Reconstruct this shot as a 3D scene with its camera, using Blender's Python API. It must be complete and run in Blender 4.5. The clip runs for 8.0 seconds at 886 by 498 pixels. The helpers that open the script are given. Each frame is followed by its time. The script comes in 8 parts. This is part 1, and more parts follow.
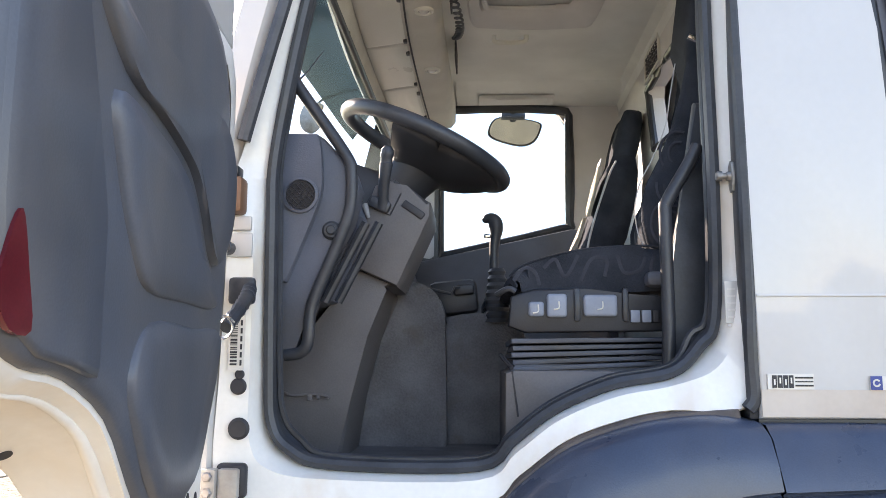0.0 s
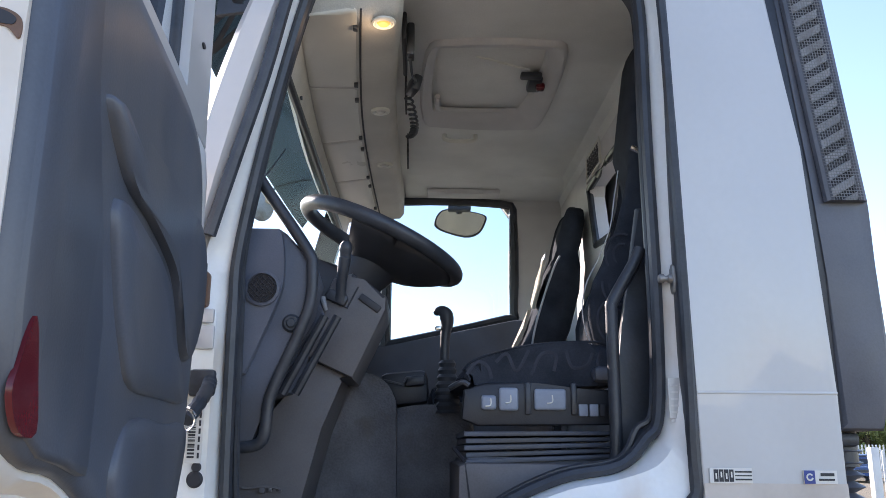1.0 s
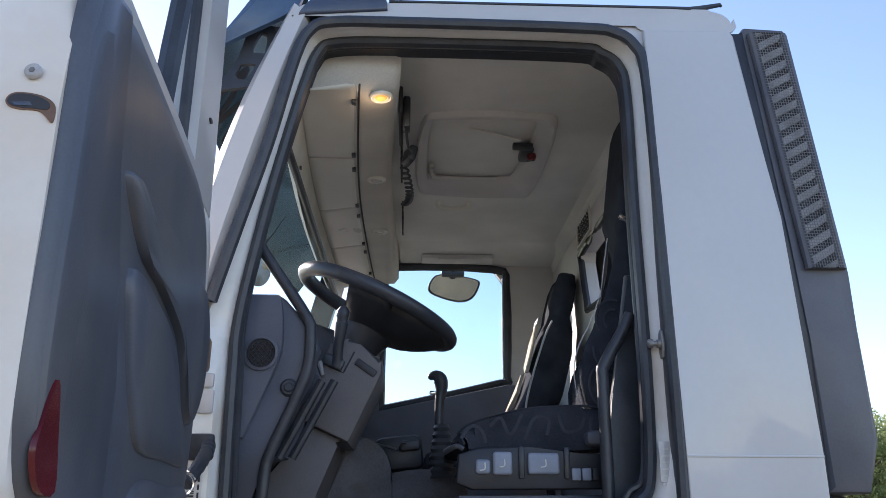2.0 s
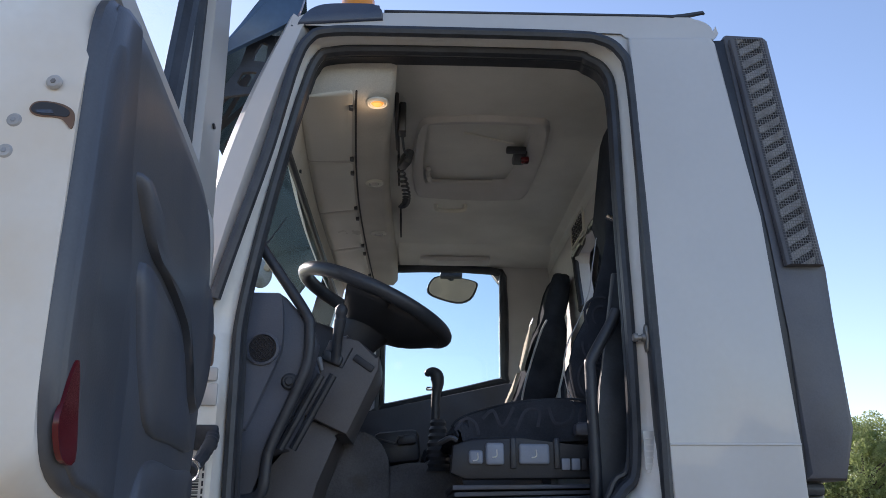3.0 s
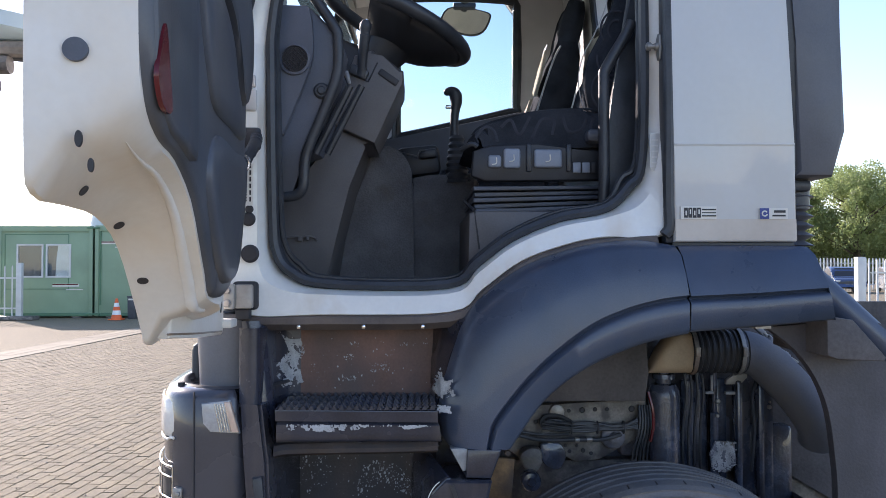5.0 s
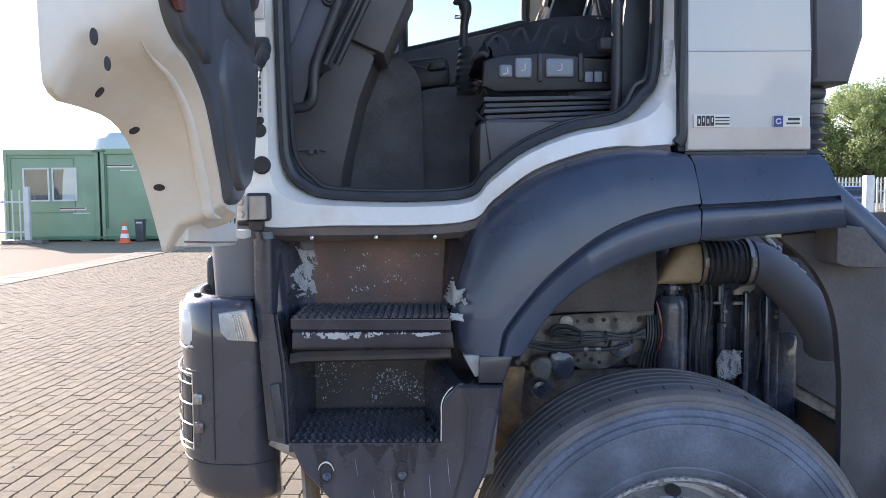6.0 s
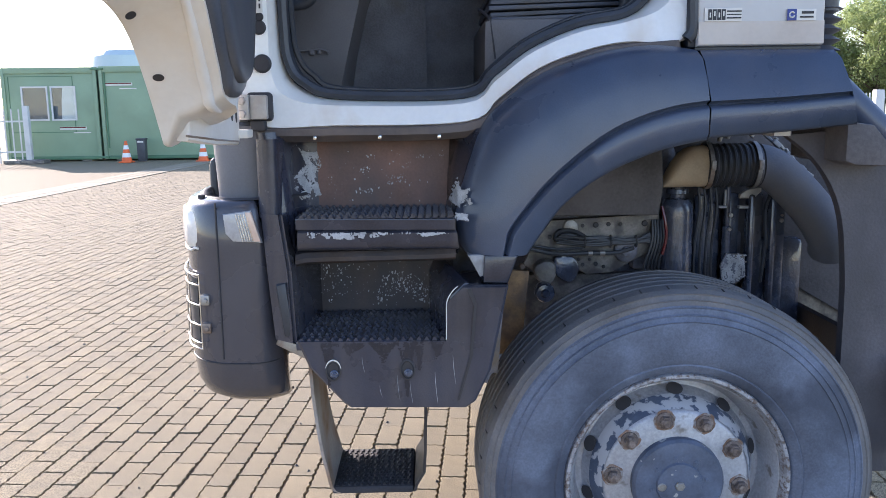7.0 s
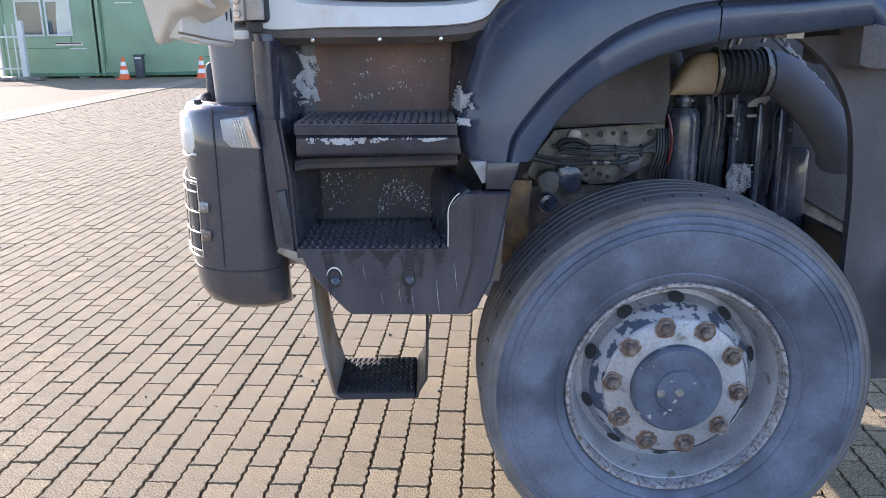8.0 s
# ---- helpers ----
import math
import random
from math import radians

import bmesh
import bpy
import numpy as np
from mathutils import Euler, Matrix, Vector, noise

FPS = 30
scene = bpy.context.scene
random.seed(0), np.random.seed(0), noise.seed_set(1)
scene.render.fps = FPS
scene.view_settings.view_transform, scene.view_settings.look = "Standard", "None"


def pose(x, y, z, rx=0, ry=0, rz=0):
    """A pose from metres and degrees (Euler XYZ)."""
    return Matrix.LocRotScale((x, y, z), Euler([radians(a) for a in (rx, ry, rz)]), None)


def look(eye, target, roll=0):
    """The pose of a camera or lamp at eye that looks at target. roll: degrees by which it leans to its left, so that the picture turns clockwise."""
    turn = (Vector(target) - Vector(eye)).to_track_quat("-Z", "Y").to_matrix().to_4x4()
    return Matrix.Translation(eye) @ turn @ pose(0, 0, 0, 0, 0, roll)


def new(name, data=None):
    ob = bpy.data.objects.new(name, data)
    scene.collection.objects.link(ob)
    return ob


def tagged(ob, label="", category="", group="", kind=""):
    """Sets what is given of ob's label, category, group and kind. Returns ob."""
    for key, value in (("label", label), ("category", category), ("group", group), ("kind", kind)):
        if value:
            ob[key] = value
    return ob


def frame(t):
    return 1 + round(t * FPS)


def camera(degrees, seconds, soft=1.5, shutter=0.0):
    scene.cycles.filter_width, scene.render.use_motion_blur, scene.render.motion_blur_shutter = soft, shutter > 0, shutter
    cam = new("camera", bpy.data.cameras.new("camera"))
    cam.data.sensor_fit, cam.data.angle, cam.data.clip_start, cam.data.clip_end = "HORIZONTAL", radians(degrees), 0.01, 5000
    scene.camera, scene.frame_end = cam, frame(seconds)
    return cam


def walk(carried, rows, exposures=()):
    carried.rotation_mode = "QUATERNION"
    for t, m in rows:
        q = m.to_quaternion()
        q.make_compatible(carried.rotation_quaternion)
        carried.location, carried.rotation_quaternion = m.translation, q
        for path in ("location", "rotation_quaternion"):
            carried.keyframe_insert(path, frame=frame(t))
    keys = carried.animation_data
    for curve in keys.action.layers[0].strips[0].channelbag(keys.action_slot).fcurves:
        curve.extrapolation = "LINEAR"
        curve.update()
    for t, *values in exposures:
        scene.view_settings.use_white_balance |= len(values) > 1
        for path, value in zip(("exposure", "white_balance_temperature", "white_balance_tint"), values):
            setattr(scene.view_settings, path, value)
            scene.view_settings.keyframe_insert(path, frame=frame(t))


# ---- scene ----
cam = camera(56.5, 8.0, 0.5)
PATH = [
    (0, (0.202, -1.634, 1.716), (0.108, 0.345, 1.99), 0.2),
    (0.5, (0.17, -1.665, 1.722), (0.189, 0.301, 2.086), 0.3),
    (1, (0.158, -1.71, 1.73), (0.215, 0.233, 2.203), 0.4),
    (1.5, (0.153, -1.742, 1.722), (0.215, 0.174, 2.29), 0.6),
    (1.7, (0.151, -1.752, 1.722), (0.222, 0.156, 2.317), 0.4),
    (2.8, (0.163, -1.819, 1.694), (0.231, 0.074, 2.336), 0.1),
    (3, (0.17, -1.842, 1.681), (0.236, 0.054, 2.314), 0.1),
    (3.5, (0.156, -1.927, 1.625), (0.222, -0.009, 2.185), 0.0),
    (4, (0.135, -1.954, 1.593), (0.2, 0.007, 1.98), 0.0),
    (4.5, (0.128, -1.959, 1.566), (0.188, 0.03, 1.77), -0.0),
    (4.7, (0.126, -1.962, 1.559), (0.186, 0.032, 1.69), -0.0),
    (5.8, (0.112, -1.970, 1.526), (0.153, 0.025, 1.427), -0.3),
    (6, (0.108, -1.973, 1.521), (0.15, 0.022, 1.38), -0.4),
    (6.5, (0.102, -1.975, 1.498), (0.139, 0.011, 1.263), -0.5),
    (7, (0.105, -1.969, 1.474), (0.136, 0.003, 1.14), -0.7),
    (7.5, (0.104, -1.966, 1.45), (0.129, -0.014, 1.014), -0.8),
    (8, (0.107, -1.953, 1.439), (0.129, -0.022, 0.916), -0.7),
]
EXPOSURES = [(0.0, 2.52, 7300, 22), (0.5, 2.12, 6500, 22), (1.5, 1.74, 6300, 22), (3.0, 1.12, 6350, 21), (4.0, 1.10, 6250, 21), (4.5, 1.26, 6300, 22), (6.0, 1.79, 6350, 22), (8.0, 1.88, 6200, 22)]
walk(cam, [(t, look(eye, target, roll)) for t, eye, target, roll in PATH], EXPOSURES)

# ---- light: low sun from the far front corner of the truck, clear sky ----
SUN_TO = Vector((-0.63, 0.78, 0.43)).normalized()
SUN_EL = math.asin(SUN_TO.z)
SUN_AZ = math.atan2(SUN_TO.x, SUN_TO.y)
world = bpy.data.worlds.new("sky")
scene.world = world
world.use_nodes = True
wn = world.node_tree.nodes
sky = wn.new("ShaderNodeTexSky")
sky.sky_type = "NISHITA"
sky.sun_disc = False
sky.sun_elevation = SUN_EL
sky.sun_rotation = SUN_AZ
sky.air_density, sky.dust_density, sky.ozone_density = 1.0, 0.3, 1.2
wn["Background"].inputs["Strength"].default_value = 0.115
world.node_tree.links.new(sky.outputs[0], wn["Background"].inputs[0])
sun = new("sun", bpy.data.lights.new("sun", "SUN"))
sun.data.energy, sun.data.angle, sun.data.color = 3.05, radians(0.6), (1.0, 0.90, 0.76)
sun.matrix_world = look((-30, 30, 18), Vector((-30, 30, 18)) - SUN_TO)


# ---- materials ----
def mat(name, colour, rough=0.6, metal=0.0, spread=0.25, scale=6.0, grain=120.0, bump=0.15, second=None, amount=0.5, patch=3.0, edge=0.08, coat=0.0, per_object=0.0, streak=1.0, speck=0.0, speck_scale=300.0):
    """Paint, plastic, metal or stone: grain and clouding at two scales, and patches of a second colour (wear, dirt, rust)."""
    m = bpy.data.materials.new(name)
    m.use_nodes = True
    n, link = m.node_tree.nodes, m.node_tree.links.new
    b = n["Principled BSDF"]
    b.inputs["Roughness"].default_value, b.inputs["Metallic"].default_value = rough, metal
    b.inputs["Coat Weight"].default_value = coat
    co = n.new("ShaderNodeTexCoord")

    def tex(s, detail=5.0):
        t = n.new("ShaderNodeTexNoise")
        t.inputs["Scale"].default_value, t.inputs["Detail"].default_value = s, detail
        link(co.outputs["Object"], t.inputs["Vector"])
        return t

    big, fine = tex(scale), tex(grain, 3.0)
    ramp = n.new("ShaderNodeMapRange")
    ramp.inputs["From Min"].default_value, ramp.inputs["From Max"].default_value = 0.3, 0.7
    ramp.inputs["To Min"].default_value, ramp.inputs["To Max"].default_value = 1 - spread, 1 + spread
    mixv = n.new("ShaderNodeMath")
    mixv.operation = "MULTIPLY_ADD"
    link(fine.outputs["Fac"], mixv.inputs[0])
    mixv.inputs[1].default_value = 0.35
    link(big.outputs["Fac"], mixv.inputs[2])
    shift = n.new("ShaderNodeMath")
    shift.operation = "SUBTRACT"
    link(mixv.outputs[0], shift.inputs[0])
    shift.inputs[1].default_value = 0.175
    link(shift.outputs[0], ramp.inputs["Value"])
    val = ramp.outputs[0]
    if per_object:
        info = n.new("ShaderNodeObjectInfo")
        geo = n.new("ShaderNodeNewGeometry")
        add = n.new("ShaderNodeMath")
        add.operation = "ADD"
        link(info.outputs["Random"], add.inputs[0])
        link(geo.outputs["Random Per Island"], add.inputs[1])
        fr = n.new("ShaderNodeMath")
        fr.operation = "FRACT"
        link(add.outputs[0], fr.inputs[0])
        pr = n.new("ShaderNodeMapRange")
        pr.inputs["To Min"].default_value, pr.inputs["To Max"].default_value = 1 - per_object, 1 + per_object
        link(fr.outputs[0], pr.inputs["Value"])
        mul = n.new("ShaderNodeMath")
        mul.operation = "MULTIPLY"
        link(val, mul.inputs[0])
        link(pr.outputs[0], mul.inputs[1])
        val = mul.outputs[0]
    col = n.new("ShaderNodeVectorMath")
    col.operation = "SCALE"
    col.inputs[0].default_value = colour
    link(val, col.inputs["Scale"])
    out = col.outputs[0]
    if second:
        wear = tex(patch, 8.0)
        if streak != 1:
            run = n.new("ShaderNodeVectorMath")
            run.operation = "MULTIPLY"
            run.inputs[1].default_value = (1, 1, streak)
            link(co.outputs["Object"], run.inputs[0])
            link(run.outputs[0], wear.inputs["Vector"])
        wr = n.new("ShaderNodeMapRange")
        wr.inputs["From Min"].default_value, wr.inputs["From Max"].default_value = 1 - amount - edge, 1 - amount + edge
        link(wear.outputs["Fac"], wr.inputs["Value"])
        mx = n.new("ShaderNodeMix")
        mx.data_type = "RGBA"
        link(wr.outputs[0], mx.inputs[0])
        link(out, mx.inputs[6])
        mx.inputs[7].default_value = (*second, 1)
        out = mx.outputs[2]
        if metal:
            inv = n.new("ShaderNodeMapRange")
            inv.inputs["To Min"].default_value, inv.inputs["To Max"].default_value = metal, 0.0
            link(wr.outputs[0], inv.inputs["Value"])
            link(inv.outputs[0], b.inputs["Metallic"])
    if speck:
        dots = tex(speck_scale, 2.0)
        dr_ = n.new("ShaderNodeMapRange")
        dr_.inputs["From Min"].default_value, dr_.inputs["From Max"].default_value = 0.36, 0.64
        dr_.inputs["To Min"].default_value, dr_.inputs["To Max"].default_value = 1 - speck, 1 + speck * 0.6
        link(dots.outputs["Fac"], dr_.inputs["Value"])
        sc = n.new("ShaderNodeVectorMath")
        sc.operation = "SCALE"
        link(out, sc.inputs[0])
        link(dr_.outputs[0], sc.inputs["Scale"])
        out = sc.outputs[0]
    link(out, b.inputs["Base Color"])
    rr = n.new("ShaderNodeMapRange")
    rr.inputs["To Min"].default_value, rr.inputs["To Max"].default_value = max(rough - 0.12, 0.03), min(rough + 0.12, 1)
    link(big.outputs["Fac"], rr.inputs["Value"])
    link(rr.outputs[0], b.inputs["Roughness"])
    if bump:
        bp = n.new("ShaderNodeBump")
        bp.inputs["Strength"].default_value, bp.inputs["Distance"].default_value = bump, 0.004
        link(fine.outputs["Fac"], bp.inputs["Height"])
        link(bp.outputs[0], b.inputs["Normal"])
    return m


def glass(name, tint, rough=0.02, film=0.05):
    """A thin pane: mostly see-through, with a faint glossy film."""
    m = bpy.data.materials.new(name)
    m.use_nodes = True
    n, link = m.node_tree.nodes, m.node_tree.links.new
    n.remove(n["Principled BSDF"])
    tr, gl, mx = n.new("ShaderNodeBsdfTransparent"), n.new("ShaderNodeBsdfGlossy"), n.new("ShaderNodeMixShader")
    tr.inputs[0].default_value = (*tint, 1)
    gl.inputs["Roughness"].default_value = rough
    mx.inputs[0].default_value = film
    link(tr.outputs[0], mx.inputs[1])
    link(gl.outputs[0], mx.inputs[2])
    link(mx.outputs[0], n["Material Output"].inputs[0])
    return m


def lamp_mat(name, colour, strength):
    m = bpy.data.materials.new(name)
    m.use_nodes = True
    b = m.node_tree.nodes["Principled BSDF"]
    b.inputs["Base Color"].default_value = (*colour, 1)
    b.inputs["Emission Color"].default_value = (*colour, 1)
    b.inputs["Emission Strength"].default_value = strength
    return m


WHITE = mat("white_paint", (0.536, 0.540, 0.547), 0.36, spread=0.05, scale=3, grain=60, bump=0.02, coat=0.4, second=(0.519, 0.511, 0.497), amount=0.40, patch=3, edge=0.30, streak=0.25)
CREAM = mat("bare_door_paint", (0.798, 0.781, 0.758), 0.40, spread=0.06, scale=4, grain=80, bump=0.03, second=(0.707, 0.587, 0.450), amount=0.40, patch=3.2, edge=0.16)
# the panel's white, lightened here for light bounced into the door frame
JAMB = mat("bounce_lit_frame_paint", (0.820, 0.820, 0.798), 0.34, spread=0.06, scale=4, grain=90, bump=0.03, coat=0.4, second=(0.684, 0.593, 0.490), amount=0.36, patch=7, edge=0.12, streak=0.5)
RUBBER = mat("seal_rubber", (0.037, 0.042, 0.052), 0.42, spread=0.3, scale=14, grain=160, bump=0.1, second=(0.063, 0.063, 0.066), amount=0.36, patch=8)
PEGRUBBER = mat("peg_rubber", (0.033, 0.035, 0.045), 0.85, spread=0.3, scale=14, grain=160, bump=0.1)
FENDER = mat("fender_plastic", (0.043, 0.062, 0.105), 0.30, spread=0.25, scale=5, grain=300, bump=0.12, second=(0.080, 0.089, 0.119), amount=0.38, patch=7, edge=0.25, streak=0.4, coat=0.15)
BLACK = mat("step_plastic", (0.035, 0.039, 0.059), 0.27, spread=0.30, scale=7, grain=220, bump=0.12, second=(0.107, 0.100, 0.102), amount=0.33, patch=10, edge=0.16, streak=0.10, coat=0.25)
BROWN = mat("muddy_panel", (0.171, 0.091, 0.073), 0.55, spread=0.4, scale=7, grain=150, bump=0.15, second=(0.080, 0.062, 0.064), amount=0.42, patch=7, edge=0.18, streak=0.4)
WORN = mat("scraped_patch", (0.385, 0.400, 0.430), 0.7, spread=0.3, scale=30, grain=200, bump=0.03, per_object=0.08)
BUMPER = mat("bumper_paint", (0.053, 0.054, 0.069), 0.25, spread=0.15, scale=4, grain=260, bump=0.05, coat=0.6)
DASH = mat("dash_plastic", (0.086, 0.097, 0.127), 0.55, spread=0.2, scale=6, grain=320, bump=0.12, second=(0.088, 0.081, 0.075), amount=0.36, patch=4, edge=0.2)
TRIM = mat("door_trim_plastic", (0.076, 0.088, 0.114), 0.36, spread=0.2, scale=4, grain=260, bump=0.06, second=(0.137, 0.131, 0.131), amount=0.38, patch=5, edge=0.2, streak=0.3)
COLUMN = mat("column_plastic", (0.124, 0.116, 0.119), 0.55, spread=0.2, scale=5, grain=260, bump=0.12)
LINING = mat("roof_lining", (0.76, 0.765, 0.74), 0.9, spread=0.10, scale=4, grain=240, bump=0.3)
RAILTRIM = mat("lamp_rail_trim", (0.604, 0.587, 0.541), 0.75, spread=0.10, scale=6, grain=300, bump=0.25, speck=0.05, speck_scale=260)
CONSOLE = mat("overhead_plastic", (0.76, 0.755, 0.69), 0.32, spread=0.06, scale=5, grain=300, bump=0.1)
WALLTRIM = mat("wall_trim_plastic", (0.627, 0.621, 0.616), 0.7, spread=0.1, scale=5, grain=300, bump=0.15)
CARPET = mat("floor_mat", (0.128, 0.125, 0.133), 0.85, spread=0.35, scale=8, grain=180, bump=0.5, second=(0.114, 0.103, 0.091), amount=0.34, patch=12)
CLOTH = mat("seat_cloth", (0.037, 0.042, 0.053), 0.95, spread=0.3, scale=12, grain=340, bump=0.5)
SWIRL = mat("seat_weave", (0.053, 0.056, 0.070), 0.95, spread=0.2, scale=20, grain=300, bump=0.3)
PIPING = mat("seat_piping", (0.479, 0.479, 0.479), 0.8, spread=0.1, scale=20, grain=200, bump=0.1)
for cloth in (CLOTH, SWIRL):
    cloth.node_tree.nodes["Principled BSDF"].inputs["Specular IOR Level"].default_value = 0.08
GREYPAD = mat("grey_button", (0.251, 0.285, 0.353), 0.5, spread=0.1, scale=12, grain=200, bump=0.05)
CHROME = mat("bright_metal", (0.707, 0.707, 0.707), 0.22, metal=1.0, spread=0.15, scale=10, grain=120, bump=0.05)
STEEL = mat("dirty_steel", (0.342, 0.331, 0.319), 0.5, metal=0.7, spread=0.3, scale=12, grain=140, bump=0.2, second=(0.182, 0.114, 0.080), amount=0.40, patch=9)
GREYMETAL = mat("grey_painted_metal", (0.342, 0.353, 0.376), 0.5, spread=0.2, scale=8, grain=120, bump=0.1, second=(0.114, 0.103, 0.097), amount=0.40, patch=9)
SILVER = mat("wheel_silver", (0.376, 0.388, 0.427), 0.42, metal=0.3, spread=0.22, scale=7, grain=140, bump=0.15, second=(0.171, 0.154, 0.142), amount=0.345, patch=22, edge=0.05, speck=0.10, speck_scale=120)
CHIPPED = mat("chipped_blue_paint", (0.075, 0.098, 0.149), 0.45, spread=0.3, scale=14, grain=160, bump=0.2, second=(0.451, 0.464, 0.502), amount=0.50, patch=24, edge=0.02)
FLANGE = mat("rusty_rim_lip", (0.34, 0.35, 0.385), 0.45, metal=0.3, spread=0.3, scale=20, grain=160, bump=0.4, second=(0.13, 0.10, 0.09), amount=0.44, patch=95, edge=0.08)
HUB = mat("hub_paint", (0.088, 0.110, 0.163), 0.45, spread=0.3, scale=14, grain=160, bump=0.2, second=(0.376, 0.376, 0.376), amount=0.335, patch=34, edge=0.015)
RUST = mat("rusty_nut", (0.132, 0.100, 0.086), 0.75, spread=0.5, scale=40, grain=260, bump=0.5, second=(0.263, 0.213, 0.188), amount=0.42, patch=60)
RUSTSTAIN = mat("rust_stain", (0.194, 0.120, 0.085), 0.85, spread=0.4, scale=30, grain=200, bump=0.3, second=(0.308, 0.296, 0.296), amount=0.45, patch=45, edge=0.06)
TYRE = mat("tyre_rubber", (0.118, 0.143, 0.204), 0.6, spread=0.30, scale=7, grain=180, bump=0.2, second=(0.058, 0.071, 0.106), amount=0.45, patch=5, edge=0.07, speck=0.06, speck_scale=90)
TREAD = mat("tyre_tread", (0.171, 0.162, 0.162), 0.8, spread=0.3, scale=8, grain=160, bump=0.4, second=(0.114, 0.125, 0.148), amount=0.42, patch=6, edge=0.2)
OILY = mat("oily_black_paint", (0.057, 0.072, 0.113), 0.26, spread=0.5, scale=14, grain=120, bump=0.25, second=(0.088, 0.083, 0.090), amount=0.40, patch=12, edge=0.1, streak=0.2, coat=0.5)
OCHRE = mat("rusty_ochre_plate", (0.296, 0.177, 0.085), 0.75, spread=0.4, scale=12, grain=140, bump=0.3, second=(0.114, 0.080, 0.063), amount=0.45, patch=14, edge=0.12)
ENGINE = mat("oily_metal", (0.148, 0.157, 0.199), 0.45, metal=0.3, spread=0.5, scale=12, grain=120, bump=0.4, second=(0.148, 0.120, 0.091), amount=0.40, patch=10, edge=0.1)
RAIL = mat("chassis_paint", (0.210, 0.194, 0.178), 0.5, metal=0.2, spread=0.5, scale=12, grain=120, bump=0.3, second=(0.085, 0.080, 0.082), amount=0.45, patch=17, edge=0.07)
BEIGE = mat("filter_plastic", (0.479, 0.376, 0.262), 0.55, spread=0.15, scale=8, grain=160, bump=0.1)
ORANGE = mat("amber_plastic", (0.75, 0.26, 0.02), 0.25, spread=0.1, scale=10, grain=100, bump=0.0, coat=0.5)
RED = mat("red_reflector", (0.118, 0.009, 0.015), 0.25, spread=0.15, scale=14, grain=300, bump=0.03, coat=0.1)
BROWNPLASTIC = mat("brown_striker", (0.182, 0.097, 0.057), 0.5, spread=0.2, scale=20, grain=200, bump=0.1)
LENS = mat("clear_lens", (0.707, 0.684, 0.650), 0.18, spread=0.1, scale=20, grain=160, bump=0.1, coat=0.6)
MARKLENS = mat("grey_lamp_lens", (0.410, 0.410, 0.422), 0.16, spread=0.2, scale=30, grain=160, bump=0.15, coat=0.6)
LENSWARM = mat("amber_tinted_lens", (0.627, 0.456, 0.365), 0.2, spread=0.1, scale=20, grain=160, bump=0.1, coat=0.5)
PAPER = mat("label_paper", (0.72, 0.70, 0.66), 0.6, spread=0.06, scale=10, grain=100, bump=0.0)
INK = mat("black_print", (0.034, 0.034, 0.040), 0.6, spread=0.1, scale=10, grain=100, bump=0.0)
BLUEINK = mat("blue_print", (0.034, 0.057, 0.251), 0.5, spread=0.1, scale=10, grain=100, bump=0.0)
VISOR = mat("smoked_visor", (0.053, 0.102, 0.182), 0.30, spread=0.2, scale=4, grain=60, bump=0.0, coat=0.15)
MIRROR = mat("mirror_glass", (0.820, 0.820, 0.820), 0.02, metal=1.0, spread=0.02, bump=0.0)
FLAP = mat("mud_flap_rubber", (0.086, 0.081, 0.094), 0.6, spread=0.35, scale=7, grain=140, bump=0.25, second=(0.056, 0.053, 0.063), amount=0.42, patch=9, edge=0.15, streak=0.25)
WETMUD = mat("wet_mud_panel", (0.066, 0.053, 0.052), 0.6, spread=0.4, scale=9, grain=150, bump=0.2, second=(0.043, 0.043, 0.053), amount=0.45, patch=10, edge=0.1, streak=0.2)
PIPE = mat("air_pipe_plastic", (0.119, 0.133, 0.173), 0.7, spread=0.2, scale=6, grain=160, bump=0.1, second=(0.163, 0.151, 0.138), amount=0.38, patch=6, edge=0.2)
UNDER = mat("under_seal", (0.107, 0.098, 0.102), 0.8, spread=0.4, scale=7, grain=100, bump=0.3)
CORNER = mat("grey_corner_plastic", (0.144, 0.151, 0.173), 0.5, spread=0.15, scale=6, grain=200, bump=0.05)
SCREEN = glass("windscreen_glass", (0.72, 0.82, 0.84), 0.05, 0.04)
TANFOOT = mat("tan_reflection_paint", (0.500, 0.435, 0.385), 0.4, spread=0.1, scale=5, grain=80, bump=0.03, second=(0.638, 0.593, 0.547), amount=0.45, patch=4, edge=0.2)
PANE = glass("window_glass", (0.90, 0.95, 0.96))
VISORGLASS = glass("smoked_visor_sheet", (0.125, 0.150, 0.143), 0.25, 0.08)
SLAT = mat("dusty_slat", (0.228, 0.234, 0.245), 0.6, spread=0.3, scale=9, grain=200, bump=0.1)
EDGEBOLT = mat("painted_bolt", (0.456, 0.445, 0.445), 0.45, spread=0.2, scale=12, grain=120, bump=0.05)
TINTED = glass("tinted_window_glass", (0.72, 0.79, 0.81), 0.02, 0.015)
INTAKE = mat("dusty_intake_plastic", (0.086, 0.090, 0.110), 0.45, spread=0.2, scale=6, grain=260, bump=0.06, second=(0.125, 0.119, 0.119), amount=0.36, patch=5, edge=0.2)
STRAP = mat("rusty_strap", (0.342, 0.331, 0.331), 0.6, spread=0.25, scale=14, grain=160, bump=0.2, second=(0.228, 0.142, 0.085), amount=0.5, patch=7, edge=0.1)
WETRUN = mat("wet_black_film", (0.028, 0.030, 0.042), 0.14, spread=0.2, scale=9, grain=150, bump=0.02)
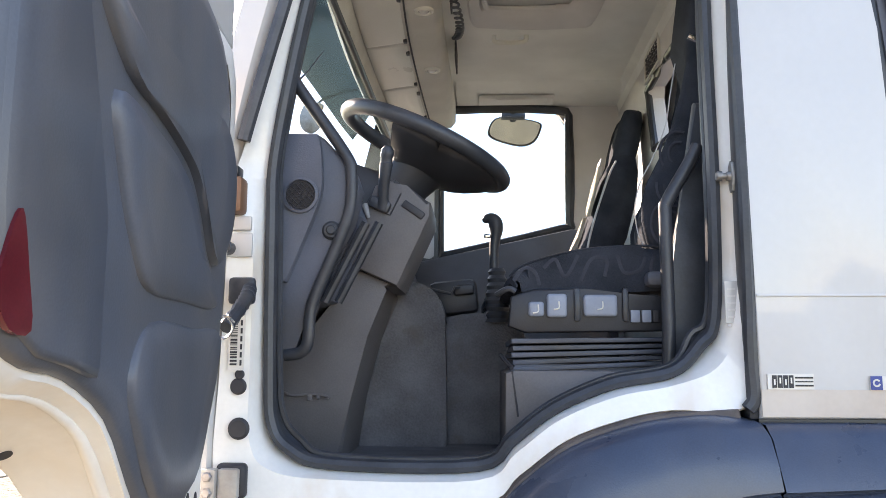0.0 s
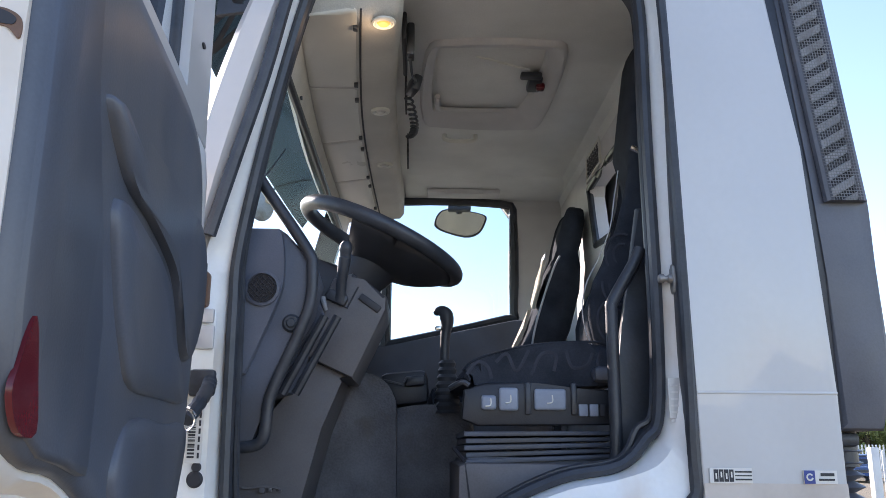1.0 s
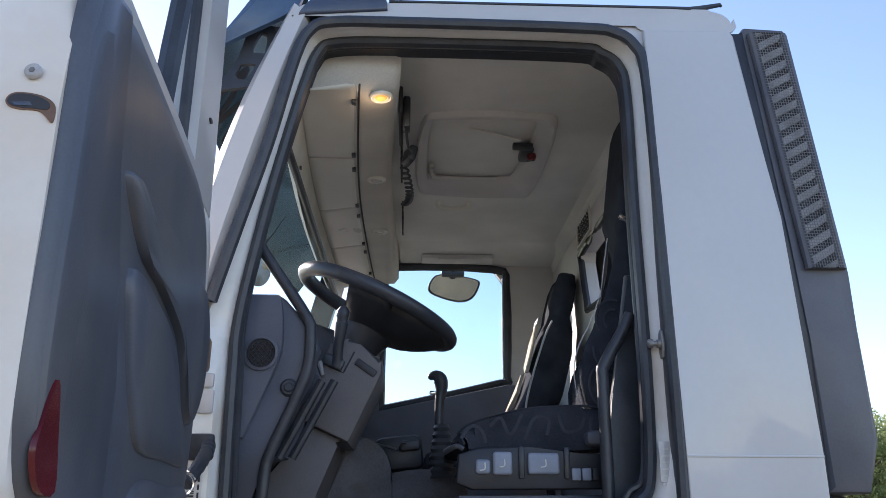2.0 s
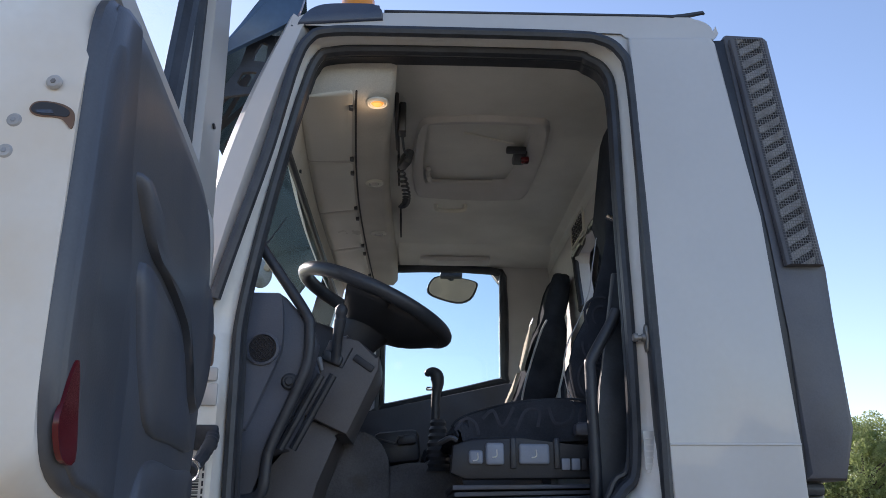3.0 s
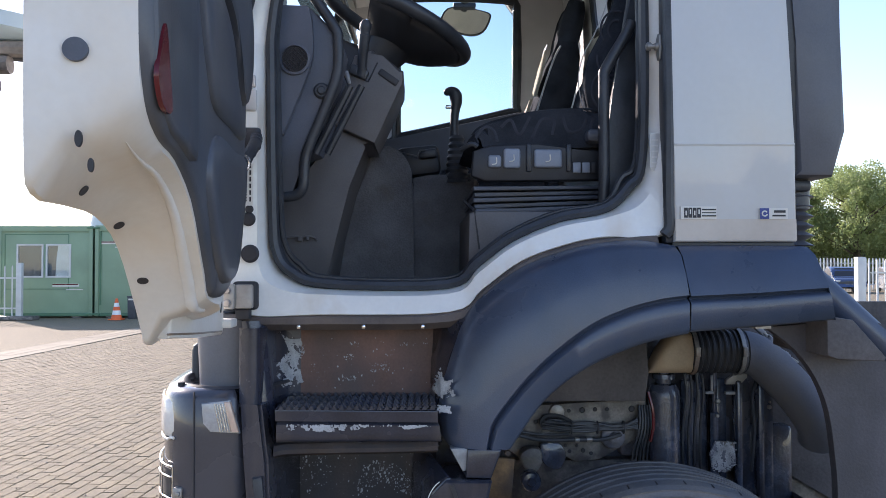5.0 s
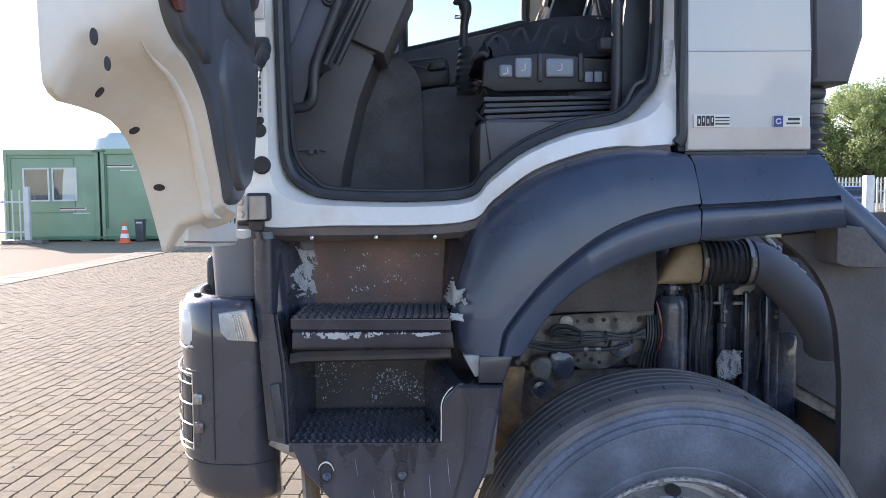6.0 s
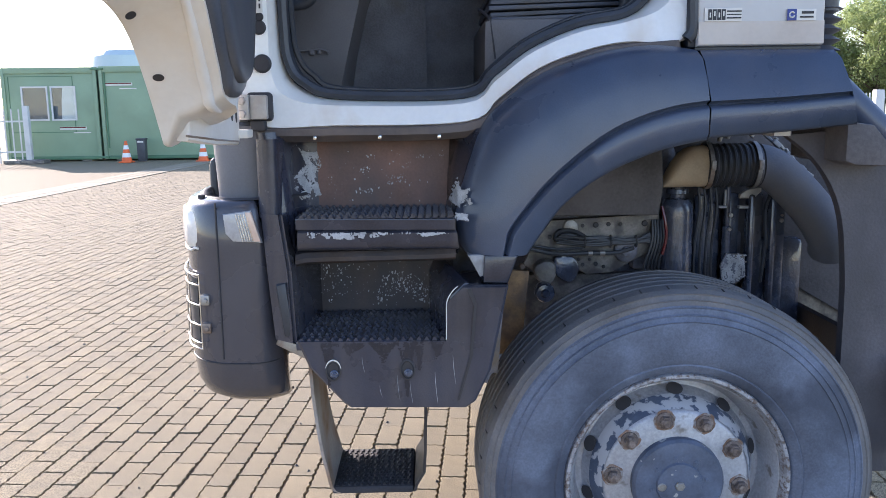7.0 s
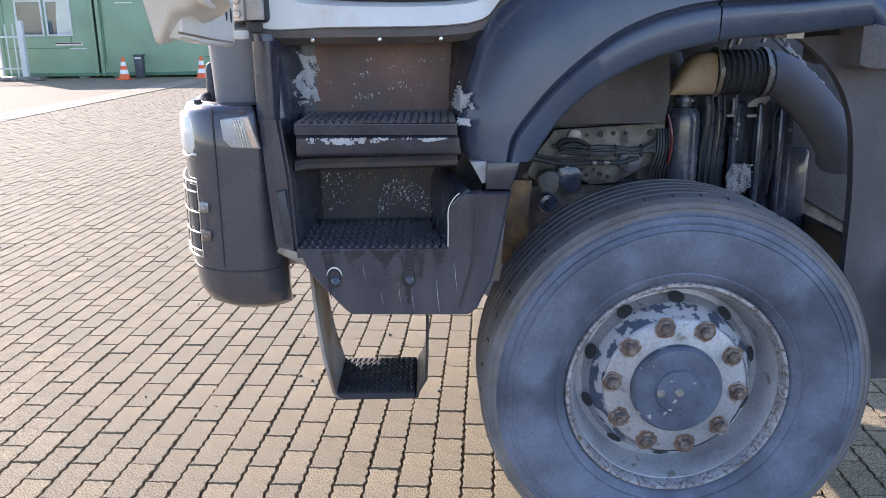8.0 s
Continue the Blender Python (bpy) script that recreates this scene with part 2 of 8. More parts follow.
PADBLACK = mat("wheel_pad_plastic", (0.028, 0.030, 0.037), 0.5, spread=0.2, scale=9, grain=260, bump=0.1)
SILLDUST = mat("dusty_sill_strip", (0.100, 0.088, 0.090), 0.6, spread=0.3, scale=9, grain=160, bump=0.2, second=(0.176, 0.144, 0.132), amount=0.42, patch=8, edge=0.15)
DOME = lamp_mat("lit_dome_lens", (1.0, 0.45, 0.11), 0.20)
ZINC = mat("zinc_plate", (0.426, 0.410, 0.385), 0.5, metal=0.2, spread=0.15, scale=14, grain=140, bump=0.1, second=(0.342, 0.296, 0.251), amount=0.42, patch=16)
SUNPATCH = mat("sun_patch_cloth", (0.479, 0.433, 0.353), 0.95, spread=0.15, scale=10, grain=300, bump=0.4)
PAVER = mat("concrete_paver", (0.302, 0.242, 0.148), 0.9, spread=0.26, scale=14, grain=200, bump=0.9, second=(0.256, 0.212, 0.142), amount=0.45, patch=3.3, edge=0.2, per_object=0.14, speck=0.6, speck_scale=190)
JOINT = mat("sandy_joint", (0.107, 0.077, 0.046), 0.95, spread=0.4, scale=14, grain=120, bump=0.5)
STRIP = mat("pale_gutter_stone", (0.297, 0.249, 0.172), 0.85, spread=0.18, scale=5, grain=100, bump=0.3, per_object=0.12)
GREEN = mat("green_container_paint", (0.257, 0.370, 0.245), 0.5, spread=0.14, scale=1.2, grain=50, bump=0.05, second=(0.234, 0.342, 0.228), amount=0.42, patch=0.9, edge=0.2)
GREENDARK = mat("dark_green_frame", (0.080, 0.188, 0.108), 0.5, spread=0.14, scale=2, grain=50, bump=0.05)
FENCE = mat("white_fence_paint", (0.617, 0.626, 0.617), 0.5, spread=0.1, scale=3, grain=60, bump=0.05)
CONE = mat("cone_orange", (0.820, 0.148, 0.040), 0.55, spread=0.1, scale=8, grain=60, bump=0.05)
CONEWHITE = mat("cone_band", (0.820, 0.820, 0.820), 0.5, spread=0.08, scale=8, grain=60, bump=0.0)
BIN = mat("dark_bin", (0.063, 0.069, 0.081), 0.5, spread=0.2, scale=5, grain=100, bump=0.1)
CURTAIN = mat("curtain", (0.707, 0.684, 0.661), 0.9, spread=0.1, scale=3, grain=80, bump=0.2)
DARKROOM = mat("dim_room", (0.125, 0.125, 0.132), 0.9, spread=0.2, scale=2, grain=20, bump=0.0)
SHED = mat("grey_cladding", (0.479, 0.513, 0.536), 0.6, spread=0.08, scale=0.4, grain=20, bump=0.05)
SILO = mat("white_tank", (0.456, 0.570, 0.616), 0.5, spread=0.06, scale=1, grain=20, bump=0.02)
BARK = mat("bark", (0.110, 0.088, 0.066), 0.9, spread=0.4, scale=4, grain=30, bump=0.6)
LEAF = mat("leaves", (0.21, 0.25, 0.11), 0.6, spread=0.4, scale=0.5, grain=4, bump=0.0, per_object=0.35)
CARBLUE = mat("car_blue", (0.044, 0.069, 0.151), 0.25, spread=0.1, scale=2, grain=40, bump=0.0, coat=0.7)
CARGREY = mat("car_grey", (0.365, 0.376, 0.399), 0.25, spread=0.1, scale=2, grain=40, bump=0.0, coat=0.7)
CARBLACK = mat("car_black", (0.037, 0.037, 0.044), 0.25, spread=0.1, scale=2, grain=40, bump=0.0, coat=0.7)
for leafy in (LEAF,):
    ln = leafy.node_tree.nodes
    glow_through, blend_leaf = ln.new("ShaderNodeBsdfTranslucent"), ln.new("ShaderNodeMixShader")
    glow_through.inputs[0].default_value = (0.46, 0.55, 0.22, 1)
    blend_leaf.inputs[0].default_value = 0.42
    leafy.node_tree.links.new(ln["Principled BSDF"].outputs[0], blend_leaf.inputs[1])
    leafy.node_tree.links.new(glow_through.outputs[0], blend_leaf.inputs[2])
    leafy.node_tree.links.new(blend_leaf.outputs[0], ln["Material Output"].inputs[0])
YELLOW = mat("yellow_plate", (0.798, 0.547, 0.034), 0.5, spread=0.05, scale=4, grain=40, bump=0.0)


# ---- mesh helpers ----
WHERE = {}
DEPTH = {}


def thing(name, at, label, category, group="", kind=""):
    ob = new(name)
    ob.location = at
    WHERE[ob.name] = Vector(at)
    return tagged(ob, label, category, group, kind)


def finish(bm, smooth=35):
    bmesh.ops.recalc_face_normals(bm, faces=bm.faces)
    for f in bm.faces:
        f.smooth = True
    for e in bm.edges:
        e.smooth = len(e.link_faces) == 2 and e.calc_face_angle(0) < radians(smooth)


def part(name, bm, material, parent=None, label="", smooth=35):
    """One mesh from bm, under a thing or under a part; the mesh is given in world coordinates."""
    finish(bm, smooth)
    me = bpy.data.meshes.new(name)
    bm.to_mesh(me)
    bm.free()
    me.materials.append(material)
    ob = new(name, me)
    while parent and DEPTH.get(parent.name, 1) >= 3:
        parent = parent.parent
    DEPTH[ob.name] = DEPTH.get(parent.name, 1) + 1 if parent else 1
    if parent:
        base = WHERE[parent.name]
        ob.parent = parent
        ob.matrix_parent_inverse = Matrix.Translation(-base)
        WHERE[ob.name] = Vector((0, 0, 0))
    else:
        WHERE[ob.name] = Vector((0, 0, 0))
    return tagged(ob, label)


def parts(name, bm, material, parent, label="", smooth=35):
    """Each loose piece of bm as a part of its own."""
    left = set(bm.verts)
    while left:
        todo = [left.pop()]
        group = set(todo)
        while todo:
            v = todo.pop()
            for e in v.link_edges:
                w = e.other_vert(v)
                if w in left:
                    left.discard(w)
                    group.add(w)
                    todo.append(w)
        piece = bmesh.new()
        twin = {v: piece.verts.new(v.co) for v in group}
        for f in {f for v in group for f in v.link_faces}:
            piece.faces.new([twin[v] for v in f.verts])
        part(name, piece, material, parent, label, smooth)
    bm.free()


def oval(bm, c, normal, a, b, depth=0.002, n=18):
    """A thin oval plate lying on a surface."""
    q = Vector(normal).to_track_quat("Z", "Y").to_matrix().to_4x4()
    q.translation = Vector(c)
    lo = [bm.verts.new(q @ Vector((a * math.cos(t), b * math.sin(t), -0.004))) for t in np.linspace(0, math.tau, n, endpoint=False)]
    hi = [bm.verts.new(q @ Vector((a * math.cos(t), b * math.sin(t), depth))) for t in np.linspace(0, math.tau, n, endpoint=False)]
    bm.faces.new(hi)
    for k in range(n):
        bm.faces.new((lo[k], lo[(k + 1) % n], hi[(k + 1) % n], hi[k]))
    return bm


def B():
    return bmesh.new()


def box(bm, c, s, bevel=0.004, rot=(0, 0, 0), seg=2):
    g = bmesh.ops.create_cube(bm, size=1)
    vs = g["verts"]
    bmesh.ops.scale(bm, vec=s, verts=vs)
    if bevel:
        es = list({e for v in vs for e in v.link_edges})
        r = bmesh.ops.bevel(bm, geom=es, offset=min(bevel, min(s) * 0.45), segments=seg, profile=0.5, affect="EDGES")
        vs = list({v for f in r["faces"] for v in f.verts} | {v for v in vs if v.is_valid})
    bmesh.ops.transform(bm, matrix=pose(*c, *rot), verts=vs)
    return bm


def prism(bm, pts, y0, y1, axis="y", bevel=0.0, seg=2):
    """A polygon in the plane across the axis, given depth along it."""
    def put(a, b, d):
        return {"y": (a, d, b), "x": (d, a, b), "z": (a, b, d)}[axis]
    lo = [bm.verts.new(put(a, b, y0)) for a, b in pts]
    hi = [bm.verts.new(put(a, b, y1)) for a, b in pts]
    n = len(pts)
    fs = [bm.faces.new(lo), bm.faces.new(hi[::-1])]
    for i in range(n):
        fs.append(bm.faces.new((lo[i], hi[i], hi[(i + 1) % n], lo[(i + 1) % n])))
    if bevel:
        es = list({e for f in fs[:2] for e in f.edges})
        bmesh.ops.bevel(bm, geom=es, offset=bevel, segments=seg, profile=0.5, affect="EDGES")
    return bm


def smooth_path(pts, sub=6, closed=False):
    """A Catmull-Rom curve through the points."""
    p = [Vector(a) for a in pts]
    n = len(p)
    out = []
    for i in range(n if closed else n - 1):
        a, b, c, d = (p[(i - 1) % n], p[i], p[(i + 1) % n], p[(i + 2) % n]) if closed else (p[max(i - 1, 0)], p[i], p[i + 1], p[min(i + 2, n - 1)])
        for k in range(sub):
            t = k / sub
            out.append(0.5 * (2 * b + (c - a) * t + (2 * a - 5 * b + 4 * c - d) * t * t + (3 * b - a - 3 * c + d) * t ** 3))
    if not closed:
        out.append(p[-1])
    return out


def tube(bm, pts, r, n=10, closed=False, flat=1.0, up=(0, 1, 0), caps=True):
    """A round bar along the points; r may be a list; flat squeezes it along 'up'."""
    p = [Vector(a) for a in pts]
    m = len(p)
    rings = []
    for i in range(m):
        a = p[(i - 1) % m] if closed or i else p[0]
        c = p[(i + 1) % m] if closed or i < m - 1 else p[-1]
        d = (c - a).normalized()
        u = Vector(up) - d * d.dot(Vector(up))
        if u.length < 1e-4:
            u = d.orthogonal()
        u.normalize()
        v = d.cross(u)
        rad = r[i] if isinstance(r, (list, tuple)) else r
        rings.append([bm.verts.new(p[i] + rad * (math.cos(k * math.tau / n) * v + flat * math.sin(k * math.tau / n) * u)) for k in range(n)])
    for i in range(m if closed else m - 1):
        a, b = rings[i], rings[(i + 1) % m]
        for k in range(n):
            bm.faces.new((a[k], a[(k + 1) % n], b[(k + 1) % n], b[k]))
    if caps and not closed:
        bm.faces.new(rings[0][::-1])
        bm.faces.new(rings[-1])
    return bm


def lathe(bm, profile, centre, axis="y", n=48, close=False):
    """Turns a profile of (radius, along the axis) round the axis."""
    c = Vector(centre)
    rings = []
    for r, d in profile:
        ring = []
        for k in range(n):
            a, b = r * math.cos(k * math.tau / n), r * math.sin(k * math.tau / n)
            ring.append(bm.verts.new(c + Vector({"y": (a, d, b), "x": (d, a, b), "z": (a, b, d)}[axis])))
        rings.append(ring)
    for a, b in zip(rings, rings[1:] + ([rings[0]] if close else [])):
        for k in range(n):
            bm.faces.new((a[k], a[(k + 1) % n], b[(k + 1) % n], b[k]))
    if not close:
        for ring, (r, d) in ((rings[0], profile[0]), (rings[-1], profile[-1])):
            if r < 0.02:
                bm.faces.new(ring)
    return bm


def loft(bm, rows, closed=False, thick=0.0, inward=(0, 1, 0)):
    """A sheet over rows of points of equal length; thick gives it depth along 'inward'."""
    def sheet(rs):
        vs = [[bm.verts.new(p) for p in row] for row in rs]
        for a, b in zip(vs, vs[1:]):
            n = len(a)
            for k in range(n if closed else n - 1):
                bm.faces.new((a[k], a[(k + 1) % n], b[(k + 1) % n], b[k]))
        return vs
    f = sheet(rows)
    if thick:
        d = Vector(inward) * thick
        g = sheet([[Vector(p) + d for p in row] for row in rows])
        for a, b in ((f[0], g[0]), (f[-1], g[-1])):
            n = len(a)
            for k in range(n if closed else n - 1):
                bm.faces.new((a[k], a[(k + 1) % n], b[(k + 1) % n], b[k]))
        if not closed:
            for i in range(len(f) - 1):
                for k in (0, -1):
                    bm.faces.new((f[i][k], f[i + 1][k], g[i + 1][k], g[i][k]))
    return bm


def disc(bm, c, r, depth, axis="y", n=20, bevel=0.25):
    """A round button or bolt head standing towards the negative axis."""
    e = r * bevel
    return lathe(bm, [(0.0001, -depth), (r - e, -depth), (r, -depth + e), (r, 0)], c, axis, n)


def xz(pts, y):
    return [(x, y, z) for x, z in pts]


def curve2(pts, sub=6, closed=False):
    return [(v.x, v.y) for v in smooth_path([(a, b, 0) for a, b in pts], sub, closed)]


def inside(p, poly):
    hit = False
    for (x0, z0), (x1, z1) in zip(poly, poly[1:] + poly[:1]):
        if (z0 > p[1]) != (z1 > p[1]) and p[0] < (x1 - x0) * (p[1] - z0) / (z1 - z0) + x0:
            hit = not hit
    return hit


def flakes(bm, poly, depth, n, small, large, seed):
    """Many small ragged chips inside an outline (x, z); depth is y or a function of x."""
    rnd = random.Random(seed)
    xs, zs = [p[0] for p in poly], [p[1] for p in poly]
    k = 0
    while k < n:
        p = (rnd.uniform(min(xs), max(xs)), rnd.uniform(min(zs), max(zs)))
        if not inside(p, poly):
            continue
        k += 1
        r = small + (large - small) * rnd.random() ** 3
        m, turn, tall = rnd.randint(5, 7), rnd.random() * 6, rnd.uniform(0.8, 1.8)
        ringv = []
        lift = 0.0008 * rnd.random()
        for i in range(m):
            a = turn + i * math.tau / m
            q = r * rnd.uniform(0.5, 1.1)
            x = p[0] + q * math.cos(a)
            ringv.append(bm.verts.new((x, (depth(x) if callable(depth) else depth) - lift, p[1] + tall * q * math.sin(a))))
        bm.faces.new(ringv)
    return bm


def smear(bm, poly, depth, cell, seed, fill=0.30, ragged=0.35):
    """A scraped or flaked patch: small cells kept where noise and the outline (x, z) leave paint off."""
    rnd = random.Random(seed)
    xs, zs = [p[0] for p in poly], [p[1] for p in poly]
    cx, cz = sum(xs) / len(xs), sum(zs) / len(zs)
    core = [(cx + (x - cx) * 0.72, cz + (z - cz) * 0.72) for x, z in poly]
    wide = [(cx + (x - cx) * 1.12, cz + (z - cz) * 1.10) for x, z in poly]
    x = min(xs) - 0.006
    while x < max(xs) + 0.006:
        z = min(zs) - 0.006
        while z < max(zs) + 0.006:
            p = (x, z)
            level_ = fill if inside(p, core) else 0.05 if inside(p, poly) else -ragged if inside(p, wide) else -9
            v = noise.noise(Vector((x * 70, z * 45, seed))) + 0.6 * noise.noise(Vector((x * 230, z * 190, seed + 7)))
            if v + level_ > 0:
                ragged_ring = []
                for q in range(6):
                    h = cell * rnd.uniform(0.45, 1.0)
                    px, pz = x + h * math.cos(q * 1.047), z + h * math.sin(q * 1.047)
                    ragged_ring.append(bm.verts.new((px, (depth(px) if callable(depth) else depth) - 0.0003 * rnd.random(), pz)))
                bm.faces.new(ragged_ring)
            z += cell
        x += cell
    return bm

# ---- ground ----
bm = B()
vs = [bm.verts.new(p) for p in ((-900, -900, -0.008), (900, -900, -0.008), (900, 900, -0.008), (-900, 900, -0.008))]
bm.faces.new(vs)
ground = tagged(part("ground", bm, JOINT), "sandy bed between concrete pavers, reaching to the horizon", "ground", kind="structure")

# ---- truck: cab ----
truck = thing("truck", (0.3, 1.1, 0.0), "white heavy truck with open driver's door and dark plastic fenders", "truck")

# Door opening (x, z) and the outer edge of the frame round it, in the same order.
OPENING = [(-0.253, 1.693), (-0.246, 1.575), (-0.208, 1.524), (-0.108, 1.500), (0.192, 1.500), (0.267, 1.553), (0.352, 1.616), (0.467, 1.664),
           (0.582, 1.687), (0.655, 1.733), (0.684, 1.80), (0.692, 2.06), (0.689, 2.43), (0.689, 2.74), (0.673, 2.824), (0.628, 2.862),
           (0.550, 2.877), (0.109, 2.879), (-0.055, 2.872), (-0.100, 2.845), (-0.130, 2.758), (-0.172, 2.570), (-0.216, 2.355), (-0.250, 2.153), (-0.256, 2.03)]
FRAME = [(-0.33, 1.69), (-0.335, 1.50), (-0.29, 1.437), (-0.12, 1.437), (0.195, 1.443), (0.275, 1.498), (0.369, 1.566), (0.478, 1.606),
         (0.57, 1.624), (0.715, 1.629), (0.727, 1.75), (0.730, 2.09), (0.724, 2.442), (0.717, 2.765), (0.694, 2.846), (0.645, 2.882),
         (0.55, 2.892), (0.109, 2.894), (-0.06, 2.890), (-0.112, 2.865), (-0.145, 2.786), (-0.194, 2.555), (-0.246, 2.354), (-0.292, 2.173), (-0.318, 2.05)]
SUB = 5
op = curve2(OPENING, SUB, True)
fr = curve2(FRAME, SUB, True)


def ring(inset, y):
    """A ring between the opening (0) and the frame's edge (1)."""
    return [(a[0] + (b[0] - a[0]) * (inset(i / SUB) if callable(inset) else inset), y(i / SUB) if callable(y) else y, a[1] + (b[1] - a[1]) * (inset(i / SUB) if callable(inset) else inset)) for i, (a, b) in enumerate(zip(op, fr))]


def low(k):
    """1 along the sill and the hinge pillar, 0 along the top and the rear pillar."""
    return max(0.0, min(1.0, (10.5 - k))) if k < 15 else max(0.0, min(1.0, k - 23.2))


bm = B()
loft(bm, [ring(-0.06, 0.100), ring(0.0, 0.075), ring(lambda k: 0.72 - 0.5 * low(k), lambda k: 0.052 - 0.014 * low(k)), ring(0.96, 0.022), ring(1.0, 0.03)], closed=True)
side = part("door_frame", bm, JAMB, truck, "white painted door frame with dust stains along the sill")

bm = B()
loft(bm, [ring(-0.27, 0.145), ring(-0.05, 0.098)], closed=True)
part("inner_edge_trim", bm, RUBBER, truck)

# Rubber seals: one round the opening, one along the outer edge of the roof and pillars.
bm = B()
tube(bm, ring(-0.20, 0.075), 0.0135, 8, closed=True, flat=1.3)
part("door_seal", bm, RUBBER, truck, "black rubber door seal")
bm = B()
tube(bm, ring(-0.42, 0.092), 0.007, 6, closed=True)
part("seal_lip", bm, RUBBER, truck)
outer = ring(1.0, 0.012)
bm = B()
tube(bm, outer[int(9.0 * SUB):int(23.2 * SUB)], 0.0150, 8, flat=0.85)
part("outer_seal", bm, RUBBER, truck, "black rubber strip round the roof edge")
bm = B()
tube(bm, ring(1.04, 0.004)[int(10.4 * SUB):int(11.2 * SUB)], 0.003, 6)
part("bright_seal_edge", bm, CHROME, truck)

bm = B()
prism(bm, [(0.46, 2.897), (0.47, 2.918), (0.735, 2.918), (0.735, 2.74), (0.718, 2.76), (0.696, 2.846), (0.647, 2.883), (0.55, 2.895)], 0.016, 0.05, bevel=0.002)
part("frame_corner", bm, WHITE, truck)
bm = B()
box(bm, (0.7275, 0.036, 2.24), (0.022, 0.05, 1.26), 0.006)
part("panel_seal", bm, RUBBER, truck, "black strip between door frame and side panel")
# Windscreen pillar in front of the frame.
bm = B()
front = [(-0.37, 1.45), (-0.385, 1.70), (-0.382, 2.06), (-0.368, 2.25), (-0.345, 2.427), (-0.27, 2.697), (-0.17, 2.955)]
back = [(-0.33, 1.45), (-0.325, 1.70), (-0.312, 2.06), (-0.285, 2.21), (-0.24, 2.40), (-0.16, 2.72), (-0.11, 2.90)]
f1, b1 = curve2(front, 4), curve2(back, 4)
loft(bm, [[(x, 0.05, z) for x, z in b1], [(x, 0.006, z) for x, z in [(a[0] * 0.75 + b[0] * 0.25, a[1] * 0.75 + b[1] * 0.25) for a, b in zip(b1, f1)]],
          [(x, 0.012, z) for x, z in [(a[0] * 0.25 + b[0] * 0.75, a[1] * 0.25 + b[1] * 0.75) for a, b in zip(b1, f1)]],
          [(x, 0.05, z) for x, z in f1], [(x + 0.01, 0.14, z) for x, z in f1], [(x, 0.14, z) for x, z in b1]])
part("windscreen_pillar", bm, WHITE, truck, "white front pillar")
# hinge pillar details
bm = B()
for x, z, r in ((-0.288, 1.668, 0.017), (-0.286, 1.692, 0.010)):
    disc(bm, (x, 0.026, z), r, 0.004)
part("pillar_hole", bm, INK, truck, "black keyhole-shaped hole")
bm = B()
box(bm, (-0.285, 0.018, 1.86), (0.055, 0.02, 0.055), 0.008)
part("cable_grommet", bm, RUBBER, truck)
bm = B()
tube(bm, smooth_path([(-0.268, 0.012, 1.864), (-0.262, -0.02, 1.850), (-0.264, -0.06, 1.822), (-0.273, -0.12, 1.780)], 6), [0.0125 + 0.0025 * (k % 2) for k in range(19)], 10)
part("cable_boot", bm, RUBBER, truck, "ribbed black cable boot between pillar and door")
bm = B()
box(bm, (-0.292, 0.016, 1.765), (0.032, 0.002, 0.13), 0)
sticker = part("barcode_sticker", bm, PAPER, truck, "white barcode sticker")
bm = B()
random.seed(5)
z = 1.712
while z < 1.80:
    h = random.choice((0.0015, 0.0025, 0.004))
    box(bm, (-0.297, 0.0138, z), (0.014, 0.001, h), 0)
    z += h + random.choice((0.0018, 0.003))
box(bm, (-0.291, 0.0138, 1.822), (0.02, 0.001, 0.006), 0)
for k in range(6):
    box(bm, (-0.282, 0.0138, 1.715 + k * 0.016), (0.004, 0.001, 0.011), 0)
parts("bar", bm, INK, sticker)
bm = B()
for q, turn in ((0.021, 0.4), (0.019, 1.3)):
    tube(bm, [(-0.268 + q * math.cos(a + turn), -0.148 - 0.002 * a * q / 0.02, 1.779 + q * math.sin(a + turn)) for a in np.linspace(0, 6.0, 26)], 0.0016, 6)
tube(bm, smooth_path([(-0.286, -0.146, 1.790), (-0.302, -0.150, 1.800), (-0.304, -0.150, 1.815), (-0.296, -0.146, 1.812), (-0.300, -0.148, 1.792)], 5), 0.0016, 6)
part("wire_loop", bm, CHROME, truck, "loose pale wire loop")
bm = B()
box(bm, (-0.302, 0.008, 2.055), (0.036, 0.05, 0.075), 0.008)
part("door_check", bm, BROWNPLASTIC, truck, "brown plastic door check")
bm = B()
box(bm, (-0.300, 0.006, 2.105), (0.014, 0.04, 0.02), 0.004)
part("door_buffer", bm, RUBBER, truck)
bm = B()
disc(bm, (-0.310, 0.0, 1.945), 0.014, 0.03)
part("door_buffer", bm, RUBBER, truck)
bm = B()
box(bm, (-0.296, 0.022, 2.0), (0.05, 0.012, 0.03), 0.004)
box(bm, (-0.296, 0.024, 1.955), (0.055, 0.010, 0.05), 0.004)
part("pillar_plate", bm, WHITE, truck)
bm = B()
disc(bm, (-0.283, 0.022, 1.585), 0.022, 0.006)
part("hinge_buffer", bm, INK, truck)

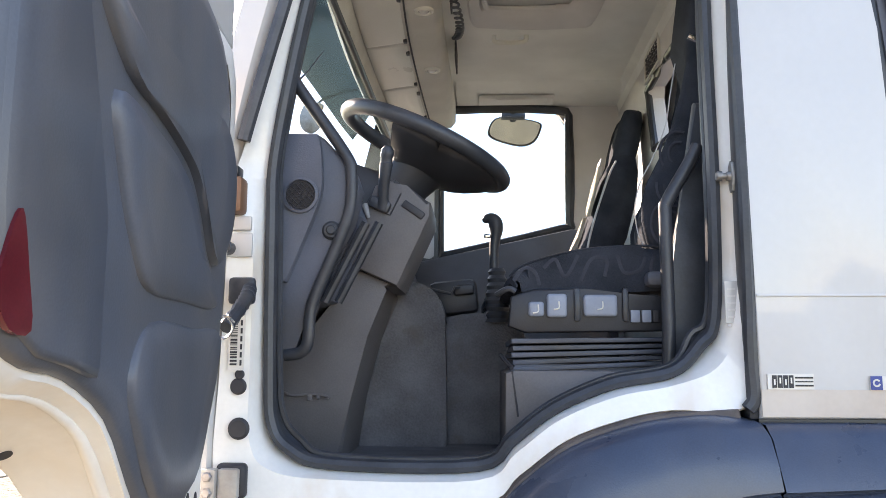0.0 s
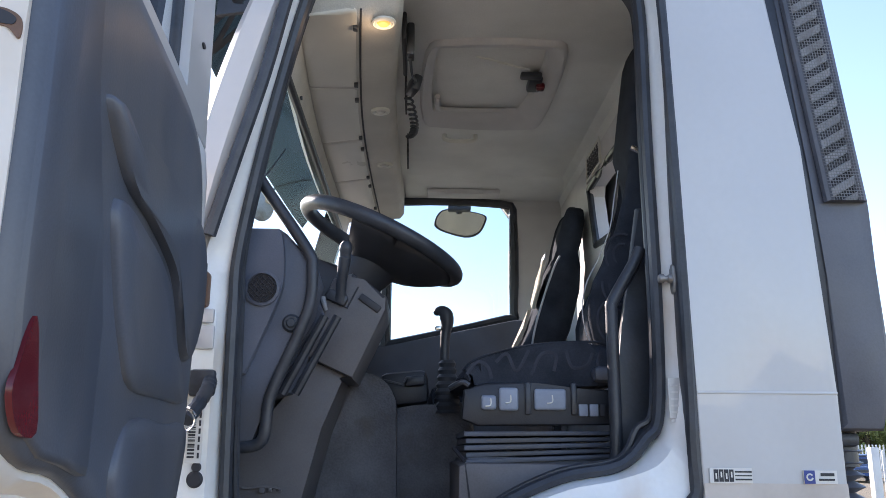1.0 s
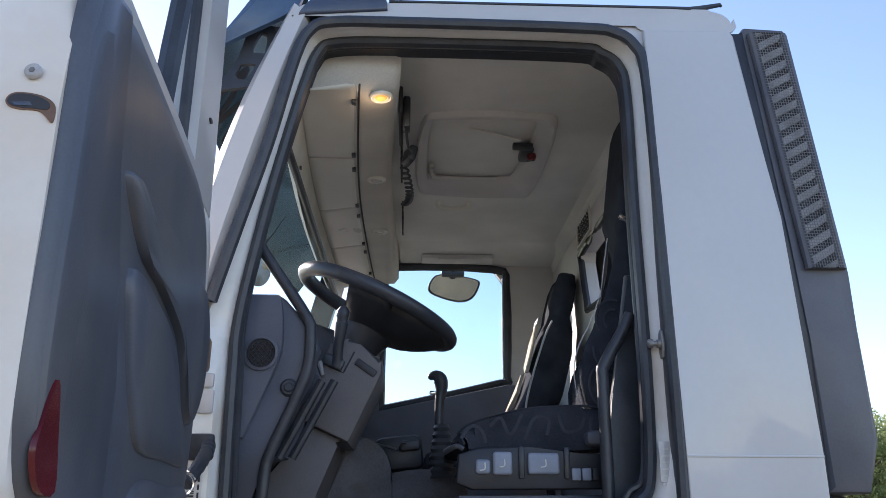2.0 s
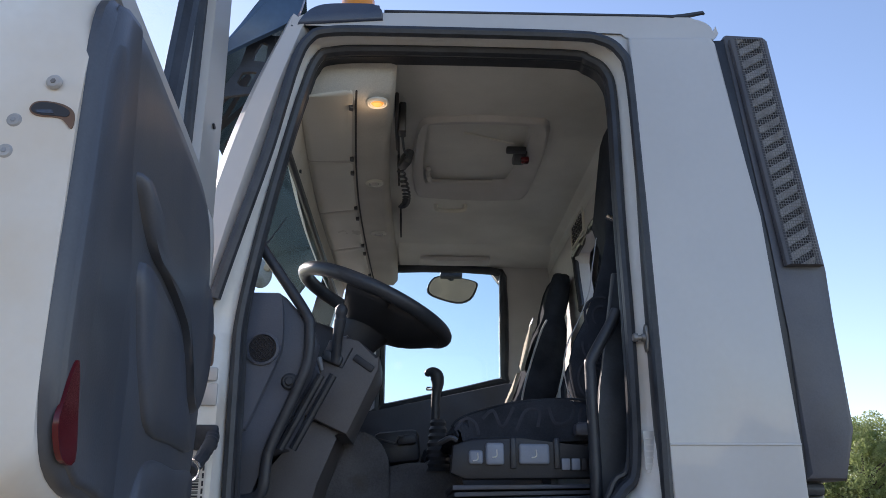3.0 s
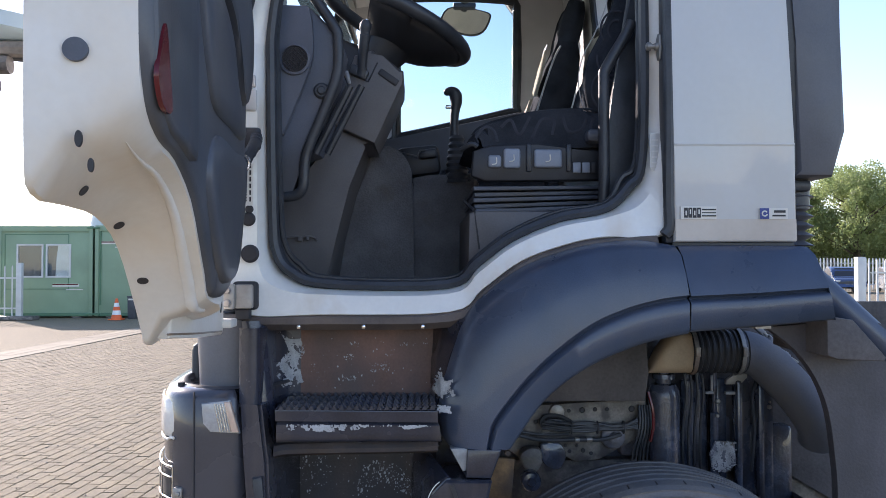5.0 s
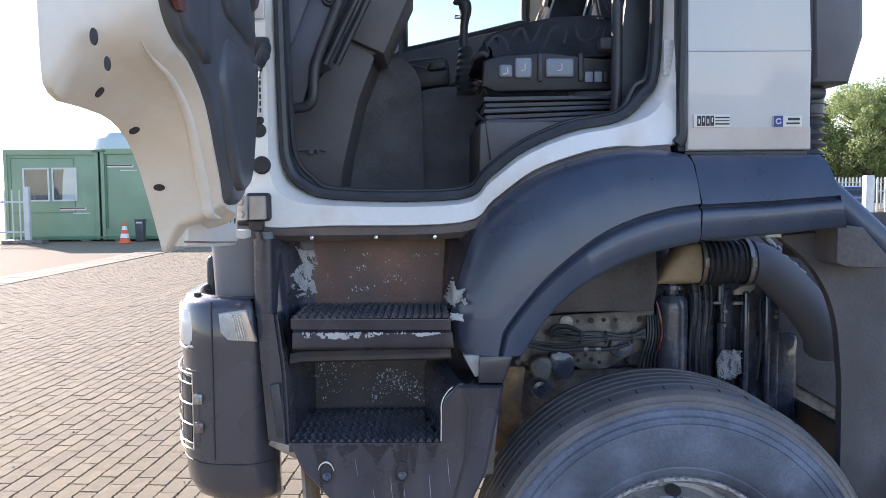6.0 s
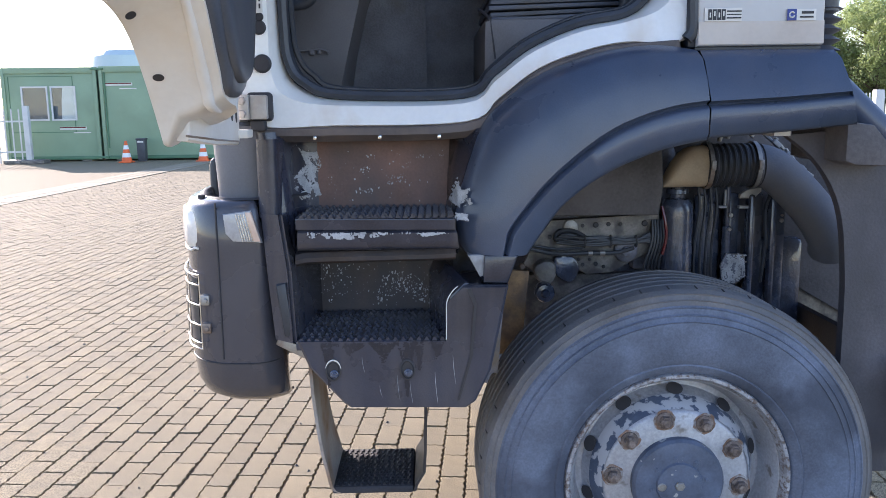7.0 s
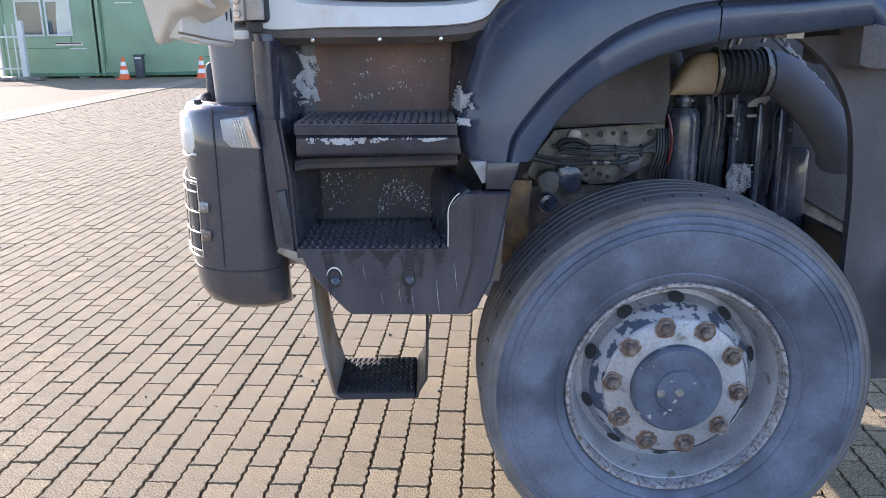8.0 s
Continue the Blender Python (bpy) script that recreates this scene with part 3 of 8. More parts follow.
# Rear pillar: striker, label and inner face.
bm = B()
prism(bm, [(0.030, 2.092), (0.038, 2.066), (0.054, 2.064), (0.066, 2.090), (0.062, 2.118), (0.048, 2.130), (0.036, 2.124)], 0.711, 0.719, "x", bevel=0.002)
lathe(bm, [(0.011, 0.712), (0.009, 0.704), (0.0065, 0.703), (0.0065, 0.696), (0.0105, 0.694), (0.0105, 0.686), (0.008, 0.683), (0.0001, 0.683)], (0, 0.048, 2.098), "x", 16)
part("door_striker", bm, STEEL, truck, "steel door striker pin on the rear pillar")
bm = B()
box(bm, (0.706, 0.050, 1.84), (0.030, 0.002, 0.085), 0)
lab = part("pillar_label", bm, WHITE, truck)
bm = B()
for k in range(5):
    box(bm, (0.703, 0.048, 1.81 + k * 0.014), (0.016, 0.001, 0.004), 0)
box(bm, (0.698, 0.048, 1.793), (0.008, 0.001, 0.006), 0)
part("print_line", bm, WALLTRIM, lab)

# Roof shell, rear wall, far side wall with its window opening, floor.
bm = B()
roof = [(-0.16, 2.905), (-0.15, 2.955), (-0.09, 2.978), (0.3, 2.99), (0.83, 2.992), (0.895, 2.987), (0.930, 2.974), (0.945, 2.948), (0.942, 2.889), (0.74, 2.885), (0.70, 2.90)]
sec = curve2(roof, 3)
rows = []
for y, dz in ((0.01, -0.038), (0.03, -0.022), (0.09, -0.006), (0.4, 0.02), (1.1, 0.03), (1.8, 0.02), (2.11, 0.0), (2.19, -0.03)):
    rows.append([(x, y, z + (dz if z > 2.93 else 0) if y < 0.05 or z > 2.93 or x < 0.5 else 2.952) for x, z in sec])
loft(bm, rows)
bm.faces.new([bm.verts.new(p) for p in rows[0]])
bm.faces.new([bm.verts.new(p) for p in rows[-1]])
bmesh.ops.remove_doubles(bm, verts=bm.verts, dist=0.0003)
part("roof", bm, WHITE, truck, "white cab roof")

def framed(bm, outer, hole, d0, d1, axis="y"):
    """A plate with a hole of the same number of points."""
    def put(p, d):
        return {"y": (p[0], d, p[1]), "x": (d, p[0], p[1]), "z": (p[0], p[1], d)}[axis]
    loft(bm, [[put(p, d0) for p in hole], [put(p, d0) for p in outer], [put(p, d1) for p in outer], [put(p, d1) for p in hole], [put(p, d0) for p in hole]], closed=True)
    return bm


WIN = [(0.02, 2.20), (0.57, 2.325), (0.602, 2.36), (0.606, 2.80), (0.545, 2.886), (0.06, 2.89), (0.015, 2.85), (0.01, 2.22)]
bm = B()
framed(bm, [(-0.10, 1.42), (0.66, 1.42), (0.97, 1.42), (0.97, 2.95), (0.62, 2.95), (0.02, 2.95), (-0.02, 2.95), (-0.16, 2.0)], WIN, 2.11, 2.15)
part("far_door_wall", bm, WALLTRIM, truck, "grey inner panel of the passenger side")
bm = B()
tube(bm, xz(curve2(WIN, 3, True), 2.105), 0.021, 8, closed=True)
part("far_window_seal", bm, RUBBER, truck)
bm = B()
tube(bm, [(0.585, 2.10, 2.35), (0.592, 2.10, 2.86)], 0.006, 8)
tube(bm, [(0.03, 2.10, 2.20), (0.57, 2.10, 2.322)], 0.005, 8)
part("window_channel", bm, CHROME, truck)
bm = B()
prism(bm, [(-0.10, 1.5), (0.80, 1.5), (0.80, 2.30), (0.60, 2.31), (0.0, 2.18), (-0.10, 2.16)], 2.02, 2.10, bevel=0.012)
part("far_door_trim", bm, DASH, truck, "dark lower trim of the passenger door")
bm = B()
prism(bm, WIN, 2.128, 2.132)
far_pane = part("far_window_pane", bm, TINTED, truck)
far_pane.visible_shadow = False
# quarter pane ahead of the far window, between pillar and frame
QW = [(-0.335, 2.22), (-0.014, 2.18), (-0.012, 2.86), (-0.165, 2.87)]
bm = B()
framed(bm, [(-0.465, 2.10), (0.005, 2.10), (0.005, 2.93), (-0.255, 2.95)], QW, 2.06, 2.12)
part("far_pillar", bm, RUBBER, truck, "dark frame of the quarter window")

# Rear wall lining with its small window, and wall panels.
RW = [(0.98, 2.47), (1.34, 2.50), (1.37, 2.53), (1.44, 2.72), (1.42, 2.76), (0.98, 2.76), (0.95, 2.73), (0.95, 2.50)]
bm = B()
framed(bm, [(0.12, 1.48), (2.11, 1.48), (2.11, 2.3), (2.11, 2.9), (2.11, 2.96), (0.12, 2.96), (0.12, 2.85), (0.12, 2.3)], RW, 0.84, 0.90, "x")
part("rear_lining", bm, WALLTRIM, truck, "grey rear wall lining")
bm = B()
tube(bm, [(0.842, a, b) for a, b in curve2(RW, 3, True)], 0.014, 8, closed=True)
part("rear_window_seal", bm, RUBBER, truck)
bm = B()
framed(bm, [(0.05, 1.40), (2.15, 1.40), (2.15, 2.3), (2.15, 2.9), (2.15, 2.96), (0.30, 2.96), (0.10, 2.86), (0.05, 2.3)], RW, 0.95, 0.99, "x")
part("rear_wall", bm, WHITE, truck)

# ---- truck: inside of the cab ----
bm = B()
prism(bm, [(-0.40, 1.44), (0.95, 1.44), (0.95, 1.49), (-0.40, 1.49)], 0.13, 2.12)
part("cab_floor", bm, CARPET, truck, "dark ribbed floor mat, dusty")
bm = B()
for k in range(9):
    tube(bm, [(-0.19 + 0.002 * k, 0.145 + 0.012 * k, 1.497), (0.24, 0.145 + 0.012 * k, 1.497)], 0.0035, 6)
part("floor_ribs", bm, DASH, truck)

# Headlining with a roof hatch.
def blend_ring(a, b, t):
    """A closed outline between two others."""
    return [(p[0] + (q[0] - p[0]) * t, p[1] + (q[1] - p[1]) * t) for p, q in zip(a, b)]


bm = B()
HATCH = [(0.26, 0.545), (0.52, 0.540), (0.612, 0.62), (0.612, 1.16), (0.53, 1.245), (0.25, 1.235), (0.160, 1.15), (0.168, 0.63)]
framed(bm, [(0.06, 0.10), (0.62, 0.10), (0.93, 0.10), (0.93, 2.11), (0.62, 2.11), (0.06, 2.11), (-0.20, 2.11), (-0.20, 0.10)], HATCH, 2.93, 2.945, "z")
part("headlining", bm, LINING, truck, "beige cloth headlining")
bm = B()
loft(bm, [[(0.09 + 0.76 * t, 1.82, 2.93) for t in (0, 0.5, 1)], [(0.09 + 0.76 * t, 1.86, 2.922) for t in (0, 0.5, 1)], [(0.09 + 0.76 * t, 2.108, 2.905) for t in (0, 0.5, 1)]])
loft(bm, [[(0.80, y, 2.93) for y in (0.12, 1.1, 2.1)], [(0.83, y, 2.912) for y in (0.12, 1.1, 2.1)], [(0.838, y, 2.87) for y in (0.12, 1.1, 2.1)]])
part("headlining_cove", bm, LINING, truck)
bm = B()
HATCH_IN = [(0.255, 0.600), (0.48, 0.595), (0.545, 0.65), (0.52, 1.03), (0.465, 1.085), (0.255, 1.085), (0.200, 1.03), (0.205, 0.65)]
h_out, h_in = curve2(HATCH, 4, True), curve2(HATCH_IN, 4, True)
loft(bm, [[(x, y, 2.931) for x, y in h_out], [(x, y, 2.918) for x, y in blend_ring(h_out, h_in, 0.06)], [(x, y, 2.912) for x, y in blend_ring(h_out, h_in, 0.20)],
          [(x, y, 2.921) for x, y in blend_ring(h_out, h_in, 0.42)], [(x, y, 2.924) for x, y in blend_ring(h_out, h_in, 0.90)], [(x, y, 2.944) for x, y in h_in]], closed=True)
hatch = part("roof_hatch", bm, WALLTRIM, truck, "grey roof hatch with a broad moulded frame", smooth=60)
bm = B()
box(bm, (0.375, 0.845, 2.955), (0.40, 0.56, 0.016), 0.006)
part("hatch_panel", bm, LINING, hatch)
bm = B()
tube(bm, smooth_path([(0.214, 0.97, 2.932), (0.214, 1.03, 2.928), (0.25, 1.075, 2.928), (0.46, 1.075, 2.928)], 4), 0.010, 8)
part("hatch_lip", bm, WALLTRIM, hatch)
bm = B()
box(bm, (0.535, 0.83, 2.925), (0.045, 0.10, 0.03), 0.008)
box(bm, (0.515, 0.765, 2.918), (0.07, 0.03, 0.02), 0.006)
latch = part("hatch_latch", bm, RUBBER, hatch, "black hatch latch with a red catch")
bm = B()
box(bm, (0.552, 0.82, 2.905), (0.03, 0.03, 0.022), 0.006)
part("red_catch", bm, RED, latch)
bm = B()
tube(bm, smooth_path([(0.505, 0.74, 2.93), (0.47, 0.73, 2.932), (0.38, 0.70, 2.94), (0.33, 0.69, 2.945)], 5), 0.004, 6)
part("latch_wire", bm, CONSOLE, hatch)
bm = B()
tube(bm, smooth_path([(0.25, 1.32, 2.93), (0.26, 1.32, 2.905), (0.36, 1.32, 2.905), (0.37, 1.32, 2.93)], 4), 0.009, 8)
part("ceiling_handle", bm, CONSOLE, truck, "beige ceiling grab loop")
bm = B()
box(bm, (0.36, 2.0, 2.902), (0.34, 0.10, 0.02), 0.006)
box(bm, (0.36, 1.955, 2.892), (0.18, 0.015, 0.012), 0.004)
part("far_wall_tray", bm, WALLTRIM, truck)
bm = B()
for k in range(7):
    for j in range(5):
        box(bm, (0.838, 1.24 + 0.034 * k, 2.875 - 0.018 * j), (0.006, 0.020, 0.010), 0)
vent = part("air_vent", bm, INK, truck, "dark slotted air vent in the rear lining")
bm = B()
framed(bm, [(1.215, 2.785), (1.47, 2.785), (1.47, 2.892), (1.215, 2.892)], [(1.228, 2.795), (1.457, 2.795), (1.457, 2.884), (1.228, 2.884)], 0.832, 0.841, "x")
part("vent_frame", bm, CONSOLE, vent)

# Overhead console: sloping locker lids above the windscreen and a lamp rail behind them.
def bow(bm):
    """Bends a piece forwards towards the middle of the cab and turns its ends to match."""
    for v in bm.verts:
        k = max(0.0, min(1.0, (v.co.y - 0.13) / 1.95))
        x, y = v.co.x, v.co.y
        v.co.y = max(0.138, y + 0.62 * max(0.15, 1 - 2 * k) * min(0.0, x + 0.01))
        v.co.x += 0.008 - 0.045 * (math.sin(math.pi * k) if k < 0.5 else 1 - 0.35 * (2 * k - 1) ** 2)
    return bm


LID_A, LID_B = Vector((-0.150, 0, 2.770)), Vector((-0.012, 0, 2.794))
bm = B()
section = [(-0.195, 2.682), (-0.178, 2.655), (-0.152, 2.767), (-0.004, 2.790), (0.085, 2.795), (0.105, 2.82), (0.105, 2.93), (-0.16, 2.93)]
slices = [[(x, y, min(z + lift, 2.928) if z < 2.93 else z) for x, z in section] for y, lift in [(0.139, 0.075), (0.150, 0.046), (0.172, 0.018), (0.200, 0.004)] + [(0.24 + 0.1075 * k, 0.0) for k in range(18)]]
loft(bm, slices, closed=True)
for row in (slices[0], slices[-1]):
    bm.faces.new([bm.verts.new(p) for p in row])
bmesh.ops.remove_doubles(bm, verts=bm.verts, dist=0.0004)
console = part("overhead_console", bow(bm), RAILTRIM, truck, "beige overhead console with locker lids", smooth=50)
ends = [0.150, 0.60, 1.03, 1.46, 1.89]
for a, b in zip(ends, ends[1:]):
    bm = B()
    run = LID_B - LID_A
    n_ = Vector((run.z, 0, -run.x)).normalized()
    profile = [(0.0, -0.004), (0.0, 0.002), (0.03, 0.0055), (0.12, 0.0065), (0.88, 0.0065), (0.97, 0.0055), (1.0, 0.002), (1.0, -0.004)]
    rows = []
    for y, k, lift in [(a + 0.003, 0.055, -0.005), (a + 0.004, 0.03, 0.4), (a + 0.010, 0.008, 0.85)] + [(a + 0.022 + (b - a - 0.044) * q / 6, 0.0, 1.0) for q in range(7)] + [(b - 0.010, 0.008, 0.85), (b - 0.004, 0.03, 0.4), (b - 0.003, 0.055, -0.005)]:
        rows.append([LID_A + run * (0.5 + (u - 0.5) * (1 - 2 * k)) + n_ * (d * lift if d > 0 else d) + Vector((0, y, 0)) for u, d in profile])
    loft(bm, rows)
    lid = part("locker_lid", bow(bm), CONSOLE, console, smooth=60)
    for y in (a + 0.08, b - 0.03):
        bm = B()
        box(bm, (-0.016, y, 2.784), (0.012, 0.020, 0.012), 0.002)
        part("lid_catch", bow(bm), RUBBER, lid)
for y in (0.52, 0.74, 0.98, 1.25, 1.55):
    bm = B()
    disc(bm, (-0.166, y, 2.692), 0.006, 0.006, "x", 10)
    for v in bm.verts:
        v.co.x += 0.006
    part("ledge_screw", bow(bm), RUBBER, console)
bm = B()
tube(bm, [(-0.003, 0.12 + 0.1 * k, 2.788) for k in range(20)], 0.0030, 6)
part("lid_seam", bow(bm), INK, console)
for k, y in enumerate((0.21, 0.78, 1.30)):
    bm = B()
    lathe(bm, [(0.031, 0.0), (0.031, -0.005), (0.027, -0.008), (0.024, -0.005), (0.020, -0.008), (0.0175, -0.003)], (0.056, y, 2.795), "z", 28)
    lamp = part("reading_lamp", bow(bm), CONSOLE, console, "round reading lamp, lit amber" if k == 0 else "small round reading lamp, off")
    bm = B()
    lathe(bm, [(0.0175, -0.004), (0.013, -0.009), (0.0001, -0.010)], (0.056, y, 2.795), "z", 20)
    part("lens", bow(bm), DOME if k == 0 else LENS, lamp)
dome_light = new("reading_light", bpy.data.lights.new("reading_light", "POINT"))
dome_light.data.energy, dome_light.data.color, dome_light.data.shadow_soft_size = 0.045, (1.0, 0.72, 0.42), 0.03
dome_light.location = (0.052, 0.21, 2.76)
# radio slot, microphone with coiled cord, speaker grilles on the rear face of the console
bm = B()
box(bm, (0.108, 0.47, 2.865), (0.012, 0.24, 0.085), 0.006)
radio = part("radio_slot", bm, INK, console, "black radio slot")
bm = B()
box(bm, (0.125, 0.42, 2.85), (0.022, 0.05, 0.10), 0.006)
part("radio_cradle", bm, RUBBER, console)
bm = B()
box(bm, (0.135, 0.60, 2.80), (0.030, 0.065, 0.055), 0.010, (0, 15, 20))
mic = part("radio_microphone", bm, RUBBER, truck, "black radio microphone with a coiled cord")
bm = B()
tube(bm, [(0.116 + 0.020 * math.sin(a / 2) + 0.011 * math.cos(a * 13), 0.64 + 0.055 * a + 0.010 * math.sin(a * 13), 2.785 - 0.030 * math.sin(a * 0.5)) for a in np.linspace(0, 6.2, 420)], 0.0040, 5)
tube(bm, smooth_path([(0.125, 0.42, 2.80), (0.13, 0.46, 2.77), (0.14, 0.52, 2.78), (0.135, 0.58, 2.80)], 6), 0.004, 6)
part("coiled_cord", bm, RUBBER, mic)
for y0 in (0.72, 1.28):
    bm = B()
    for k in range(9):
        for j in range(4):
            box(bm, (0.107, y0 + 0.022 * k, 2.84 + 0.022 * j), (0.006, 0.013, 0.013), 0)
    part("speaker_grille", bm, INK, console)

bm = B()
tube(bm, [(-0.212, 0.130, 2.338), (-0.207, 0.20, 2.385), (-0.200, 0.36, 2.50)], [0.0035, 0.0022, 0.0016], 6)
part("thin_rod", bm, RUBBER, truck, "thin black rod standing off the front pillar")

# Windscreen with its smoked outer visor and bracket.
bm = B()
loft(bm, [[(-0.40, y, 2.20) for y in (0.13, 0.4, 1.1, 1.8, 2.07)], [(-0.192, y, 2.665) for y in (0.13, 0.4, 1.1, 1.8, 2.07)]])
ws = part("windscreen", bm, SCREEN, truck)
ws.visible_shadow = False
bm = B()
tube(bm, [(-0.190, 0.13, 2.662), (-0.190, 2.08, 2.662)], 0.012, 8)
tube(bm, [(-0.40, 0.13, 2.19), (-0.40, 2.08, 2.19)], 0.02, 8)
tube(bm, smooth_path([(-0.40, 0.125, 2.19), (-0.295, 0.125, 2.45), (-0.19, 0.125, 2.665)], 4), 0.018, 8)
part("windscreen_seal", bm, RUBBER, truck)
bm = B()
vis = curve2([(-0.138, 3.06), (-0.19, 3.075), (-0.245, 3.03), (-0.295, 2.95), (-0.36, 2.84), (-0.41, 2.765)], 4)
loft(bm, [xz(vis, 0.06), xz([(x - 0.02, z + 0.01) for x, z in vis], 0.25), xz([(x - 0.05, z + 0.01) for x, z in vis], 1.1), xz([(x - 0.02, z + 0.01) for x, z in vis], 1.95), xz(vis, 2.14)], thick=0.006, inward=(0.5, 0, -0.8))
visor = part("sun_visor", bm, VISORGLASS, truck, "dark blue outer sun visor of smoked acrylic")


def on_visor(y, t):
    """A point just under the visor sheet: t from its lower edge upwards."""
    k = t * (len(vis) - 1)
    i = min(int(k), len(vis) - 2)
    x, z = (vis[::-1][i][q] + (vis[::-1][i + 1][q] - vis[::-1][i][q]) * (k - i) for q in (0, 1))
    return Vector((x - 0.02 - 0.03 * (y - 0.25) / 0.85 + 0.009, y, z + 0.010 - 0.014))


for y0 in (0.24,):
    for a, b in ((0.0, 0.06), (0.12, 0.06), (0.12, 0.18), (0.24, 0.18)):
        bm = B()
        rows = []
        for q in range(5):
            p, w = on_visor(y0 + a + (b - a) * q / 4, 0.06 + 0.30 * q / 4), 0.015
            rows.append([p + Vector((0, -w, 0)), p + Vector((0, w, 0))])
        loft(bm, rows, thick=0.002, inward=(0.5, 0, -0.8))
        part("dark_bar", bm, INK, visor)
bm = B()
prism(bm, curve2([(-0.365, 2.825), (-0.271, 2.880), (-0.200, 2.922), (-0.160, 2.952), (-0.143, 2.985), (-0.138, 3.045), (-0.19, 3.068), (-0.242, 3.02), (-0.292, 2.943), (-0.345, 2.86)], 4, True), 0.05, 0.066, bevel=0.003)
part("visor_end", bm, VISOR, visor)
bm = B()
framed(bm, [(-0.288, 2.90), (-0.24, 2.935), (-0.203, 2.925), (-0.222, 2.865), (-0.232, 2.832), (-0.303, 2.835)], [(-0.266, 2.878), (-0.250, 2.910), (-0.234, 2.903), (-0.234, 2.872), (-0.238, 2.849), (-0.270, 2.851)], 0.10, 0.112)
framed(bm, [(-0.303, 2.835), (-0.268, 2.833), (-0.232, 2.832), (-0.262, 2.755), (-0.339, 2.742), (-0.337, 2.778)], [(-0.296, 2.815), (-0.276, 2.819), (-0.257, 2.817), (-0.275, 2.772), (-0.298, 2.774), (-0.307, 2.785)], 0.10, 0.112)
box(bm, (-0.20, 0.10, 2.915), (0.03, 0.02, 0.02), 0.005)
part("visor_bracket", bm, RUBBER, truck, "black visor bracket with cut-outs")

# Beacon on a dark cap, and a flat aerial along the roof edge.
bm = B()
prism(bm, curve2([(-0.143, 2.905), (-0.122, 2.938), (-0.092, 2.960), (-0.045, 2.968), (0.050, 2.969), (0.068, 2.962), (0.076, 2.942)], 4) + [(0.077, 2.924)], 0.002, 0.40, bevel=0.006)
part("beacon_base", bm, FENDER, truck, "dark plastic roof cap", smooth=50)
bm = B()
lathe(bm, [(0.045, 2.96), (0.050, 2.98), (0.048, 3.11), (0.036, 3.14), (0.0001, 3.145)], (-0.005, 0.20, 0), "z", 28)
part("beacon", bm, ORANGE, truck, "orange warning beacon")
bm = B()
tube(bm, [(0.08, 0.012, 2.953), (0.80, 0.012, 2.957), (0.84, 0.012, 2.956), (0.87, 0.02, 2.963), (0.93, 0.03, 2.983), (0.935, 0.03, 2.978)], [0.005, 0.005, 0.006, 0.008, 0.006, 0.003], 6)
part("aerial", bm, RUBBER, truck, "thin black strip aerial on the roof edge")

# Dashboard, steering column and wheel.
bm = B()
prism(bm, [(-0.36, 1.735), (-0.190, 1.735), (-0.180, 1.84), (-0.125, 1.95), (-0.085, 2.02), (-0.066, 2.10), (-0.080, 2.14), (-0.150, 2.215), (-0.17, 2.228), (-0.37, 2.228)], 0.145, 0.22, bevel=0.012)
dash_end = part("dash_end_panel", bm, DASH, truck, "dark dashboard end panel with a round speaker")
bm = B()
prism(bm, [(-0.37, 1.80), (-0.15, 1.86), (-0.075, 2.05), (-0.12, 2.17), (-0.37, 2.19)], 0.22, 2.02, bevel=0.02)
part("dashboard", bm, DASH, truck, "dark grey dashboard")
bm = B()
box(bm, (-0.365, 1.1, 1.70), (0.016, 1.92, 0.46), 0.004)
part("fire_wall", bm, CARPET, truck, "dark footwell lining")
bm = B()
prism(bm, curve2([(-0.32, 2.05), (-0.03, 2.03), (-0.01, 2.11), (-0.03, 2.185), (-0.12, 2.224), (-0.32, 2.230)], 2, True), 0.43, 0.95, bevel=0.02)
part("instrument_hood", bm, PADBLACK, truck, "dark hood over the instruments", smooth=60)
bm = B()
prism(bm, [(-0.29, 1.88), (-0.222, 1.889)] + curve2([(-0.200, 1.943), (-0.166, 2.029), (-0.149, 2.084), (-0.148, 2.134), (-0.152, 2.185), (-0.160, 2.217)], 3) + [(-0.29, 2.220)], 0.118, 0.147, bevel=0.006)
part("speaker_panel", bm, DASH, dash_end)
bm = B()
lathe(bm, [(0.040, 0.0), (0.040, -0.006), (0.034, -0.008), (0.032, -0.002)], (-0.193, 0.118, 2.078), "y", 28)
grille = part("speaker", bm, DASH, dash_end, "round black speaker grille")
bm = B()
lathe(bm, [(0.032, -0.001), (0.0001, -0.001)], (-0.193, 0.118, 2.078), "y", 28)
for k in range(-3, 4):
    h = math.sqrt(max(0.031 ** 2 - (k * 0.009) ** 2, 0))
    for s in (1, -1):
        p, q = Vector((k * 0.009, 0, -h)), Vector((k * 0.009, 0, h))
        m = Matrix.Rotation(s * 0.75, 3, "Y")
        tube(bm, [Vector((-0.193, 0.112, 2.078)) + m @ p, Vector((-0.193, 0.112, 2.078)) + m @ q], 0.0013, 4)
part("mesh", bm, INK, grille)
bm = B()
disc(bm, (-0.128, 0.147, 2.004), 0.021, 0.010)
disc(bm, (-0.128, 0.139, 2.004), 0.011, 0.008, n=14)
part("dash_knob", bm, RUBBER, dash_end)

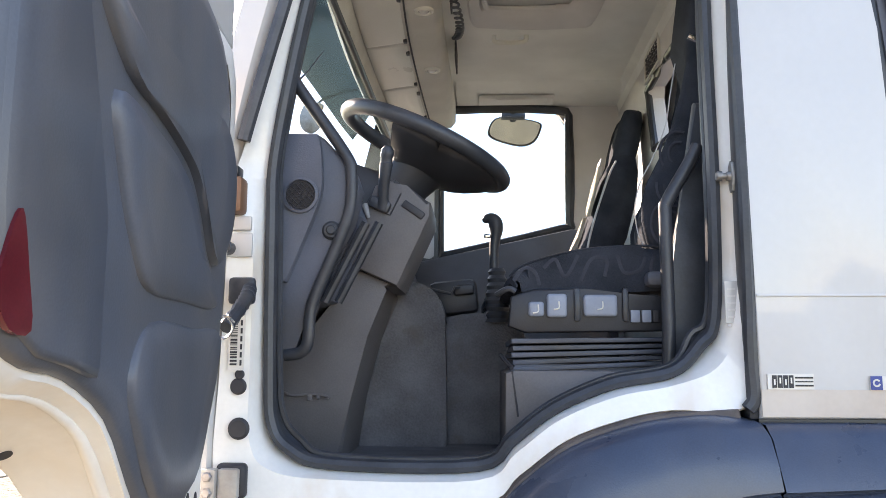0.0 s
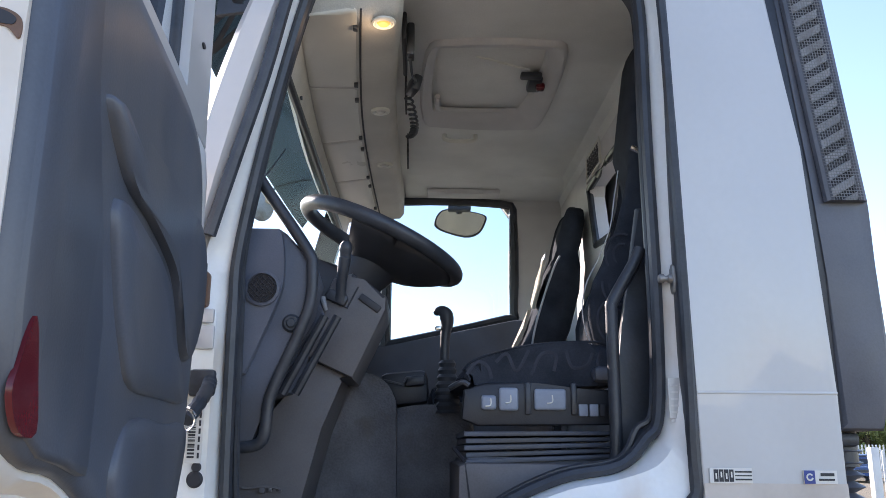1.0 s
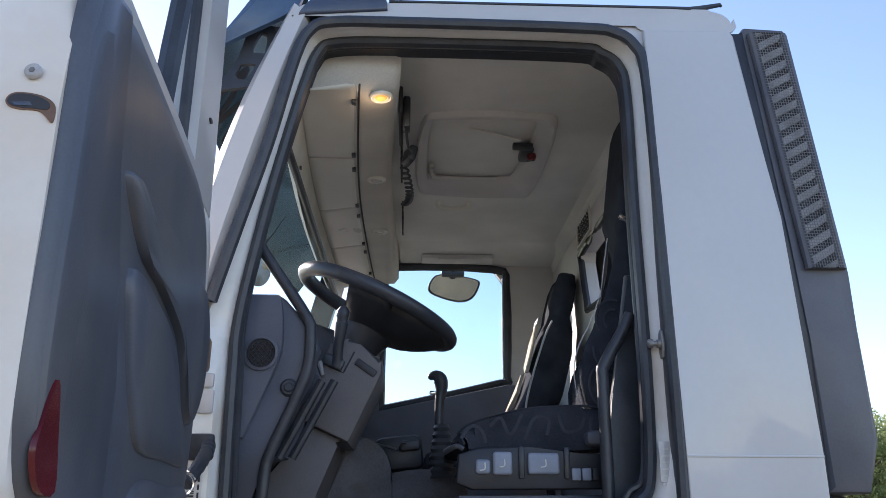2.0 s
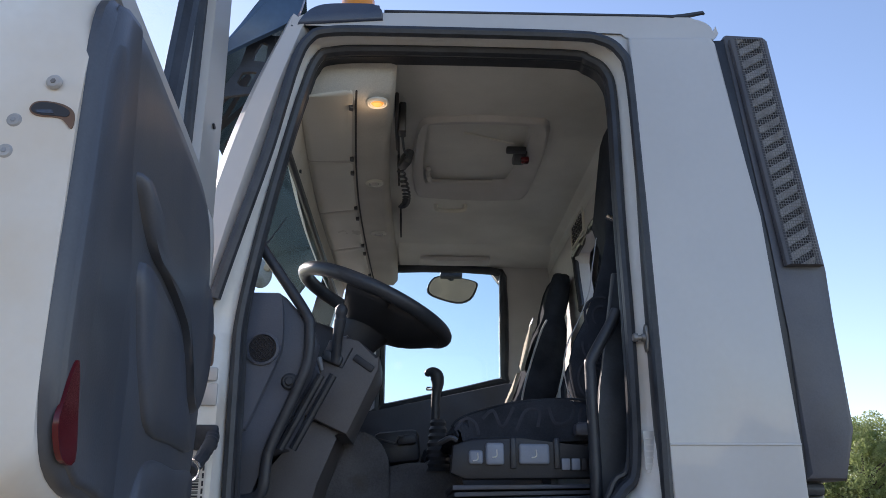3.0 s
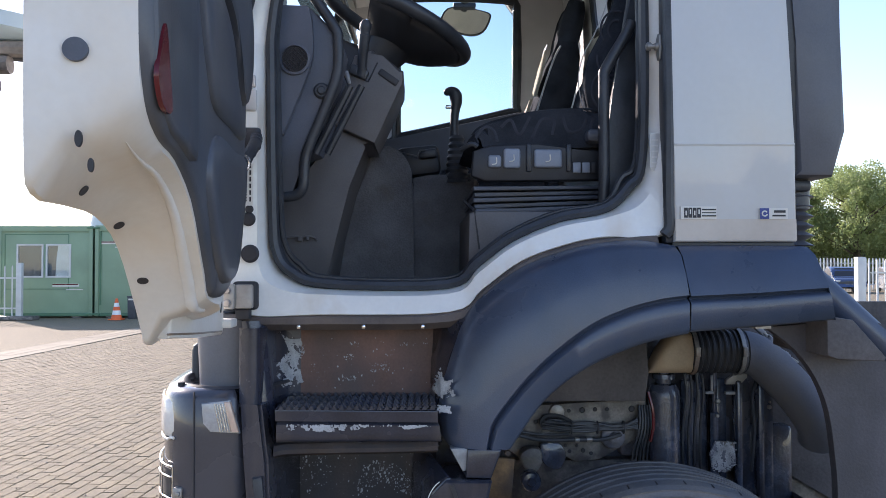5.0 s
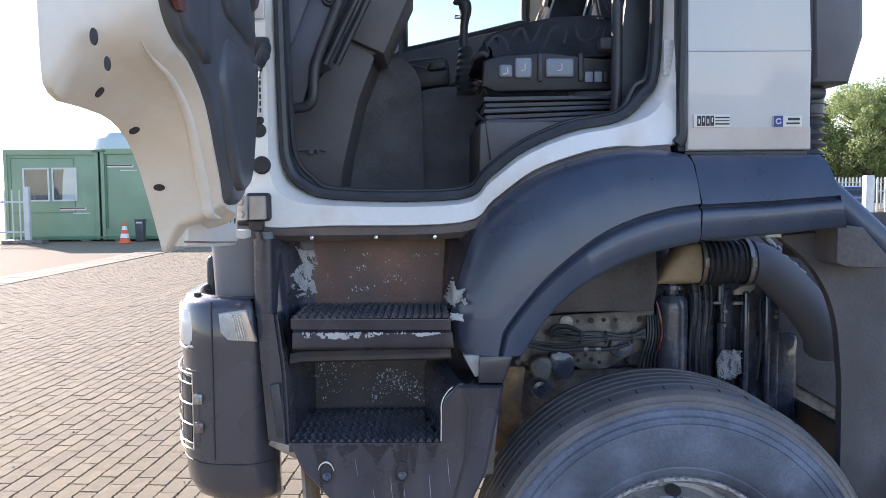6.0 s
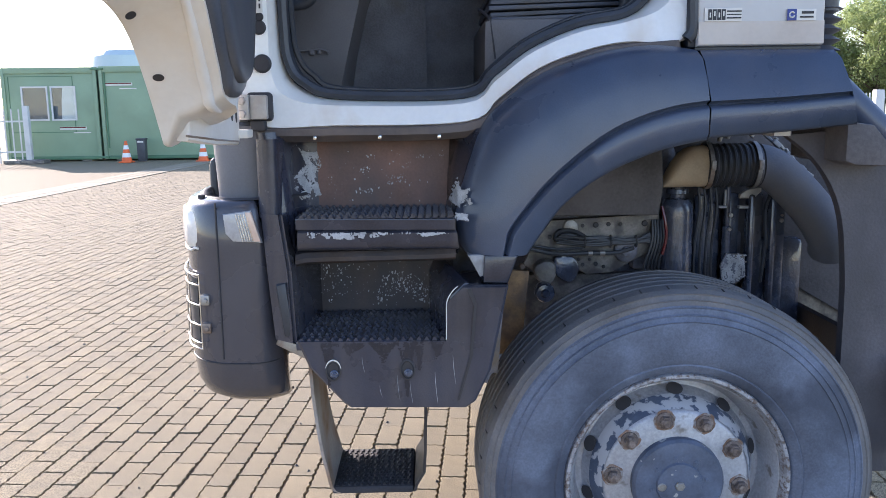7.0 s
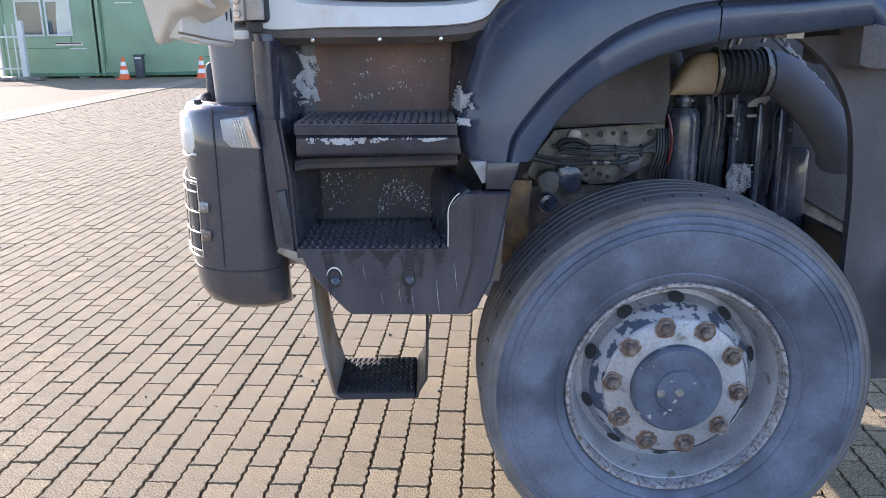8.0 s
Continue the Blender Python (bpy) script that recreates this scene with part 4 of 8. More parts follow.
# Column shroud: upper housing, lower leg cover.
ax = Vector((0.912, 0, -0.410))
bm = B()
prism(bm, [(-0.072, 2.112), (-0.060, 2.150), (-0.011, 2.165), (0.013, 2.140), (0.077, 2.106), (0.076, 2.072), (-0.003, 1.899), (-0.121, 1.953)], 0.345, 0.60, bevel=0.010)
column = part("steering_column", bm, COLUMN, truck, "dark grey steering column shroud")
bm = B()
box(bm, (0.035, 0.344, 2.087), (0.062, 0.008, 0.019), 0.004, (0, 35, 0))
part("column_slot", bm, INK, column)
bm = B()
tube(bm, [(0.004, 0.3445, 2.128), (-0.022, 0.3445, 2.074), (-0.060, 0.3445, 2.090)], 0.0022, 5)
part("switch_seam", bm, INK, column)
bm = B()
prism(bm, [(-0.112, 1.950), (-0.004, 1.902), (-0.040, 1.905), (-0.077, 1.779), (-0.114, 1.632), (-0.135, 1.49), (-0.352, 1.49), (-0.345, 1.66), (-0.286, 1.718), (-0.209, 1.805)], 0.37, 0.66, bevel=0.012)
part("column_leg", bm, COLUMN, truck, "broad grey lower column cover")
bm = B()
prism(bm, curve2([(-0.17, 1.45), (-0.13, 1.75), (-0.07, 1.91), (-0.01, 1.945), (0.055, 1.925), (0.092, 1.875), (0.10, 1.79), (0.105, 1.45)], 4), 0.66, 1.25, bevel=0.03, seg=3)
tunnel = part("engine_tunnel", bm, CARPET, truck, "dark carpeted engine tunnel", smooth=60)
bm = B()
prism(bm, curve2([(0.06, 1.45), (0.075, 1.80), (0.12, 1.850), (0.24, 1.856), (0.32, 1.83), (0.34, 1.45)], 4), 0.74, 1.28, bevel=0.03, seg=3)
part("tunnel_step", bm, CARPET, tunnel, smooth=60)
bm = B()
box(bm, (0.12, 0.80, 1.905), (0.14, 0.12, 0.10), 0.02, (0, -6, 0))
box(bm, (0.15, 0.74, 1.925), (0.06, 0.05, 0.03), 0.008, (0, -6, 0))
tube(bm, [(0.055, 0.70, 1.925), (0.115, 0.69, 1.910), (0.125, 0.69, 1.930), (0.14, 0.69, 1.930)], 0.004, 6)
part("parking_brake_console", bm, PADBLACK, truck)
bm = B()
box(bm, (-0.212, 0.362, 1.632), (0.014, 0.012, 0.014), 0.003)
box(bm, (-0.192, 0.362, 1.634), (0.010, 0.012, 0.012), 0.003)
tube(bm, smooth_path([(-0.275, 0.362, 1.645), (-0.255, 0.360, 1.637), (-0.225, 0.360, 1.639), (-0.19, 0.360, 1.640), (-0.168, 0.362, 1.634), (-0.170, 0.362, 1.629)], 5), 0.0032, 6)
part("pedal_bracket", bm, COLUMN, truck)

HUBC = Vector((0.052, 0.505, 2.285))
wx, wy = ax.normalized(), Vector((0, 1, 0))
wn_ = wx.cross(wy).normalized()
if wn_.z < 0:
    wn_ = -wn_
bm = B()
tube(bm, [HUBC + 0.225 * (math.cos(a) * wx + math.sin(a) * wy) for a in np.linspace(0, math.tau, 64, endpoint=False)], 0.0205, 12, closed=True, up=wn_)
wheel_s = part("steering_wheel", bm, RUBBER, truck, "large black steering wheel, worn shiny on top")
bm = B()
hubpts = []
for d, rx, ry, off in ((-0.165, 0.062, 0.075, -0.014), (-0.12, 0.068, 0.080, -0.010), (-0.085, 0.076, 0.088, 0.000), (-0.060, 0.085, 0.09, 0.012), (-0.050, 0.0005, 0.0005, 0.012)):
    hubpts.append([HUBC + d * wn_ + (off + rx * math.cos(a)) * wx + ry * math.sin(a) * wy for a in np.linspace(0, math.tau, 36, endpoint=False)])
loft(bm, hubpts, closed=True)
part("wheel_boss", bm, PADBLACK, wheel_s, smooth=60)
# broad pad that joins hub and rim, with a slot along the near side
bm = B()
rows = []
for u in (-0.062, -0.058, -0.045, -0.02, 0.02, 0.05, 0.06, 0.10, 0.13, 0.14, 0.17, 0.195, 0.213):
    far = math.sqrt(max(0.218 ** 2 - u * u, 0.0))
    near = min(far, 0.178) if 0.055 < u < 0.135 else far
    dish = -0.062 * max(0.0, 1 - max(0.0, (u - 0.06) / 0.16) ** 1.6) * (0.75 if u < -0.05 else 1.0)
    rows.append([HUBC + (dish * (1 - abs(q) ** 2.4) - 0.006) * wn_ + u * wx + (q * (near if q < 0 else far)) * wy for q in (-1, -0.92, -0.75, -0.5, -0.25, 0, 0.25, 0.5, 0.75, 0.92, 1)])
loft(bm, rows, thick=0.016, inward=-wn_)
part("wheel_pad", bm, PADBLACK, wheel_s, smooth=60)
# stalk with a thick grip, on a square foot
bm = B()
tube(bm, [(-0.040, 0.345, 2.095), (-0.038, 0.335, 2.112), (-0.036, 0.325, 2.140), (-0.032, 0.318, 2.175), (-0.029, 0.314, 2.196), (-0.029, 0.314, 2.199), (-0.028, 0.312, 2.210), (-0.028, 0.312, 2.213), (-0.026, 0.310, 2.228), (-0.025, 0.309, 2.238)],
     [0.020, 0.013, 0.0135, 0.015, 0.0165, 0.0145, 0.0145, 0.0165, 0.0160, 0.009], 16)
part("indicator_stalk", bm, RUBBER, column, "black indicator stalk with a thick grip")
bm = B()
box(bm, (-0.048, 0.345, 2.100), (0.056, 0.03, 0.030), 0.008, (0, 24, 0))
part("stalk_foot", bm, RUBBER, column)
bm = B()
tube(bm, smooth_path([(-0.083, 0.335, 2.098), (-0.078, 0.33, 2.082), (-0.073, 0.335, 2.066)], 4), [0.008, 0.008, 0.0075, 0.007, 0.0065, 0.006, 0.0055, 0.005, 0.004], 8)
part("ignition_key", bm, GREYMETAL, column)

bm = B()
prism(bm, [(-0.37, 2.10), (-0.13, 2.10), (-0.14, 2.27), (-0.17, 2.30), (-0.37, 2.26)], 0.88, 2.02, bevel=0.02)
part("dash_top", bm, DASH, truck, "dark top of the dashboard")
# front mirror hanging outside the far corner of the windscreen
bm = B()
lathe(bm, [(0.0001, 0.030), (0.03, 0.026), (0.048, 0.010), (0.052, -0.008), (0.046, -0.014), (0.0001, -0.014)], (-0.535, 1.80, 2.765), "y", 22)
for v in bm.verts:
    v.co.z = 2.765 + (v.co.z - 2.765) * 1.35
fm = part("front_mirror", bm, GREYMETAL, truck, "grey front mirror outside the windscreen", smooth=60)
bm = B()
tube(bm, smooth_path([(-0.535, 1.815, 2.79), (-0.50, 1.82, 2.85), (-0.40, 1.85, 2.90), (-0.30, 1.90, 2.93)], 4), 0.006, 6)
part("mirror_stem", bm, RUBBER, fm)
bm = B()
box(bm, (-0.500, 1.78, 2.80), (0.034, 0.03, 0.055), 0.012, (0, 25, 0))
part("mirror_joint", bm, BEIGE, fm)

# Grab rail inside the pillar.
bm = B()
tube(bm, smooth_path([(-0.225, 0.14, 2.36), (-0.205, 0.14, 2.325), (-0.10, 0.14, 2.175), (-0.086, 0.14, 2.13), (-0.088, 0.14, 2.05), (-0.115, 0.14, 1.97), (-0.160, 0.14, 1.86), (-0.170, 0.14, 1.82), (-0.174, 0.14, 1.76), (-0.19, 0.145, 1.738), (-0.225, 0.15, 1.732)], 5), 0.0135, 12)
part("grab_rail", bm, RUBBER, truck, "long black bent grab rail")
bm = B()
for d in (0.0, 0.03):
    tube(bm, smooth_path([(-0.06 + d, 0.20, 2.03), (-0.10 + d, 0.20, 1.95), (-0.15 + d, 0.20, 1.85)], 4), 0.010, 8)
part("wiring_harness", bm, RUBBER, truck)

# Gear lever with rubber gaiter.
bm = B()
tube(bm, smooth_path([(0.207, 0.765, 2.127), (0.216, 0.765, 2.136), (0.230, 0.765, 2.136), (0.242, 0.765, 2.124), (0.245, 0.765, 2.10), (0.241, 0.765, 2.075), (0.238, 0.765, 2.04), (0.238, 0.765, 1.95)], 3),
     [0.004, 0.009, 0.012, 0.014, 0.016, 0.018, 0.0195, 0.021, 0.022, 0.022, 0.021, 0.020, 0.019, 0.0175, 0.016, 0.0155, 0.015, 0.0145, 0.014, 0.014, 0.014, 0.014], 16)
lever = part("gear_lever", bm, RUBBER, truck, "black gear lever with a ribbed gaiter")
bm = B()
lathe(bm, [(0.020 + 0.0013 * k + 0.005 * (k % 2), 1.99 - 0.0105 * k) for k in range(16)], (0.246, 0.765, 0), "z", 20)
part("gaiter", bm, RUBBER, lever)
bm = B()
box(bm, (0.218, 0.757, 2.085), (0.02, 0.01, 0.012), 0.003)
part("lever_button", bm, CHROME, lever)


# ---- seats ----
def backrest(bm, x, y, z, half, rake, height, depth=0.13):
    """A winged backrest that narrows to a fixed headrest."""
    rows = []
    for v, hw, dp in ((0.0, 0.80, 0.9), (0.12, 0.98, 1.0), (0.35, 1.0, 1.0), (0.55, 0.92, 0.95), (0.68, 0.72, 0.80), (0.76, 0.50, 0.56), (0.82, 0.50, 0.62), (0.93, 0.48, 0.58), (0.985, 0.42, 0.42), (1.0, 0.34, 0.25)):
        cx, cz = x + rake * v * height - (0.05 * math.exp(-((v - 0.15) / 0.16) ** 2)), z + v * height
        w, d = half * hw, depth * dp
        rows.append([(cx + d * 0.5 * math.copysign(abs(math.cos(a)) ** 0.6, math.cos(a)) - (0.02 if abs(math.sin(a)) > 0.8 else 0), y + w * math.copysign(abs(math.sin(a)) ** 0.6, math.sin(a)), cz) for a in np.linspace(0, math.tau, 24, endpoint=False)])
    loft(bm, rows, closed=True)
    for row, flip in ((rows[0], 1), (rows[-1], -1)):
        bm.faces.new([bm.verts.new(p) for p in row][::flip])
    bmesh.ops.remove_doubles(bm, verts=bm.verts, dist=0.0005)
    return bm


seat = part("driver_seat", box(B(), (0.46, 0.50, 1.60), (0.40, 0.40, 0.20), 0.02), RUBBER, truck, "dark cloth driver's seat on an air-sprung base")
bm = B()
prism(bm, curve2([(0.262, 1.885), (0.285, 1.93), (0.34, 1.953), (0.45, 1.978), (0.60, 1.985), (0.66, 1.95), (0.66, 1.89), (0.45, 1.878)], 4, True), 0.275, 0.76, bevel=0.03, seg=3)
cushion = part("cushion", bm, CLOTH, seat, "dark patterned cloth seat cushion")
bm = B()
for k, path in enumerate(([(0.275, 1.905), (0.30, 1.935), (0.325, 1.925), (0.335, 1.895)], [(0.345, 1.935), (0.372, 1.955), (0.395, 1.915), (0.425, 1.965)], [(0.43, 1.905), (0.455, 1.955), (0.49, 1.955), (0.485, 1.915)], [(0.515, 1.965), (0.53, 1.925), (0.565, 1.930), (0.58, 1.96)], [(0.60, 1.965), (0.592, 1.93), (0.615, 1.905)])):
    tube(bm, smooth_path([(a, 0.2745, b) for a, b in path], 6), 0.0042, 6, flat=0.25)
parts("woven_loop", bm, SWIRL, cushion)
bm = B()
tube(bm, smooth_path([(0.266, 0.283, 1.915), (0.287, 0.283, 1.936), (0.34, 0.283, 1.957), (0.45, 0.283, 1.981), (0.60, 0.283, 1.987), (0.65, 0.283, 1.965)], 5), 0.0028, 6)
part("piping", bm, CLOTH, cushion)
bm = B()
rows = []
for z, xf, hw in ((1.93, 0.640, 0.20), (1.965, 0.600, 0.225), (2.00, 0.574, 0.24), (2.05, 0.562, 0.25), (2.09, 0.562, 0.25), (2.14, 0.576, 0.25), (2.20, 0.608, 0.245), (2.28, 0.642, 0.235), (2.36, 0.668, 0.215), (2.45, 0.694, 0.185), (2.54, 0.712, 0.16), (2.64, 0.726, 0.15), (2.74, 0.740, 0.145), (2.82, 0.752, 0.13), (2.86, 0.765, 0.10)):
    xb = max(xf + 0.07, min(0.83, xf + 0.15))
    cx, d = (xf + xb) / 2, (xb - xf) / 2
    rows.append([(cx + d * math.copysign(abs(math.cos(a)) ** 0.34, math.cos(a)) + ((0.05 * max(0.0, 1 - abs(math.sin(a)) * 1.15) if z < 2.5 else 0) + 0.075 * max(0.0, math.sin(a)) ** 0.5 if math.cos(a) < 0 else 0), 0.53 + hw * math.copysign(abs(math.sin(a)) ** 0.40, math.sin(a)), z) for a in np.linspace(0, math.tau, 36, endpoint=False)])
loft(bm, rows, closed=True)
bm.faces.new([bm.verts.new(p) for p in rows[-1]])
bmesh.ops.remove_doubles(bm, verts=bm.verts, dist=0.0005)
back = part("backrest", bm, CLOTH, seat, "dark patterned cloth backrest", smooth=60)
bm = B()
tube(bm, smooth_path([(0.602, 0.297, 1.955), (0.572, 0.288, 2.00), (0.560, 0.279, 2.05), (0.561, 0.279, 2.09), (0.575, 0.279, 2.14), (0.607, 0.284, 2.20), (0.640, 0.294, 2.28), (0.658, 0.314, 2.36), (0.680, 0.345, 2.45)], 5), 0.0015, 6)
part("piping", bm, PIPING, back, "pale piping along the bolster")
bm = B()
for k, (cx, cz, r, t) in enumerate(((0.640, 2.035, 0.050, 0.6), (0.650, 2.125, 0.040, 2.9), (0.665, 2.205, 0.046, 1.2), (0.690, 2.285, 0.038, 3.8))):
    for q in (1.0, 0.55):
        tube(bm, [(cx + (r * q - 0.002 * a) * math.cos(a + t), 0.2765 + 0.20 * max(0.0, cz - 2.16) + 0.25 * max(0.0, cz - 2.24), cz + 1.25 * (r * q - 0.002 * a) * math.sin(a + t)) for a in np.linspace(0, 4.4, 24)], 0.0030, 6, flat=0.25)
parts("woven_loop", bm, SWIRL, back)
bm = B()
box(bm, (0.728, 0.47, 2.60), (0.006, 0.10, 0.030), 0, (0, 4, 0))
part("badge_bar", bm, GREYPAD, back)
# control panel on the seat base
bm = B()
prism(bm, [(0.262, 1.80), (0.268, 1.868), (0.32, 1.885), (0.44, 1.885), (0.55, 1.872), (0.655, 1.870), (0.66, 1.79), (0.30, 1.785)], 0.255, 0.30, bevel=0.008)
panel = part("control_panel", bm, PADBLACK, seat, "dark seat control panel with grey buttons")
for cx, cz, w, h in ((0.325, 1.838, 0.036, 0.034), (0.372, 1.846, 0.046, 0.054), (0.470, 1.846, 0.076, 0.050)):
    bm = B()
    box(bm, (cx, 0.250, cz), (w, 0.016, h), 0.009, seg=3)
    btn = part("seat_button", bm, GREYPAD, panel)
    bm = B()
    tube(bm, smooth_path([(cx + 0.004, 0.241, cz + 0.010), (cx + 0.004, 0.241, cz - 0.006), (cx - 0.008, 0.241, cz - 0.009)], 3), 0.0018, 5)
    part("seat_symbol", bm, PAPER, btn)
for cx in (0.418, 0.527):
    bm = B()
    box(bm, (cx, 0.254, 1.848), (0.014, 0.014, 0.075), 0.004)
    part("panel_rib", bm, RUBBER, panel)
for k, (cx, mm) in enumerate(((0.548, GREYPAD), (0.573, GREYPAD), (0.594, INK))):
    bm = B()
    box(bm, (cx, 0.252, 1.822), (0.021 if k < 2 else 0.014, 0.010, 0.028), 0.002)
    part("rocker_switch", bm, mm, panel)
for k in range(5):
    bm = B()
    prism(bm, [(0.268 + 0.004 * (k % 2), 1.772 - 0.016 * k), (0.65, 1.776 - 0.013 * k), (0.65, 1.766 - 0.013 * k), (0.268 + 0.004 * (k % 2), 1.760 - 0.016 * k)], 0.262 + 0.010 * (k % 2), 0.68, bevel=0.004)
    part("bellows_fold", bm, DASH, seat)
bm = B()
box(bm, (0.46, 0.30, 1.705), (0.37, 0.05, 0.02), 0.005)
part("base_rail", bm, DASH, seat)
bm = B()
prism(bm, [(0.250, 1.49), (0.253, 1.695), (0.272, 1.702), (0.66, 1.70), (0.66, 1.49)], 0.21, 0.70, bevel=0.008)
part("seat_box", bm, COLUMN, seat, "grey box under the seat")
bm = B()
tube(bm, [(0.268, 0.212, 1.70), (0.280, 0.209, 1.60)], 0.0025, 5)
tube(bm, [(0.245, 0.30, 1.735), (0.268, 0.24, 1.705)], 0.005, 6)
part("base_edge", bm, INK, seat)
bm = B()
tube(bm, smooth_path([(0.235, 0.27, 1.872), (0.262, 0.25, 1.885), (0.278, 0.25, 1.878)], 3), 0.007, 8)
part("seat_lever", bm, RUBBER, seat)
bm = B()
box(bm, (0.60, 0.24, 1.905), (0.06, 0.05, 0.035), 0.012)
box(bm, (0.66, 0.22, 1.95), (0.05, 0.04, 0.09), 0.015)
part("side_bolster", bm, DASH, seat)

# dark inner trim of the rear pillar
bm = B()
prism(bm, [(0.58, 1.50), (0.84, 1.50), (0.84, 2.30), (0.68, 2.30), (0.63, 2.0), (0.60, 1.76)], 0.185, 0.21, bevel=0.006)
part("pillar_trim", bm, RUBBER, truck, "dark trim inside the rear pillar")
# bar at the rear pillar and seat belt
bm = B()
tube(bm, smooth_path([(0.597, 0.15, 1.70), (0.600, 0.15, 1.80), (0.600, 0.15, 2.03), (0.605, 0.15, 2.065), (0.655, 0.15, 2.15), (0.675, 0.15, 2.19)], 5), 0.0145, 12)
part("grab_bar", bm, RUBBER, truck, "dark upright grab bar beside the seat")
bm = B()
box(bm, (0.700, 0.165, 2.44), (0.03, 0.02, 0.012), 0.003)
tube(bm, [(0.67, 0.17, 2.45), (0.69, 0.17, 2.44)], 0.007, 8)
part("belt_anchor", bm, CHROME, truck)

pseat = part("passenger_seat", box(B(), (0.46, 1.56, 1.67), (0.40, 0.42, 0.36), 0.02), RUBBER, truck, "dark cloth passenger seat with patches of sunlight put on in pale cloth")
bm = B()
backrest(bm, 0.61, 1.56, 1.90, 0.225, 0.235, 0.79, 0.16)
pback = part("backrest", bm, CLOTH, pseat, "dark cloth backrest")
bm = B()
box(bm, (0.42, 1.56, 1.90), (0.44, 0.45, 0.12), 0.04)
part("cushion", bm, CLOTH, pseat)
# two patches of sunlight on the backrest, made as pale raised panels
for quad in (((1.42, 2.26), (1.40, 2.34), (1.44, 2.46), (1.53, 2.40), (1.53, 2.30)), ((1.60, 2.12), (1.55, 2.20), (1.57, 2.28), (1.66, 2.20), (1.68, 2.12))):
    bm = B()
    outline = [(0.600 + 0.235 * (z - 1.90) - 0.076 - 0.05 * math.exp(-(((z - 1.90) / 0.79 - 0.15) / 0.16) ** 2), y, z) for y, z in quad]
    loft(bm, [outline, [(x - 0.010, y, z) for x, y, z in outline], [(x - 0.014, 1.53 + (y - 1.53) * 0.96, 2.3 + (z - 2.3) * 0.97) for x, y, z in outline]], closed=True)
    bm.faces.new([bm.verts.new((x - 0.014, 1.53 + (y - 1.53) * 0.96, 2.3 + (z - 2.3) * 0.97)) for x, y, z in outline])
    part("seat_insert", bm, SUNPATCH, pback, "pale panel shaped as a patch of sunlight")
bm = B()
tube(bm, smooth_path([(0.575, 1.34, 2.06), (0.590, 1.335, 2.16), (0.625, 1.335, 2.28), (0.668, 1.345, 2.40), (0.700, 1.38, 2.46)], 5), 0.004, 6)
part("piping", bm, PIPING, pback)
bm = B()
box(bm, (0.655, 1.50, 2.475), (0.004, 0.10, 0.030), 0, (0, 14, 0))
part("badge_bar", bm, GREYPAD, pback)

# kerb mirror outside the passenger window
bm = B()
kerb = curve2([(0.235, 2.86), (0.27, 2.925), (0.36, 2.93), (0.49, 2.905), (0.505, 2.87), (0.475, 2.805), (0.40, 2.785), (0.27, 2.82)], 3, True)
loft(bm, [xz(kerb, 2.36), xz([(0.37 + (x - 0.37) * 1.02, 2.86 + (z - 2.86) * 1.02) for x, z in kerb], 2.38), xz([(0.37 + (x - 0.37) * 0.8, 2.87 + (z - 2.86) * 0.8) for x, z in kerb], 2.44), xz([(0.37 + (x - 0.37) * 0.01, 2.87) for x, z in kerb], 2.46)], closed=True)
def face_down(bm):
    """Leans the mirror so that it looks down at the paving."""
    for v in bm.verts:
        s = (2.935 - v.co.z) * 1.6
        v.co.z += s * (v.co.z - 1.7) / 4.0
        v.co.y += s


face_down(bm)
km = part("kerb_mirror", bm, RUBBER, truck, "rounded kerb mirror outside the passenger window", smooth=60)
bm = B()
inner_k = [(0.37 + (x - 0.37) * 0.94, 2.86 + (z - 2.86) * 0.93) for x, z in kerb]
bm.faces.new([bm.verts.new((x, 2.362 + (z - 2.86) * -0.04, z)) for x, z in inner_k])
face_down(bm)
part("mirror_pane", bm, MIRROR, km)
bm = B()
tube(bm, [(0.36, 2.40, 2.93), (0.36, 2.30, 3.0), (0.34, 2.19, 2.98)], 0.02, 8)
box(bm, (0.36, 2.38, 2.94), (0.12, 0.06, 0.03), 0.008)
part("mirror_stay", bm, RUBBER, km)

# ---- truck: rear side panel and air intake ----
bm = B()
pan = [(0.735, 1.612), (1.034, 1.613), (1.030, 1.846), (1.004, 2.39), (0.944, 2.872), (0.934, 2.889), (0.716, 2.885), (0.728, 2.44), (0.735, 1.9)]
prism(bm, pan, 0.0, 0.06, bevel=0.008, seg=3)
panel_w = part("side_panel", bm, WHITE, truck, "white cab side panel, slightly dusty")
bm = B()
prism(bm, [(0.737, 1.846), (1.030, 1.847), (1.030, 1.852), (0.737, 1.851)], -0.003, 0.01, bevel=0.0015)
part("panel_crease", bm, WHITE, panel_w)
# beige reflection along the panel's foot, put into its paint colour
bm = B()
prism(bm, [(0.738, 1.616), (1.033, 1.616), (1.032, 1.668), (0.738, 1.668)], -0.0015, 0.01)
part("panel_foot", bm, TANFOOT, panel_w)
bm = B()
box(bm, (0.793, -0.003, 1.683), (0.087, 0.003, 0.030), 0)
sign = part("sticker", bm, PAPER, panel_w, "small white sticker with black blocks")
bm = B()
for k in range(4):
    box(bm, (0.762 + 0.0105 * k, -0.0052, 1.683), (0.0088, 0.001, 0.024), 0)
for k in (-1, 0, 1):
    box(bm, (0.818, -0.0052, 1.683 + 0.0075 * k), (0.034, 0.001, 0.0022 + (0.001 if k else 0)), 0)
part("block", bm, INK, sign)
bm = B()
